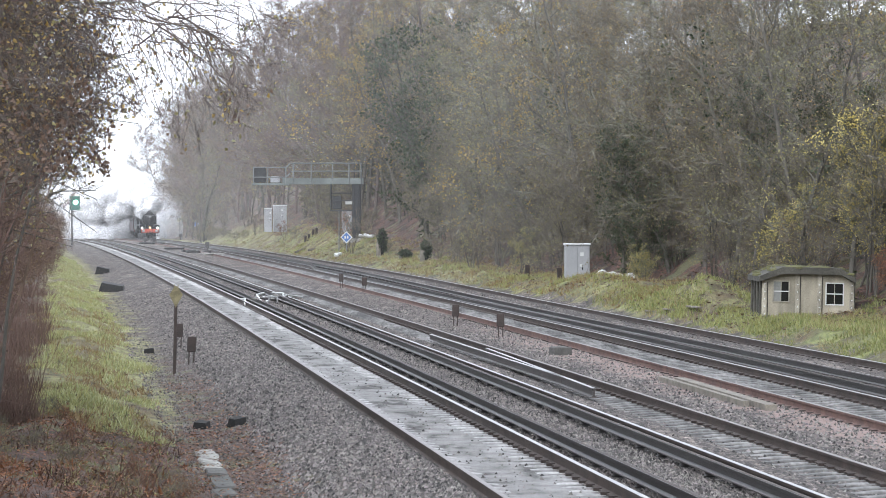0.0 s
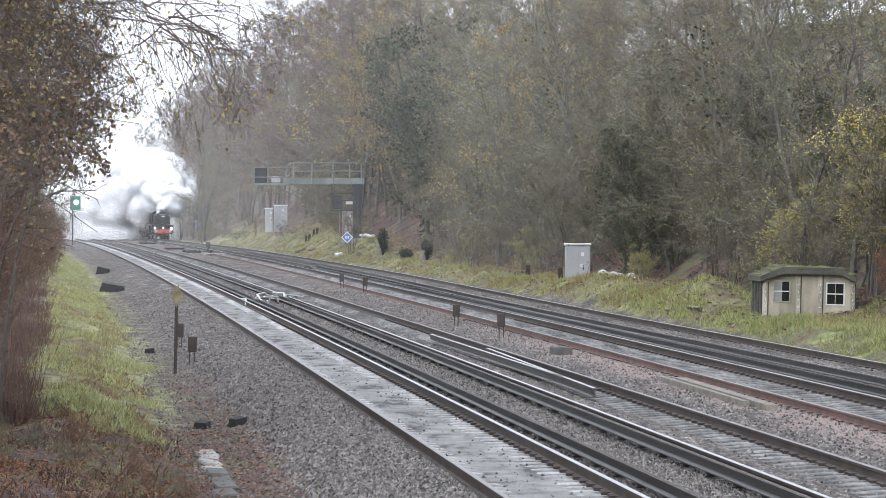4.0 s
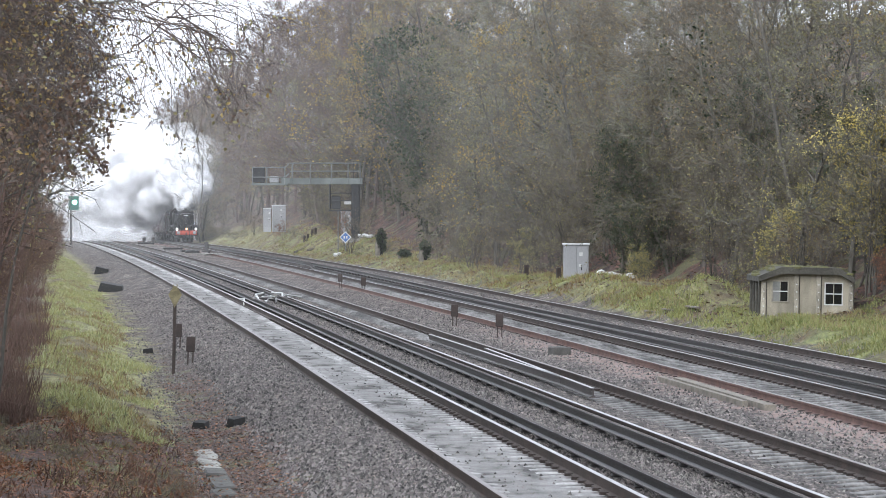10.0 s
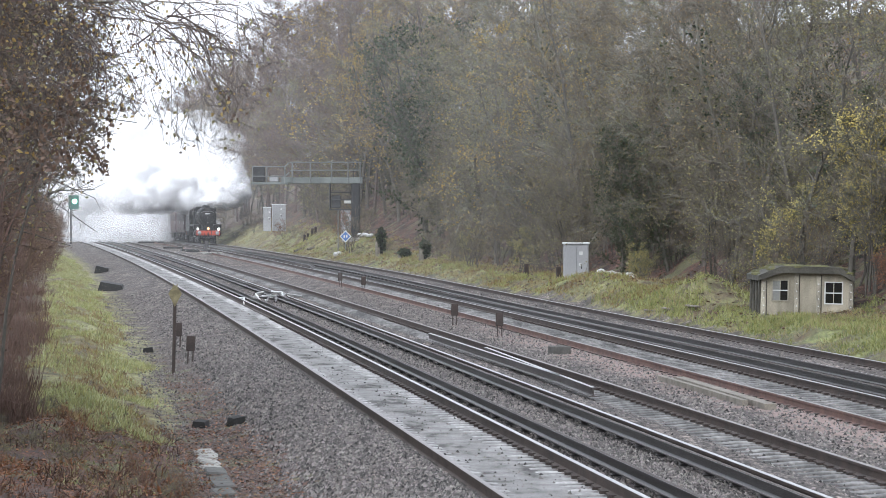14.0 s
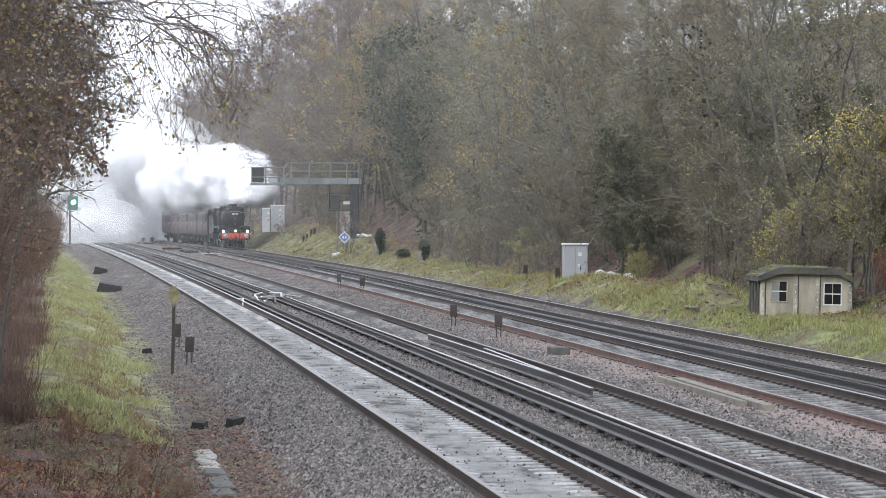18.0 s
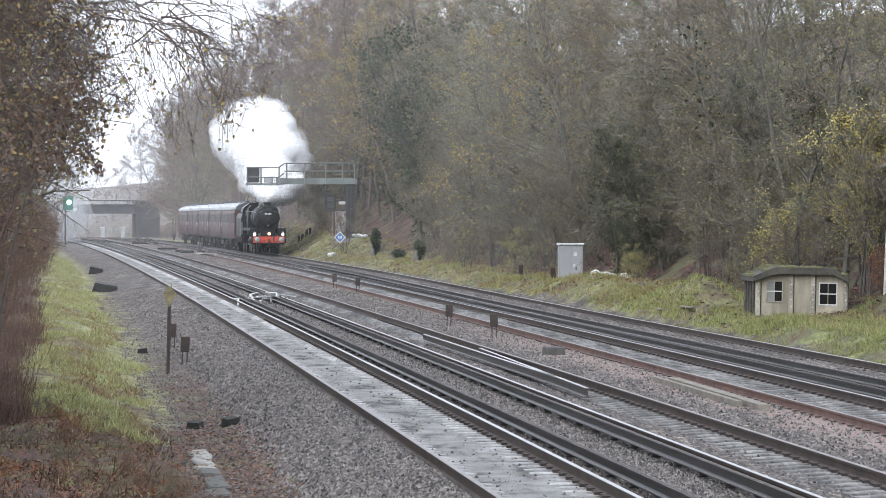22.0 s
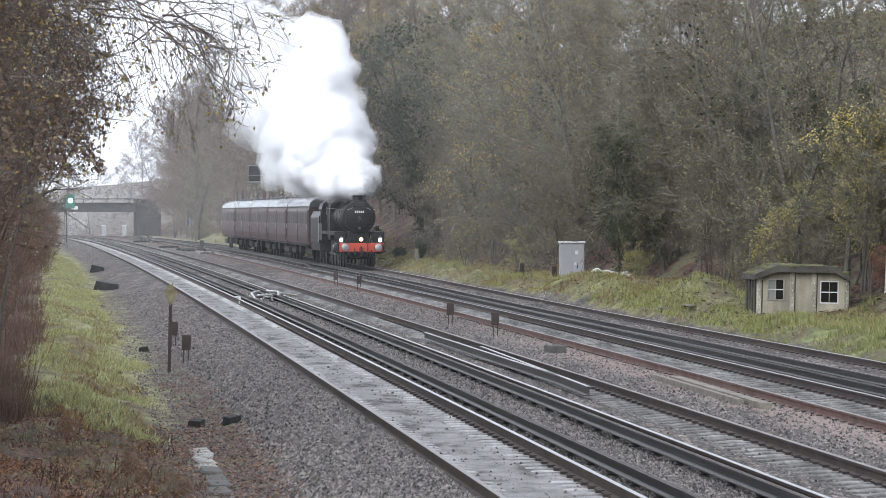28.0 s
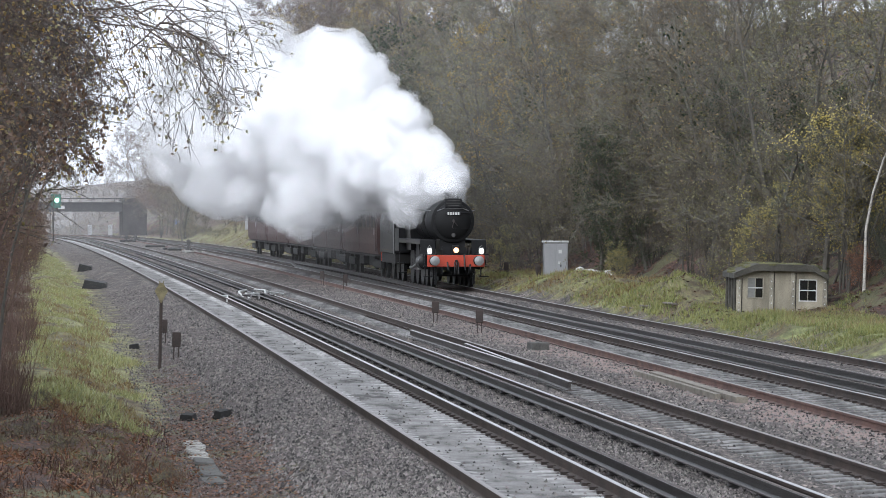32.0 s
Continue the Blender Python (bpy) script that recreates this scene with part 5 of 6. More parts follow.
    part("abutment", Shape().box(-36, -26, -1.0, 10, -2.4, 6.0, None, 0.1), BRICK, b, "dark brick abutment")
    s = thing("colour_light_signal", "green-lit railway signal on a post beside the hedge", "signal", pose(-39.1, 420, 0))
    part("post", Shape().tube([(-0.3, 0, -0.4), (-0.3, 0, 3.6)], 0.08, 8), MAST, s)
    h = part("signal_head", Shape().box(-0.55, 0.55, -0.1, 0.1, 3.5, 5.0, None, 0.04), GREENBOARD, s, "dark green backboard")
    part("lens", Shape().lathe("y", [(-0.16, 0.0), (-0.15, 0.22), (-0.11, 0.24)], 16, at=(0.1, 0, 4.35)), SIGNAL_G, h, "glowing green lens")
    part("number_board", Shape().box(0.2, 0.9, -0.06, 0.0, 3.4, 3.75), PLATE, s, "white plate")


trackside()


# ---- overhanging tree by the camera ----
def hang_floor(x):
    """How low the twigs hang over the verge and the line, 41 m along."""
    rows = ((-5.5, 3.0), (-3.95, 3.25), (-3.55, 3.45), (-3.35, 4.05), (-3.15, 4.0), (-2.85, 3.75), (-2.4, 3.55), (-2.15, 3.85), (-1.85, 4.15), (-1.5, 4.8), (-1.1, 5.3))
    for (xa, za), (xb, zb) in zip(rows, rows[1:]):
        if x < xb:
            return za + (zb - za) * max(0.0, (x - xa) / (xb - xa))
    return 6.0


def overhang():
    r = random.Random(31)
    foot = Vector((-7.6, 41, ground_z(41, -7.6 - line_x(41))))
    t = thing("overhanging_tree", "hedgerow tree with drooping branches and withered leaves", "tree", Matrix.Translation(foot))
    wood, fine = Shape(), Shape()
    crowns = {"withered": Shape(), "olive": Shape(), "yellow": Shape(), "brown": Shape()}
    trunk = [Vector((0, 0, -0.4)), Vector((0.15, 0.1, 1.6)), Vector((0.1, 0.0, 3.4)), Vector((0.4, 0.2, 5.2)), Vector((0.5, 0.1, 7.2))]
    wood.tube(trunk, [0.24, 0.2, 0.17, 0.12, 0.05], 9)

    def clear(q):
        w = q + foot
        return w.z > 3.04 + (hang_floor(w.x * 41 / w.y) - 3.04) * w.y / 41 + r.uniform(-0.12, 0.12)

    def arch(p, d, length, n, wander, droop):
        pts, step = [p.copy()], length / n
        for _ in range(n):
            d = (d + rand_dir(r) * wander + Vector((0, 0, droop))).normalized()
            q = p + d * step
            if len(pts) > 1 and not clear(q):
                break
            p = q
            pts.append(p.copy())
        return pts

    def spray(pts, r0, count, leafy_share, open_side):
        """Twigs that hang from a bough, with leaves at their tips."""
        last = len(pts) - 1
        wood.tube(pts, [max(0.0022, r0 * (1 - 0.85 * j / last)) for j in range(last + 1)], 5)
        for b in range(count):
            m = r.uniform(0.1, 1.0) * last
            j = min(last - 1, int(m))
            q = pts[j].lerp(pts[j + 1], m - j)
            d2 = ((pts[j + 1] - pts[j]).normalized() * 0.6 + rand_dir(r) * 0.9 + Vector((0.1, 0, -0.25))).normalized()
            sub = arch(q, d2, r.uniform(0.2, 0.62), 5, 0.22, -0.07)
            end = len(sub) - 1
            if end < 2:
                continue
            wood.tube(sub, [0.0042, 0.0036, 0.003, 0.0025, 0.002, 0.0015][:end + 1], 3)
            for _ in range(5 if open_side else 9):
                e = sub[r.randrange(0, end)].lerp(sub[r.randrange(1, end + 1)], r.random())
                d3 = ((sub[end] - sub[0]).normalized() + rand_dir(r) * 0.7 + Vector((0, 0, -0.15))).normalized()
                ln = r.uniform(0.05, 0.17)
                twig(fine, r, e, d3, ln, 0.0024)
                if r.random() < leafy_share:
                    kind = r.choice(["withered", "olive", "olive", "yellow"] if open_side else ["withered", "brown", "olive", "brown", "yellow", "withered"])
                    leaf(crowns[kind], r, e + d3 * ln, r.uniform(0.035, 0.068))

    # boughs over the hedge: a close brown mass
    for k in range(230):
        p = Vector((r.uniform(-5.4, -4.0), r.uniform(38.5, 45), r.uniform(3.9, 6.2))) - foot
        pts = arch(p, Vector((r.uniform(0.2, 1.0), r.uniform(-0.6, 0.6), r.uniform(-0.6, 0.3))).normalized(), r.uniform(0.35, 0.8), 7, 0.22, -0.06)
        if len(pts) > 2:
            spray(pts, r.uniform(0.004, 0.009), 12, 0.24, False)
    # long boughs that arch out over the line and droop
    for k in range(46):
        p = Vector((r.uniform(-4.3, -2.6), r.uniform(39, 44), r.uniform(4.85, 5.7))) - foot
        d = Vector((r.uniform(0.5, 1.0), r.uniform(-0.4, 0.4), r.uniform(-0.6, 0.3))).normalized()
        pts = arch(p, d, r.uniform(0.9, 2.0), 11, 0.27, r.uniform(-0.2, -0.02))
        if len(pts) > 3:
            spray(pts, r.uniform(0.006, 0.013), 7, 0.2, True)
    for k in range(26):
        # single trailing shoots
        p = Vector((r.uniform(-3.5, -2.0), r.uniform(40, 43), r.uniform(4.4, 5.3))) - foot
        pts = arch(p, Vector((r.uniform(-0.2, 0.7), r.uniform(-0.2, 0.2), -1)).normalized(), r.uniform(0.7, 1.6), 9, 0.14, -0.05)
        if len(pts) > 3:
            spray(pts, r.uniform(0.004, 0.006), 4, 0.22, True)
    # withered clusters hanging at the hedge side
    for k in range(46):
        c = Vector((r.uniform(-4.3, -3.5), r.uniform(38, 43), 0)) - foot
        c.z = 3.62 - foot.z + r.uniform(-0.25, 0.6) + 0.25 * max(0.0, c.x + foot.x + 3.8)
        top = c + Vector((r.uniform(-0.4, 0.0), r.uniform(-0.2, 0.2), r.uniform(0.3, 0.6)))
        fine.tube([top, top.lerp(c, 0.5) + Vector((0.05, 0, 0)), c], [0.004, 0.003, 0.002], 3)
        for _ in range(13):
            leaf(crowns["withered"], r, c.lerp(top, r.random() * 0.6) + rand_dir(r) * 0.05, r.uniform(0.045, 0.08))
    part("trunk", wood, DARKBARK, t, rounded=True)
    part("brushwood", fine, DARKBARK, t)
    part("crown", crowns["withered"], L_DARKRED, t, "withered dark red-brown leaves")
    part("crown", crowns["brown"], L_BROWN, t, "dead brown leaves")
    part("crown", crowns["olive"], L_OLIVE, t, "olive leaves")
    part("crown", crowns["yellow"], L_OCHRE, t, "last yellow leaves")


overhang()


def undergrowth_near():
    r = random.Random(8)
    for k in range(40):
        y, u = r.uniform(43, 61), r.uniform(-7.0, -3.3)
        at = Matrix.Translation(spot(y, u, -0.1)) @ pose(0, 0, 0, 0, 0, r.uniform(0, 360)) @ Matrix.Scale(r.uniform(0.14, 0.34) * (1 if u < -4.5 else 0.7), 4)
        plant(r.choice(["bramble", "russet", "bramble"]), r.randrange(2), at, "undergrowth on the near bank")
    for y, u, s in ((44, -6.9, 1.15), (46.5, -6.7, 1.25), (48.5, -6.9, 1.3), (51, -6.6, 1.2), (53.5, -6.9, 1.35), (56, -6.7, 1.25), (59, -6.8, 1.3), (62, -6.9, 1.3), (66, -7.0, 1.3), (70, -7.0, 1.35)):
        plant("hedge", r.randrange(3), Matrix.Translation(spot(y, u)) @ pose(0, 0, 0, 0, 0, r.uniform(0, 360)) @ Matrix.Diagonal((0.78 * s, 0.78 * s, s * 1.15, 1)), "hedge along the verge")
    for y, u, s in ((50, -9.0, 0.9), (56, -9.2, 1.0), (63, -9.0, 1.0), (68, -8.6, 1.1), (75, -8.6, 1.1), (83, -8.4, 1.1), (50, -7.6, 0.85), (54, -7.8, 0.9), (59, -8.1, 0.95), (65, -8.4, 0.95)):
        plant("hedgetree", r.randrange(3), Matrix.Translation(spot(y, u)) @ pose(0, 0, 0, 0, 0, r.uniform(0, 360)) @ Matrix.Scale(s, 4), "hedge along the verge")


undergrowth_near()


def thorn_thicket():
    """The dense twiggy hedge end by the overhanging tree."""
    r = random.Random(77)
    t = thing("thorn_thicket", "dense bare brown thorn thicket at the hedge end", "shrub", Matrix.Translation(spot(50, -6.3)))
    foot = t.matrix_basis.translation.copy()
    fine, leaves = Shape(), Shape()
    for k in range(56):
        y = r.uniform(43.5, 62)
        x = -5.75 * y / 50 - r.uniform(0.0, 0.9)
        p = Vector((x, y, ground_z(y, x - line_x(y)) - 0.1)) - foot
        pts = bough(r, p, Vector((r.uniform(-0.12, 0.12), r.uniform(-0.2, 0.2), 1)).normalized(), r.uniform(3.0, 6.4), 8, 0.11, 0.03)
        part("stem", Shape().tube(pts, [0.03 * (1 - j / 10) for j in range(9)], 5), REDBARK if k % 3 else BARK, t)
        for b in range(24):
            m = 0.8 + r.random() * 7.2
            j = min(7, int(m))
            q = pts[j].lerp(pts[j + 1], m - j)
            d = (Vector((r.uniform(-0.7, 0.7), r.uniform(-1, 1), r.uniform(-0.2, 0.8)))).normalized()
            sub = bough(r, q, d, r.uniform(0.25, 0.6), 3, 0.25, -0.02)
            fine.tube([sub[0], sub[1], sub[3]], [0.007, 0.005, 0.002], 3)
            for _ in range(14):
                e = sub[0].lerp(sub[3], r.random())
                d3 = ((sub[3] - sub[0]).normalized() * 0.6 + rand_dir(r, 0.1)).normalized()
                ln = r.uniform(0.07, 0.26)
                twig(fine, r, e, d3, ln, 0.003)
                if r.random() < (0.3 if q.z + foot.z > 3.5 else 0.06):
                    leaf(leaves, r, e + d3 * ln * 0.8, r.uniform(0.04, 0.07))
    part("brushwood", fine, REDTWIG, t)
    part("crown", leaves, L_DARKRED, t, "withered leaves")


thorn_thicket()


# ---- loose stuff ----
def blades(name, label, material, seed, count, area, height, lean=0.4, broad=0.011):
    """Grass: single bent blades in tufts over a stretch of the verge. area: y and u ranges, and a test."""
    r = random.Random(seed)
    vs, fs = [], []
    (y0, y1), (ua, ub) = area
    while len(fs) < count:
        y, u = y0 + (y1 - y0) * r.random() ** 1.6, r.uniform(ua, ub)
        if noise.noise(Vector((u * 0.8, y * 0.2, seed))) * 1.5 + 0.2 < r.random() * 0.6:
            continue
        if -3.9 < u < -2.5 and u > -3.25 + 0.9 * noise.noise(Vector((seed * 0.01, y * 0.13, 2))):
            continue
        c = spot(y, u)
        for _ in range(6):
            p = c + Vector((r.gauss(0, 0.09), r.gauss(0, 0.12), -0.03))
            h = height * r.uniform(0.5, 1.25)
            a = r.uniform(0, math.tau)
            w = Vector((math.cos(a), math.sin(a), 0)) * broad
            q = p + Vector((r.gauss(0, lean), r.gauss(0, lean), 1)).normalized() * h
            k = len(vs)
            vs += [tuple(p - w), tuple(p + w), tuple(q)]
            fs.append((k, k + 1, k + 2))
    me = bpy.data.meshes.new(name)
    me.from_pydata(vs, [], fs)
    me.materials.append(material)
    tagged(new(name, me), label, "grass", kind="stuff")


blades("verge_grass", "wet green grass on the verge", GRASS, 3, 64000, ((58, 300), (-5.4, -2.9)), 0.13, 0.6, 0.014)
blades("dry_grass", "straw-coloured dead grass on the verge", DRYGRASS, 4, 13000, ((58, 260), (-5.6, -2.7)), 0.16, 0.9, 0.012)
blades("dead_undergrowth", "dark red-brown dead stems on the near bank", L_LITTER, 14, 12000, ((28, 66), (-8.5, -3.2)), 0.18, 0.9)
blades("dead_bracken", "pale brown dead bracken on the near bank", L_BROWN, 15, 8000, ((28, 68), (-8.5, -3.0)), 0.16, 1.1)
blades("russet_fronds", "russet withered fronds on the near bank", L_RUSSET, 21, 9000, ((28, 66), (-8.5, -3.0)), 0.13, 1.2, 0.02)
blades("hedge_stems", "thin red-brown stems at the foot of the hedge", REDTWIG, 17, 8000, ((56, 150), (-8.2, -5.3)), 0.6, 0.35)
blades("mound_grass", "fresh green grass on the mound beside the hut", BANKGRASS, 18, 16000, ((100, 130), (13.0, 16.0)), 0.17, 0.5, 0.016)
blades("hut_grass", "deep green grass round the concrete hut", BANKGRASS, 22, 22000, ((84, 112), (12.6, 17.4)), 0.12, 0.5, 0.016)
blades("bank_tussocks", "brown dead tussocks on the verge", L_BROWN, 19, 9000, ((58, 130), (-5.8, -3.2)), 0.14, 0.9, 0.014)
blades("mossy_sprigs", "low green sprigs among the dead leaves", GRASS, 16, 7000, ((28, 64), (-8.0, -2.9)), 0.10, 0.8)
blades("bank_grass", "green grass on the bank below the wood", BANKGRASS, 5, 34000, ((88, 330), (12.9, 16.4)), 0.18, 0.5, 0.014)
blades("bank_dead_stems", "brown dead stems on the bank below the wood", L_BROWN, 24, 14000, ((125, 330), (12.9, 17.0)), 0.22, 0.8, 0.016)
blades("bank_dry_grass", "straw-coloured dead grass below the wood", DRYGRASS, 6, 14000, ((88, 400), (12.8, 17.0)), 0.26, 0.7, 0.014)


def scatter(name, label, category, material, seed, count, yr, ur, size, flat, keep=None):
    r = random.Random(seed)
    s_v, s_f = [], []
    n = 0
    while n < count:
        y, u = yr[0] + (yr[1] - yr[0]) * r.random() ** 1.5, r.uniform(*ur)
        if keep and not keep(y, u, r):
            continue
        n += 1
        c = spot(y, u)
        k = len(s_v)
        d = size * r.uniform(0.5, 1.3)
        if flat:
            a, e = rand_dir(r), r.uniform(0, math.tau)
            x = Vector((math.cos(e), math.sin(e), r.uniform(-0.4, 0.4))) * d
            z = Vector((-math.sin(e), math.cos(e), r.uniform(-0.4, 0.4))) * d * 0.6
            c.z += r.uniform(0.005, 0.06)
            s_v += [tuple(c - x), tuple(c + z), tuple(c + x), tuple(c - z)]
            s_f += [(k, k + 1, k + 2, k + 3)]
        else:
            e = r.uniform(0, math.tau)
            for i in range(4):
                q = d * r.uniform(0.6, 1.2)
                s_v.append((c.x + q * math.cos(e + i * 1.571), c.y + q * math.sin(e + i * 1.571), c.z - 0.01))
            s_v += [(c.x + r.uniform(-0.3, 0.3) * d, c.y + r.uniform(-0.3, 0.3) * d, c.z + d * r.uniform(0.5, 1.0))]
            s_f += [(k, k + 1, k + 4), (k + 1, k + 2, k + 4), (k + 2, k + 3, k + 4), (k + 3, k, k + 4)]
    me = bpy.data.meshes.new(name)
    me.from_pydata(s_v, [], s_f)
    me.materials.append(material)
    tagged(new(name, me), label, category, kind="stuff")


def off_rails(y, u, r):
    for uc in (U_A, U_B, u_c(y), u_d(y)):
        if uc - 0.12 < u < uc + 1.63:
            return r.random() < 0.05 if uc == U_A else r.random() < 0.12
    return True


def on_bank(y, u, r):
    """Leaves lie thick on the near bank and thin out over the grass."""
    return r.random() < (1.0 if y < 62 else 0.14 if u < -2.8 else 0.4)


scatter("ballast_stones", "loose grey ballast stones", "ballast", STONE, 41, 66000, (42, 165), (-3.3, 12.6), 0.036, False, off_rails)
scatter("dark_stones", "small dark wet ballast stones", "ballast", STONE, 46, 26000, (42, 90), (-3.3, 5.0), 0.026, False, off_rails)
scatter("leaf_litter", "fallen brown and orange leaves on the bank", "leaves", L_RUSSET, 42, 26000, (28, 80), (-9.0, -1.9), 0.027, True, on_bank)
scatter("dead_leaves", "fallen dark brown leaves on the bank", "leaves", L_LITTER, 43, 36000, (28, 84), (-9.5, -2.1), 0.03, True, on_bank)
scatter("bank_leaves", "fallen brown leaves on the bank below the wood", "leaves", L_LITTER, 45, 12000, (100, 340), (13.0, 18.0), 0.07, True)
scatter("yellow_leaves", "fallen yellow-brown leaves on the bank", "leaves", L_BROWN, 44, 9000, (28, 76), (-8.5, -2.0), 0.028, True, on_bank)


# ---- mist across the cutting ----
def mist_bank(y, half, top, material):
    s = Shape()
    cols = 24
    vs = []
    for j in range(9):
        for i in range(cols + 1):
            x = line_x(y) + 6 - half + 2 * half * i / cols
            z = -4 + (top + 4) * j / 8
            vs.append((x, y + 6 * noise.noise(Vector((x * 0.04, z * 0.06, y))), z))
    fs = [(j * (cols + 1) + i, j * (cols + 1) + i + 1, (j + 1) * (cols + 1) + i + 1, (j + 1) * (cols + 1) + i) for j in range(8) for i in range(cols)]
    s.add(vs, fs)
    solid("mist_bank", s, material, "thin veil of autumn mist hanging across the cutting", "mist", kind="stuff", rounded=True)


for y, half, top, veil in ((170, 60, 40, MIST), (310, 70, 50, MIST), (400, 80, 60, MIST), (560, 95, 80, MIST), (822, 160, 120, FARMIST), (960, 180, 130, FARMIST)):
    mist_bank(y, half, top, veil)


# ---- the steam train ----
def train_y(t):
    """Where the front of the engine is on the line."""
    k = t - 16
    return 358.533 - 11.8997 * k - 0.0791476 * k * k + 0.00136286 * k ** 3


def rail_pose(y):
    return pose(line_x(y) + u_d(y) + 0.752, y, line_z(y) + rise_d(y) + 0.02, 0, 0, line_yaw(y))


def wheelset(radius, spokes):
    s = Shape()
    for x in (-0.75, 0.75):
        o = 1 if x > 0 else -1
        s.lathe("x", [(x - 0.03 * o, radius * 0.86), (x - 0.07 * o, radius + 0.025), (x - 0.05 * o, radius + 0.025), (x - 0.04 * o, radius), (x + 0.07 * o, radius), (x + 0.07 * o, radius * 0.86)], 28)
        s.lathe("x", [(x - 0.08, 0.15), (x + 0.08, 0.15)], 10)
        for k in range(spokes):
            a = k * math.tau / spokes
            s.tube([(x, 0.1 * math.cos(a), 0.1 * math.sin(a)), (x, radius * 0.9 * math.cos(a), radius * 0.9 * math.sin(a))], [0.04, 0.028], 4)
    s.lathe("x", [(-0.75, 0.08), (0.75, 0.08)], 10)
    return s


def build_engine():
    e = thing("steam_locomotive", "black steam locomotive with red buffer beam and lit headlamps", "locomotive")
    B = 2.62
    s = Shape().lathe("y", [(1.12, 0.78), (1.14, 0.85), (1.2, 0.87), (3.1, 0.87), (3.12, 0.82)], 36, at=(0, 0, B))
    box = part("smokebox", s, SOOT, e, rounded=True)
    s = Shape().lathe("y", [(1.13, 0.73), (1.08, 0.72), (1.0, 0.60), (0.94, 0.38), (0.91, 0.0)], 36, at=(0, 0, B))
    door = part("smokebox_door", s, SOOT, e, rounded=True)
    s = Shape()
    for z in (B + 0.3, B - 0.3):
        s.tube([(0.7, 1.08, z), (0.5, 0.985, z), (0.0, 0.93, z)], 0.025, 6)
    part("hinge_strap", s, SOOT, door)
    s = Shape().lathe("y", [(0.80, 0.05), (0.93, 0.05)], 10, at=(0, 0, B)).tube([(0, 0.84, B), (0.16, 0.84, B - 0.2)], 0.015, 6).tube([(0, 0.81, B), (-0.05, 0.81, B - 0.26)], 0.015, 6)
    part("door_dart", s, OLDRAIL, door, "bright steel door handle")
    part("handrail", Shape().tube([(-0.62, 1.04, B + 0.40), (-0.36, 0.96, B + 0.50), (0.36, 0.96, B + 0.50), (0.62, 1.04, B + 0.40)], 0.016, 6), BRIGHT, door)
    s = Shape().box(-0.29, 0.29, 0.885, 0.92, B + 0.22, B + 0.37, None, 0.01)
    plate = part("number_plate", s, BLACK, door)
    s = Shape()
    for k in range(5):
        s.box(-0.24 + k * 0.1, -0.17 + k * 0.1, 0.878, 0.886, B + 0.24, B + 0.35)
    part("plate_bars", s, PLATE, plate, "raised white figures")
    part("shed_plate", Shape().lathe("y", [(0.90, 0.08), (0.95, 0.08)], 16, at=(0, 0, B - 0.56)).box(-0.04, 0.04, 0.89, 0.905, B - 0.58, B - 0.54), UNDERLINE, door, "small oval plate")
    s = Shape().box(-0.34, 0.34, 0.92, 0.96, B + 0.52, B + 0.88, None, 0.02)
    board = part("headboard", s, BLACK, e, "dark headboard with pale unreadable lettering")
    for z, w in ((B + 0.80, 0.24), (B + 0.70, 0.29), (B + 0.60, 0.22)):
        part("lettering_bar", Shape().box(-w, w, 0.912, 0.919, z - 0.014, z + 0.014), UNDERLINE, board)
    s = Shape().lathe("y", [(3.1, 0.78), (5.0, 0.80), (8.0, 0.88)], 32, at=(0, 0, B + 0.03))
    boiler = part("boiler", s, BLACK, e, rounded=True)
    for y in (3.15, 4.6, 6.1, 7.6):
        rr = 0.785 + 0.09 * (y - 3.1) / 4.9 + 0.012
        part("boiler_band", Shape().lathe("y", [(y, rr), (y + 0.06, rr)], 32, at=(0, 0, B + 0.03)), BLACK, boiler)
    s = Shape().loft([[(-1.0, y, 1.4), (1.0, y, 1.4), (1.05, y, 2.4), (1.0, y, 3.3), (0.8, y, 3.55), (-0.8, y, 3.55), (-1.0, y, 3.3), (-1.05, y, 2.4)] for y in (8.0, 10.1)])
    part("firebox", s, BLACK, e, rounded=True)
    s = Shape().lathe("z", [(3.45, 0.36), (3.5, 0.28), (3.56, 0.25), (3.70, 0.25), (3.73, 0.31), (3.78, 0.31), (3.79, 0.22), (3.6, 0.2)], 24, at=(0, 2.15, 0))
    part("chimney", s, SOOT, e, rounded=True)
    part("dome", Shape().lathe("z", [(3.4, 0.42), (3.5, 0.36), (3.7, 0.32), (3.8, 0.22), (3.83, 0.0)], 20, at=(0, 5.4, 0)), BLACK, e, rounded=True)
    for x in (-0.12, 0.12):
        part("safety_valve", Shape().lathe("z", [(3.5, 0.09), (3.75, 0.07), (3.8, 0.04)], 10, at=(x, 9.1, 0)), BRIGHT, e)
    for o in (-1, 1):
        part("boiler_handrail", Shape().tube([(o * 0.87, 1.3, B + 0.40), (o * 0.93, 5, B + 0.45), (o * 1.03, 9.9, B + 0.48)], 0.018, 6), BRIGHT, e)
        a, b = sorted((o * 0.72, o * 1.31))
        part("running_plate", Shape().box(a, b, 1.05, 10.1, 1.83, 1.88, None, 0.01).box(min(o * 1.27, o * 1.31), max(o * 1.27, o * 1.31), 1.05, 10.1, 1.70, 1.83), BLACK, e)
        part("front_casing", Shape().box(a, b, 0.98, 1.04, 1.30, 1.86, None, 0.01), BLACK, e)
        part("platform_step", Shape().box(a, b, 0.05, 1.0, 1.28, 1.32, None, 0.01), BLACK, e)
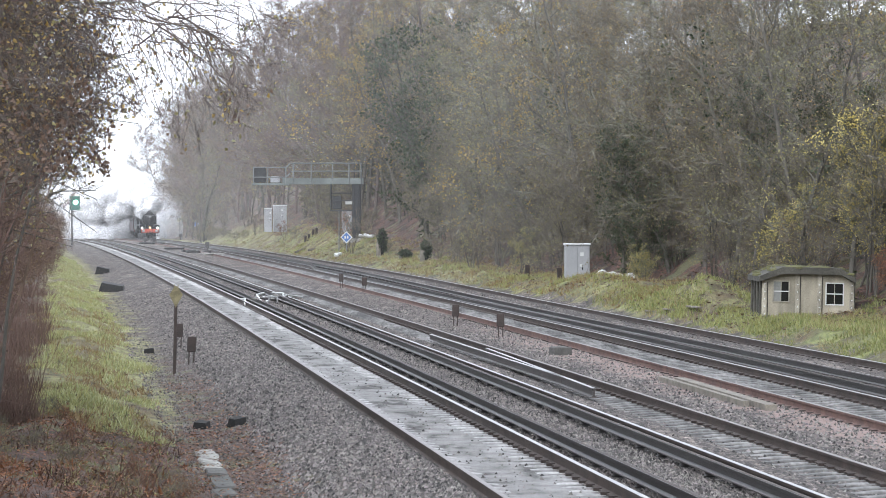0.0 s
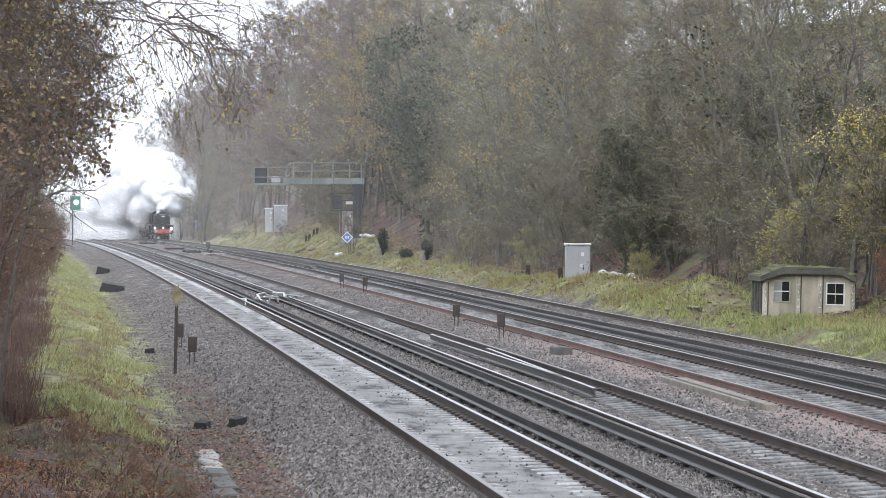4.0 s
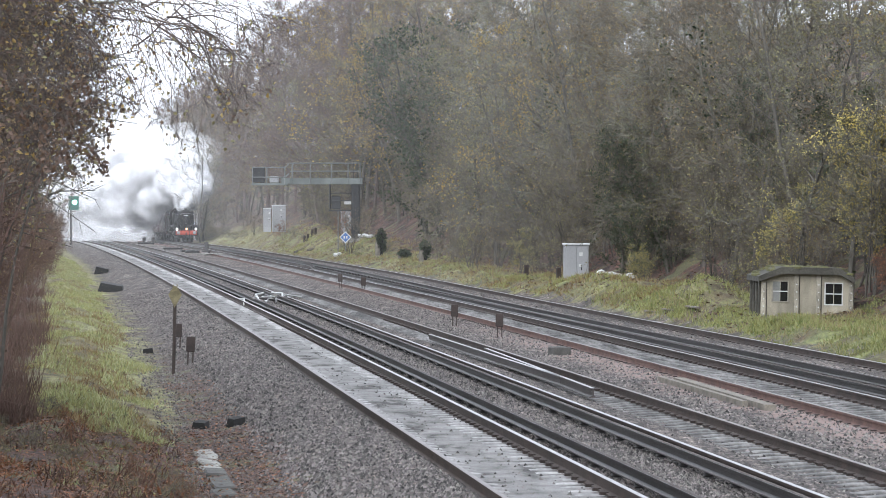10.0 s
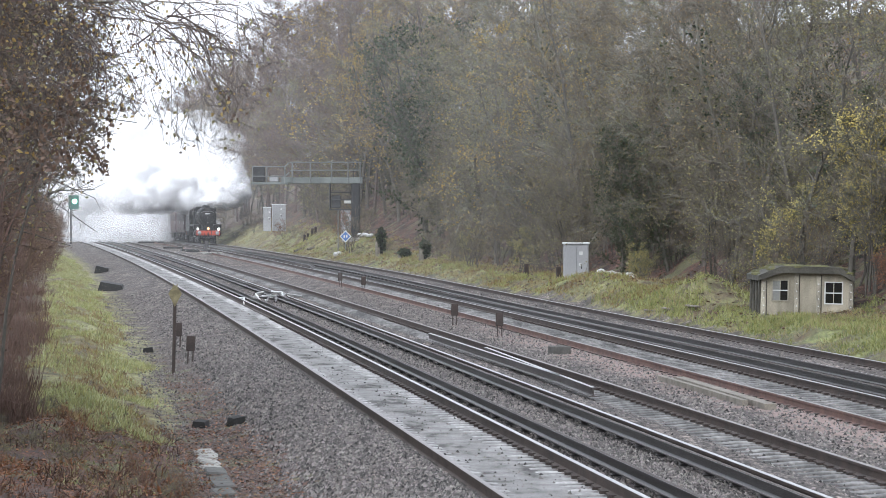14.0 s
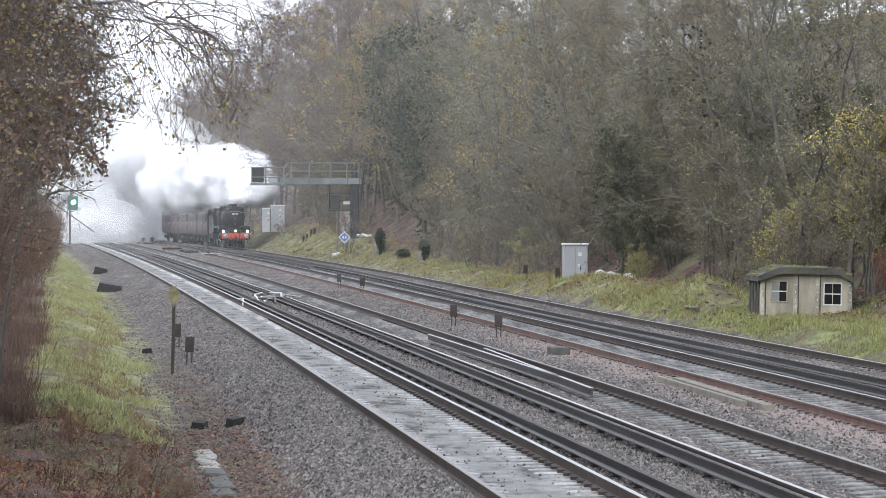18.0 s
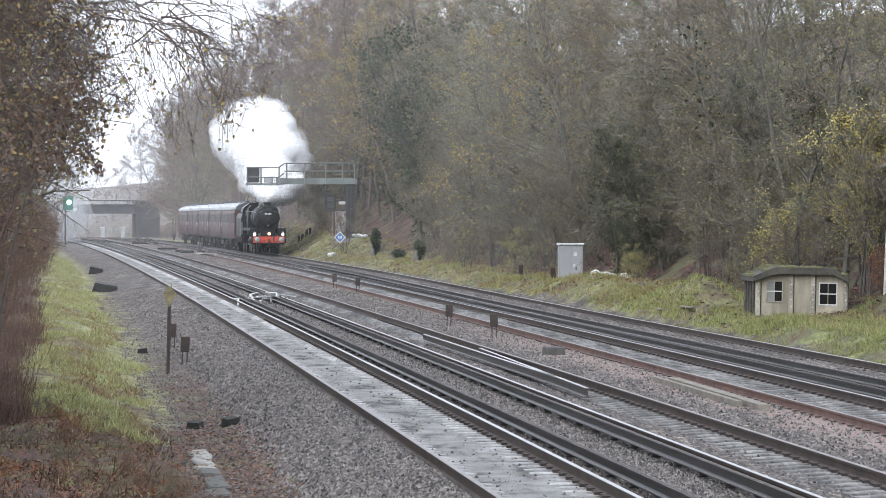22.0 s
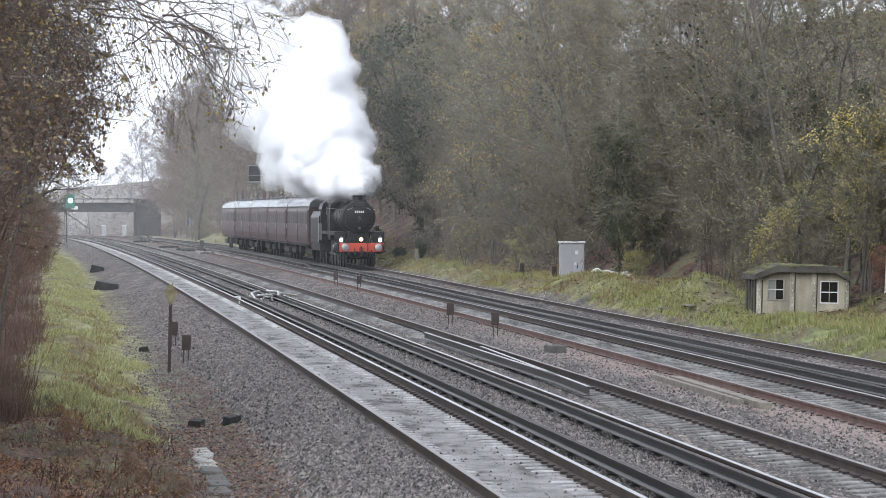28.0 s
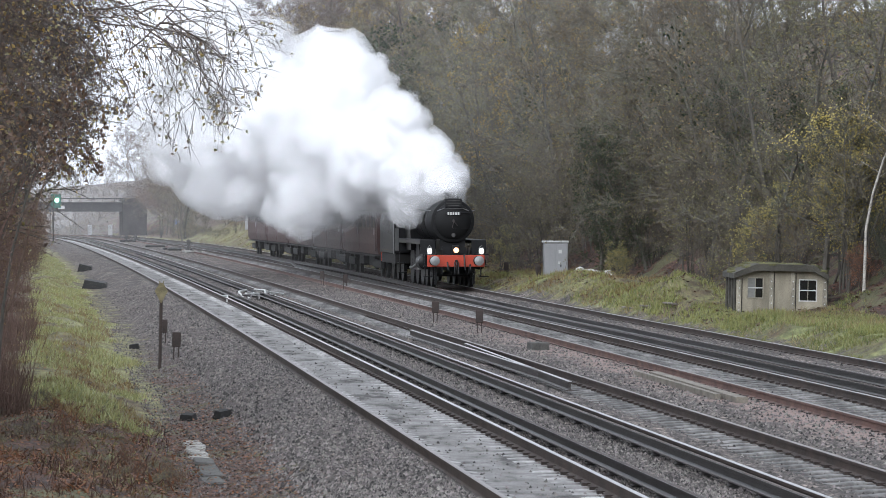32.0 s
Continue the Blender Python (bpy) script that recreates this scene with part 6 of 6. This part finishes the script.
        c, d = sorted((o * 0.86, o * 1.34))
        cyl = part("cylinder", Shape().lathe("y", [(1.35, 0.2), (1.4, 0.29), (2.6, 0.29), (2.65, 0.2)], 18, at=(o * 1.06, 0, 0.98)).lathe("y", [(1.3, 0.1), (1.35, 0.16), (2.75, 0.16), (2.8, 0.1)], 14, at=(o * 1.0, 0, 1.42)), BLACK, e, rounded=True)
        part("slide_bar", Shape().box(c + 0.15, d - 0.2, 2.7, 4.1, 1.02, 1.08), BRIGHT, e)
        part("coupling_rod", Shape().box(min(o * 0.9, o * 0.96), max(o * 0.9, o * 0.96), 5.0, 9.3, 0.62, 0.74, None, 0.02), BRIGHT, e, "bright steel side rod")
        part("connecting_rod", Shape().tube([(o * 1.03, 3.6, 1.0), (o * 1.03, 7.1, 0.70)], 0.06, 6), BRIGHT, e)
        for y in (0.35, 11.2):
            st = Shape().box(c + 0.1, d, y, y + 0.3, 0.42, 0.46).box(c + 0.1, d, y, y + 0.3, 0.82, 0.86).box(c + 0.16, c + 0.2, y + 0.1, y + 0.2, 0.42, 1.3)
            part("footstep", st, BLACK, e)
        buf = part("buffer", Shape().lathe("y", [(0.0, 0.19), (-0.04, 0.19), (-0.05, 0.12), (-0.28, 0.11), (-0.3, 0.075), (-0.46, 0.075)], 18, at=(o * 0.87, 0, 1.06)), BLACK, e, rounded=True)
        part("buffer_head", Shape().lathe("y", [(-0.44, 0.1), (-0.46, 0.19), (-0.485, 0.19), (-0.50, 0.16), (-0.505, 0.0)], 24, at=(o * 0.87, 0, 1.06)), BUFSTEEL, buf, "grey steel buffer head", True)
        lamp = part("headlamp", Shape().box(o * 1.02 - 0.09, o * 1.02 + 0.09, 0.1, 0.3, 1.30, 1.56, None, 0.02).tube([(o * 1.02 - 0.07, 0.2, 1.56), (o * 1.02, 0.2, 1.66), (o * 1.02 + 0.07, 0.2, 1.56)], 0.01, 5), WHITE, e, "lit white headlamp")
        part("lamp_lens", Shape().lathe("y", [(0.06, 0.0), (0.065, 0.06), (0.09, 0.085), (0.1, 0.085)], 16, at=(o * 1.02, 0, 1.43)), LAMP_W, lamp, "glowing white lens", True)
    part("buffer_beam", Shape().box(-1.13, 1.13, 0.0, 0.05, 0.82, 1.28, None, 0.01), RED, e, "red painted buffer beam")
    lamp = part("headlamp", Shape().box(-0.14, 0.14, 0.1, 0.34, 1.30, 1.66, None, 0.03), BLACK, e, "lit warm centre headlamp")
    part("lamp_lens", Shape().lathe("y", [(0.04, 0.0), (0.05, 0.08), (0.08, 0.105), (0.1, 0.105)], 20, at=(0.02, 0, 1.47)), LAMP_O, lamp, "glowing warm lens", True)
    part("draw_hook", Shape().box(-0.05, 0.05, -0.3, 0.0, 1.0, 1.1, None, 0.02).tube([(0, -0.25, 1.04), (0, -0.3, 0.9), (0, -0.28, 0.62)], 0.03, 6), BLACK, e)
    part("coupling_link", Shape().tube([(-0.07, -0.22, 1.0), (-0.07, -0.26, 0.55), (0.07, -0.26, 0.55), (0.07, -0.22, 1.0)], 0.028, 6), BLACK, e)
    for x, top in ((0.32, 1.3), (-0.34, 1.0), (0.55, 0.9)):
        part("brake_hose", Shape().tube([(x, -0.05, top), (x, -0.14, top - 0.1), (x + 0.03, -0.16, 0.7), (x + 0.12, -0.12, 0.5), (x + 0.2, -0.06, 0.62)], 0.035, 7), BLACK, e, rounded=True)
    part("smokebox_saddle", Shape().box(-0.5, 0.5, 1.3, 2.9, 1.2, 1.9), BLACK, e)
    part("frame_plates", Shape().box(-0.55, -0.5, 0.1, 12.0, 0.55, 1.5).box(0.5, 0.55, 0.1, 12.0, 0.55, 1.5).box(-0.5, 0.5, 0.6, 0.65, 1.0, 1.6), BLACK, e)
    part("front_platform", Shape().box(-0.70, 0.70, 0.06, 1.2, 1.25, 1.29), BLACK, e)
    part("guard_iron", Shape().box(-0.8, -0.7, 0.5, 0.56, 0.12, 0.8).box(0.7, 0.8, 0.5, 0.56, 0.12, 0.8), BLACK, e)
    # cab
    prof = [(-1.32, 1.35), (-1.32, 3.05), (-1.22, 3.35), (-0.8, 3.66), (0, 3.78), (0.8, 3.66), (1.22, 3.35), (1.32, 3.05), (1.32, 1.35)]
    cab = part("cab", Shape().loft([[(x, y, z) for x, z in prof] for y in (10.1, 10.16)]).box(-1.32, -1.28, 10.1, 12.0, 1.35, 2.3).box(1.28, 1.32, 10.1, 12.0, 1.35, 2.3), BLACK, e)
    roof = [p for p in prof[1:8]]
    part("cab_roof", Shape().loft([[(x * 1.02, y, z + 0.03) for x, z in roof] + [(x, y, z - 0.03) for x, z in roof[::-1]] for y in (10.0, 12.4)]), BLACK, cab, rounded=True)
    for o in (-1, 1):
        part("cab_window", Shape().box(min(o * 1.1, o * 0.85), max(o * 1.1, o * 0.85), 10.07, 10.095, 2.75, 3.2, None, 0.01), PALEPANE, cab)
        part("cab_pillar", Shape().box(min(o * 1.28, o * 1.32), max(o * 1.28, o * 1.32), 11.2, 11.4, 2.3, 3.1), BLACK, cab)
        part("cab_handrail", Shape().tube([(o * 1.36, 12.0, 1.2), (o * 1.36, 12.0, 2.6)], 0.018, 6), BRIGHT, cab)
    # wheels
    for y in (1.5, 3.4):
        part("bogie_wheelset", wheelset(0.50, 10), BLACK, e, rounded=True, at=pose(0, y, 0.50))
    for y in (5.0, 7.15, 9.3):
        part("driving_wheelset", wheelset(0.91, 14), BLACK, e, rounded=True, at=pose(0, y, 0.91))
    return e


def build_tender():
    e = thing("locomotive_tender", "black coal tender coupled behind the locomotive", "tender")
    prof = [(-1.3, 1.2), (-1.3, 2.6), (-1.15, 2.95), (1.15, 2.95), (1.3, 2.6), (1.3, 1.2)]
    part("tank", Shape().loft([[(x, y, z) for x, z in prof] for y in (0, 6.6)]), BLACK, e)
    s = Shape()
    r = random.Random(3)
    for _ in range(60):
        s.lathe("z", [(-0.2, 0.0), (-0.1, 0.2), (0.12, 0.16), (0.2, 0.0)], 6, pose(r.uniform(-0.85, 0.85), r.uniform(0.5, 4.6), 2.95 + r.uniform(0, 0.25), r.uniform(0, 180), r.uniform(0, 180)))
    part("coal", s, COAL, e)
    part("frame", Shape().box(-1.22, 1.22, 0.1, 6.5, 0.75, 1.18, None, 0.02), UNDER, e)
    part("side_line", Shape().box(-1.312, -1.302, 0.3, 6.3, 2.5, 2.53).box(-1.312, -1.302, 0.3, 6.3, 1.3, 1.33), CREAM, e, "thin pale lining")
    part("rear_beam", Shape().box(-1.24, 1.24, 6.6, 6.66, 0.8, 1.25), RED, e)
    for y in (1.0, 3.2, 5.4):
        part("tender_wheelset", wheelset(0.65, 12), BLACK, e, rounded=True, at=pose(0, y, 0.65))
    return e


def build_coach():
    e = thing("railway_coach", "dark maroon passenger coach with a wet grey roof", "railway coach", group="coaches of the steam train")
    Lc = 19.4
    side = [(-1.30, 1.05), (-1.38, 1.5), (-1.38, 2.98), (-1.30, 3.2)]
    prof = side + [(1.30, 3.2), (1.38, 2.98), (1.38, 1.5), (1.30, 1.05)]
    part("body", Shape().loft([[(x, y, z) for x, z in prof] for y in (0, Lc)]), MAROON, e)
    arc = [(1.34 * math.cos(a), 3.2 + 0.62 * math.sin(a) ** 0.8) for a in [math.pi * k / 12 for k in range(13)]]
    part("roof", Shape().loft([[(x, y, z) for x, z in arc] for y in (-0.05, Lc + 0.05)]), ROOF, e, "wet grey curved roof", True)
    part("gutter", Shape().box(-1.36, -1.31, 0, Lc, 3.2, 3.25).box(1.31, 1.36, 0, Lc, 3.2, 3.25), BLACK, e)
    for k in range(6):
        part("roof_ventilator", Shape().lathe("z", [(3.78, 0.13), (3.9, 0.13), (3.94, 0.08)], 10, at=(0.35 if k % 2 else -0.35, 2 + k * 3.1, 0)), ROOF, e)
    for o in (-1, 1):
        for k in range(8):
            y = 1.55 + k * 2.1
            w = part("window", Shape().box(min(o * 1.374, o * 1.394), max(o * 1.374, o * 1.394), y, y + 1.35, 2.15, 2.95, pose(0, 0, 0), 0.006), CREAM, e, "window in a pale frame")
            part("pane", Shape().box(min(o * 1.385, o * 1.399), max(o * 1.385, o * 1.399), y + 0.09, y + 1.26, 2.23, 2.88), COACHPANE, w)
        for y in (0.45, 9.35, 18.2):
            d = part("door", Shape().box(min(o * 1.376, o * 1.398), max(o * 1.376, o * 1.398), y, y + 0.72, 1.2, 3.05), MAROON, e)
            part("door_pane", Shape().box(min(o * 1.39, o * 1.404), max(o * 1.39, o * 1.404), y + 0.12, y + 0.6, 2.2, 2.9), COACHPANE, d)
            part("door_handle", Shape().tube([(o * 1.42, y + 0.62, 1.9), (o * 1.42, y + 0.62, 2.2)], 0.02, 6), BRIGHT, d)
    for y0, y1 in ((-0.28, -0.01), (Lc + 0.01, Lc + 0.28)):
        part("gangway", Shape().box(-0.5, 0.5, y0, y1, 1.15, 3.25, None, 0.03), CREAM, e, "faded grey gangway bellows")
    part("underframe", Shape().box(-1.2, 1.2, 0.0, Lc, 0.92, 1.05).box(-0.9, 0.9, 6.5, 9.5, 0.45, 0.92, None, 0.03).box(-1.1, 1.1, 10.2, 12.4, 0.5, 0.92, None, 0.03), UNDER, e)
    part("footboard", Shape().box(-1.42, -1.2, 0.2, Lc - 0.2, 0.95, 0.99).box(1.2, 1.42, 0.2, Lc - 0.2, 0.95, 0.99), UNDER, e)
    for y in (2.6, Lc - 2.6):
        b = part("bogie", Shape().box(-1.12, -0.98, y - 1.9, y + 1.9, 0.4, 0.78, None, 0.05).box(0.98, 1.12, y - 1.9, y + 1.9, 0.4, 0.78, None, 0.05).box(-1.0, 1.0, y - 0.3, y + 0.3, 0.45, 0.9), UNDER, e)
        for d in (-1.3, 1.3):
            part("wheelset", wheelset(0.457, 0), UNDER, b, rounded=True, at=pose(0, y + d, 0.457))
    return e


ENGINE = build_engine()
TENDER = build_tender()
COACHES = [build_coach()]
COACHES += [copy_thing(COACHES[0], pose(0, 0, 0)) for _ in range(4)]


# ---- steam ----
def puff_mesh(seed, name, material, rough=0.36, shells=(1.0, 0.88, 0.72)):
    """A billow of steam: nested thin shells, so that it is faint at the rim and dense within."""
    off = Vector((seed * 7.3, seed * 3.1, seed * 5.7))
    bm = bmesh.new()
    bmesh.ops.create_icosphere(bm, subdivisions=3, radius=1.0)
    ball, faces = [v.co.normalized() for v in bm.verts], [tuple(v.index for v in f.verts) for f in bm.faces]
    bm.free()
    s = Shape()
    for n, q in enumerate(shells):
        shift = off + Vector((n * 0.13, n * 0.09, 0))
        s.add([d * q * (1 + rough * noise.noise(d * 1.4 + off) + rough * 0.75 * abs(noise.noise(d * 2.9 + shift)) + rough * 0.35 * abs(noise.noise(d * 6.5 + shift))) for d in ball], faces)
    me = s.mesh(name, material)
    me.shade_smooth()
    return me


DENSE = [puff_mesh(k, "steam_puff", STEAM) for k in range(5)]
BILLOW = [puff_mesh(k + 20, "steam_puff", LINGER, 0.42, (1.0, 0.86, 0.7)) for k in range(4)]
WISP = [puff_mesh(k + 9, "steam_wisp", THIN, 0.45, (1.0,)) for k in range(4)]
# seconds: trailing, sideways, upwards and spread halfway along the plume; the same at its end
PLUME = [
    (0, 6, -2.7, 1.8, 2.9, 14, -8.7, 1.8, 3.5),
    (2, 4, -1.0, 2.4, 3.3, 14, -8.1, 2.5, 4.1),
    (3.5, 5, -0.4, 2.7, 3.6, 14, -7.8, 2.2, 4.5),
    (6, 8, -1.2, 2.6, 3.8, 20, -8.3, 4.0, 6.3),
    (9, 8, -1.6, 3.0, 3.2, 22, -8.8, 3.8, 6.3),
    (11, 8, -1.3, 3.3, 3.3, 22, -8.8, 2.9, 5.7),
    (13, 6, 0.6, 1.7, 2.4, 22, -9.0, 2.1, 5.1),
    (14.5, 6, 0.8, 2.2, 2.6, 24, -8.5, 1.7, 4.6),
    (17, 6, 1.0, 1.9, 1.9, 26, -8.6, 2.4, 3.2),
    (20, 4, 0.3, 2.1, 2.0, 10, -3.0, 2.4, 2.3),
    (23, 4, 0.1, 3.1, 1.9, 10, -1.4, 6.8, 1.8),
    (25.5, 6, -1.1, 3.2, 2.5, 14, -2.9, 7.5, 2.4),
    (28, 10, -2.5, 2.7, 2.4, 26, -5.3, 8.1, 3.4),
    (30, 14, -3.1, 2.4, 2.7, 45, -8.7, 6.3, 5.3),
    (32, 18, -3.7, 1.5, 2.7, 60, -11.1, 5.1, 6.4),
]

def table_at(rows, t):
    for a, b in zip(rows, rows[1:]):
        if t <= b[0]:
            k = smooth(a[0], b[0], t)
            return [p + (q - p) * k for p, q in zip(a[1:], b[1:])]
    return rows[-1][1:]


def steam_pieces():
    r = random.Random(21)
    plume, bank = [], []
    for k in range(270):
        a = ((k + 0.5) / 270) ** 0.78
        knob = k % 6 in (2, 4)
        size = (0.5 + 1.4 * a ** 0.8 * r.uniform(0.7, 1.25)) * (0.62 if knob else 1.0)
        edge = k % 6 == 5
        ob = tagged(new("steam_wisp" if edge else "steam_puff", (WISP[k % 4] if edge else DENSE[k % 5])), "thin wisp of drifting engine steam" if edge else "dense white puff of engine steam", "steam", "steam plume of the engine")
        ob.scale = (size, size, size * 0.92)
        d = rand_dir(r) * (r.random() ** 0.4) * (1.2 if edge else 1.0)
        if knob:
            d = d.normalized() * r.uniform(0.9, 1.15)
        plume.append((ob, a, d, r.uniform(0, 360), r.uniform(-4, 4), r.random()))
    for k in range(120):
        size = r.uniform(3.0, 5.0)
        y = r.uniform(556, 660)
        ob = tagged(new("steam_puff", BILLOW[k % 4]), "steam lingering in the cutting behind the train", "steam", "lingering steam bank")
        ob.scale = (size, size, size * 0.9)
        bank.append((ob, y, r.uniform(0, 12.5), r.uniform(-1.0, 12.0), r.uniform(0, 360)))
    return plume, bank


PUFFS, BANK = steam_pieces()


def motions():
    times = [0.5 * k for k in range(65)]

    def along(back):
        rows = []
        for t in times:
            y = train_y(t) + back * 0.995
            rows.append((t, rail_pose(y)))
        return rows

    walk(ENGINE, along(0.0))
    walk(TENDER, along(12.7))
    for k, c in enumerate(COACHES):
        walk(c, along(20.0 + 20.0 * k))
    for ob in ENGINE.children:
        if ob.name.startswith(("driving_wheelset", "bogie_wheelset")):
            rad = 0.91 if ob.name.startswith("driving") else 0.50
            base = ob.matrix_basis.translation.copy()
            n = 480 if rad > 0.6 else 960
            rows = []
            for k in range(n + 1):
                t = 32.0 * k / n
                rows.append((t, pose(base.x, base.y, base.z, math.degrees((train_y(0) - train_y(t)) / rad) % 360)))
            walk(ob, rows)
    keys = sorted([p[0] for p in PLUME] + [7.5, 18.5, 21.5, 26.8, 31.0])
    for ob, a, d, turn, spin, v in PUFFS:
        rows = []
        for t in keys:
            b1, x1, z1, w1, b2, x2, z2, w2 = table_at(PLUME, t)

            def bend(mid, end):
                return 4 * a * (1 - a) * mid + a * (2 * a - 1) * end

            y0 = train_y(t) + 2.15
            rad = max(0.12, bend(w1, w2) - 0.5 * ob.scale.z + 0.9 * (1 - a) * smooth(0.02, 0.25, a))
            p = Vector((line_x(y0) + u_d(y0) + 0.75 + bend(x1, x2) + d.x * rad, y0 + bend(b1, b2) + d.y * rad, line_z(y0) + 3.9 + bend(z1, z2) + d.z * rad))
            p.z = max(p.z, 4.1 - (1.5 + 3.2 * smooth(0.2, 0.6, a)) * smooth(28.5, 31.5, t) - 3.2 * smooth(14, 10, t) + 0.6 * ob.scale.z)
            rows.append((t, pose(p.x, p.y, p.z, 0, 0, turn + spin * t)))
        walk(ob, rows)
    for ob, y, u, high, turn in BANK:
        rows = []
        for t in (0.0, 4.0, 8.0, 12.0, 15.0, 18.0, 21.0, 24.0, 28.0, 32.0):
            gone = max(0.0, t - 13.0)
            yy = y - 0.82 * (train_y(0) - train_y(min(t, 15.0)))
            z = high * (0.35 + 0.65 * smooth(0, 6, t))
            p = Vector((line_x(yy) + u + 0.12 * t - 0.19 * gone ** 2.05, yy, line_z(yy) + z + 0.05 * t + 0.05 * gone ** 1.6))
            rows.append((t, pose(p.x, p.y, p.z, 0, 0, turn + t)))
        walk(ob, rows)


track_pieces()
motions()
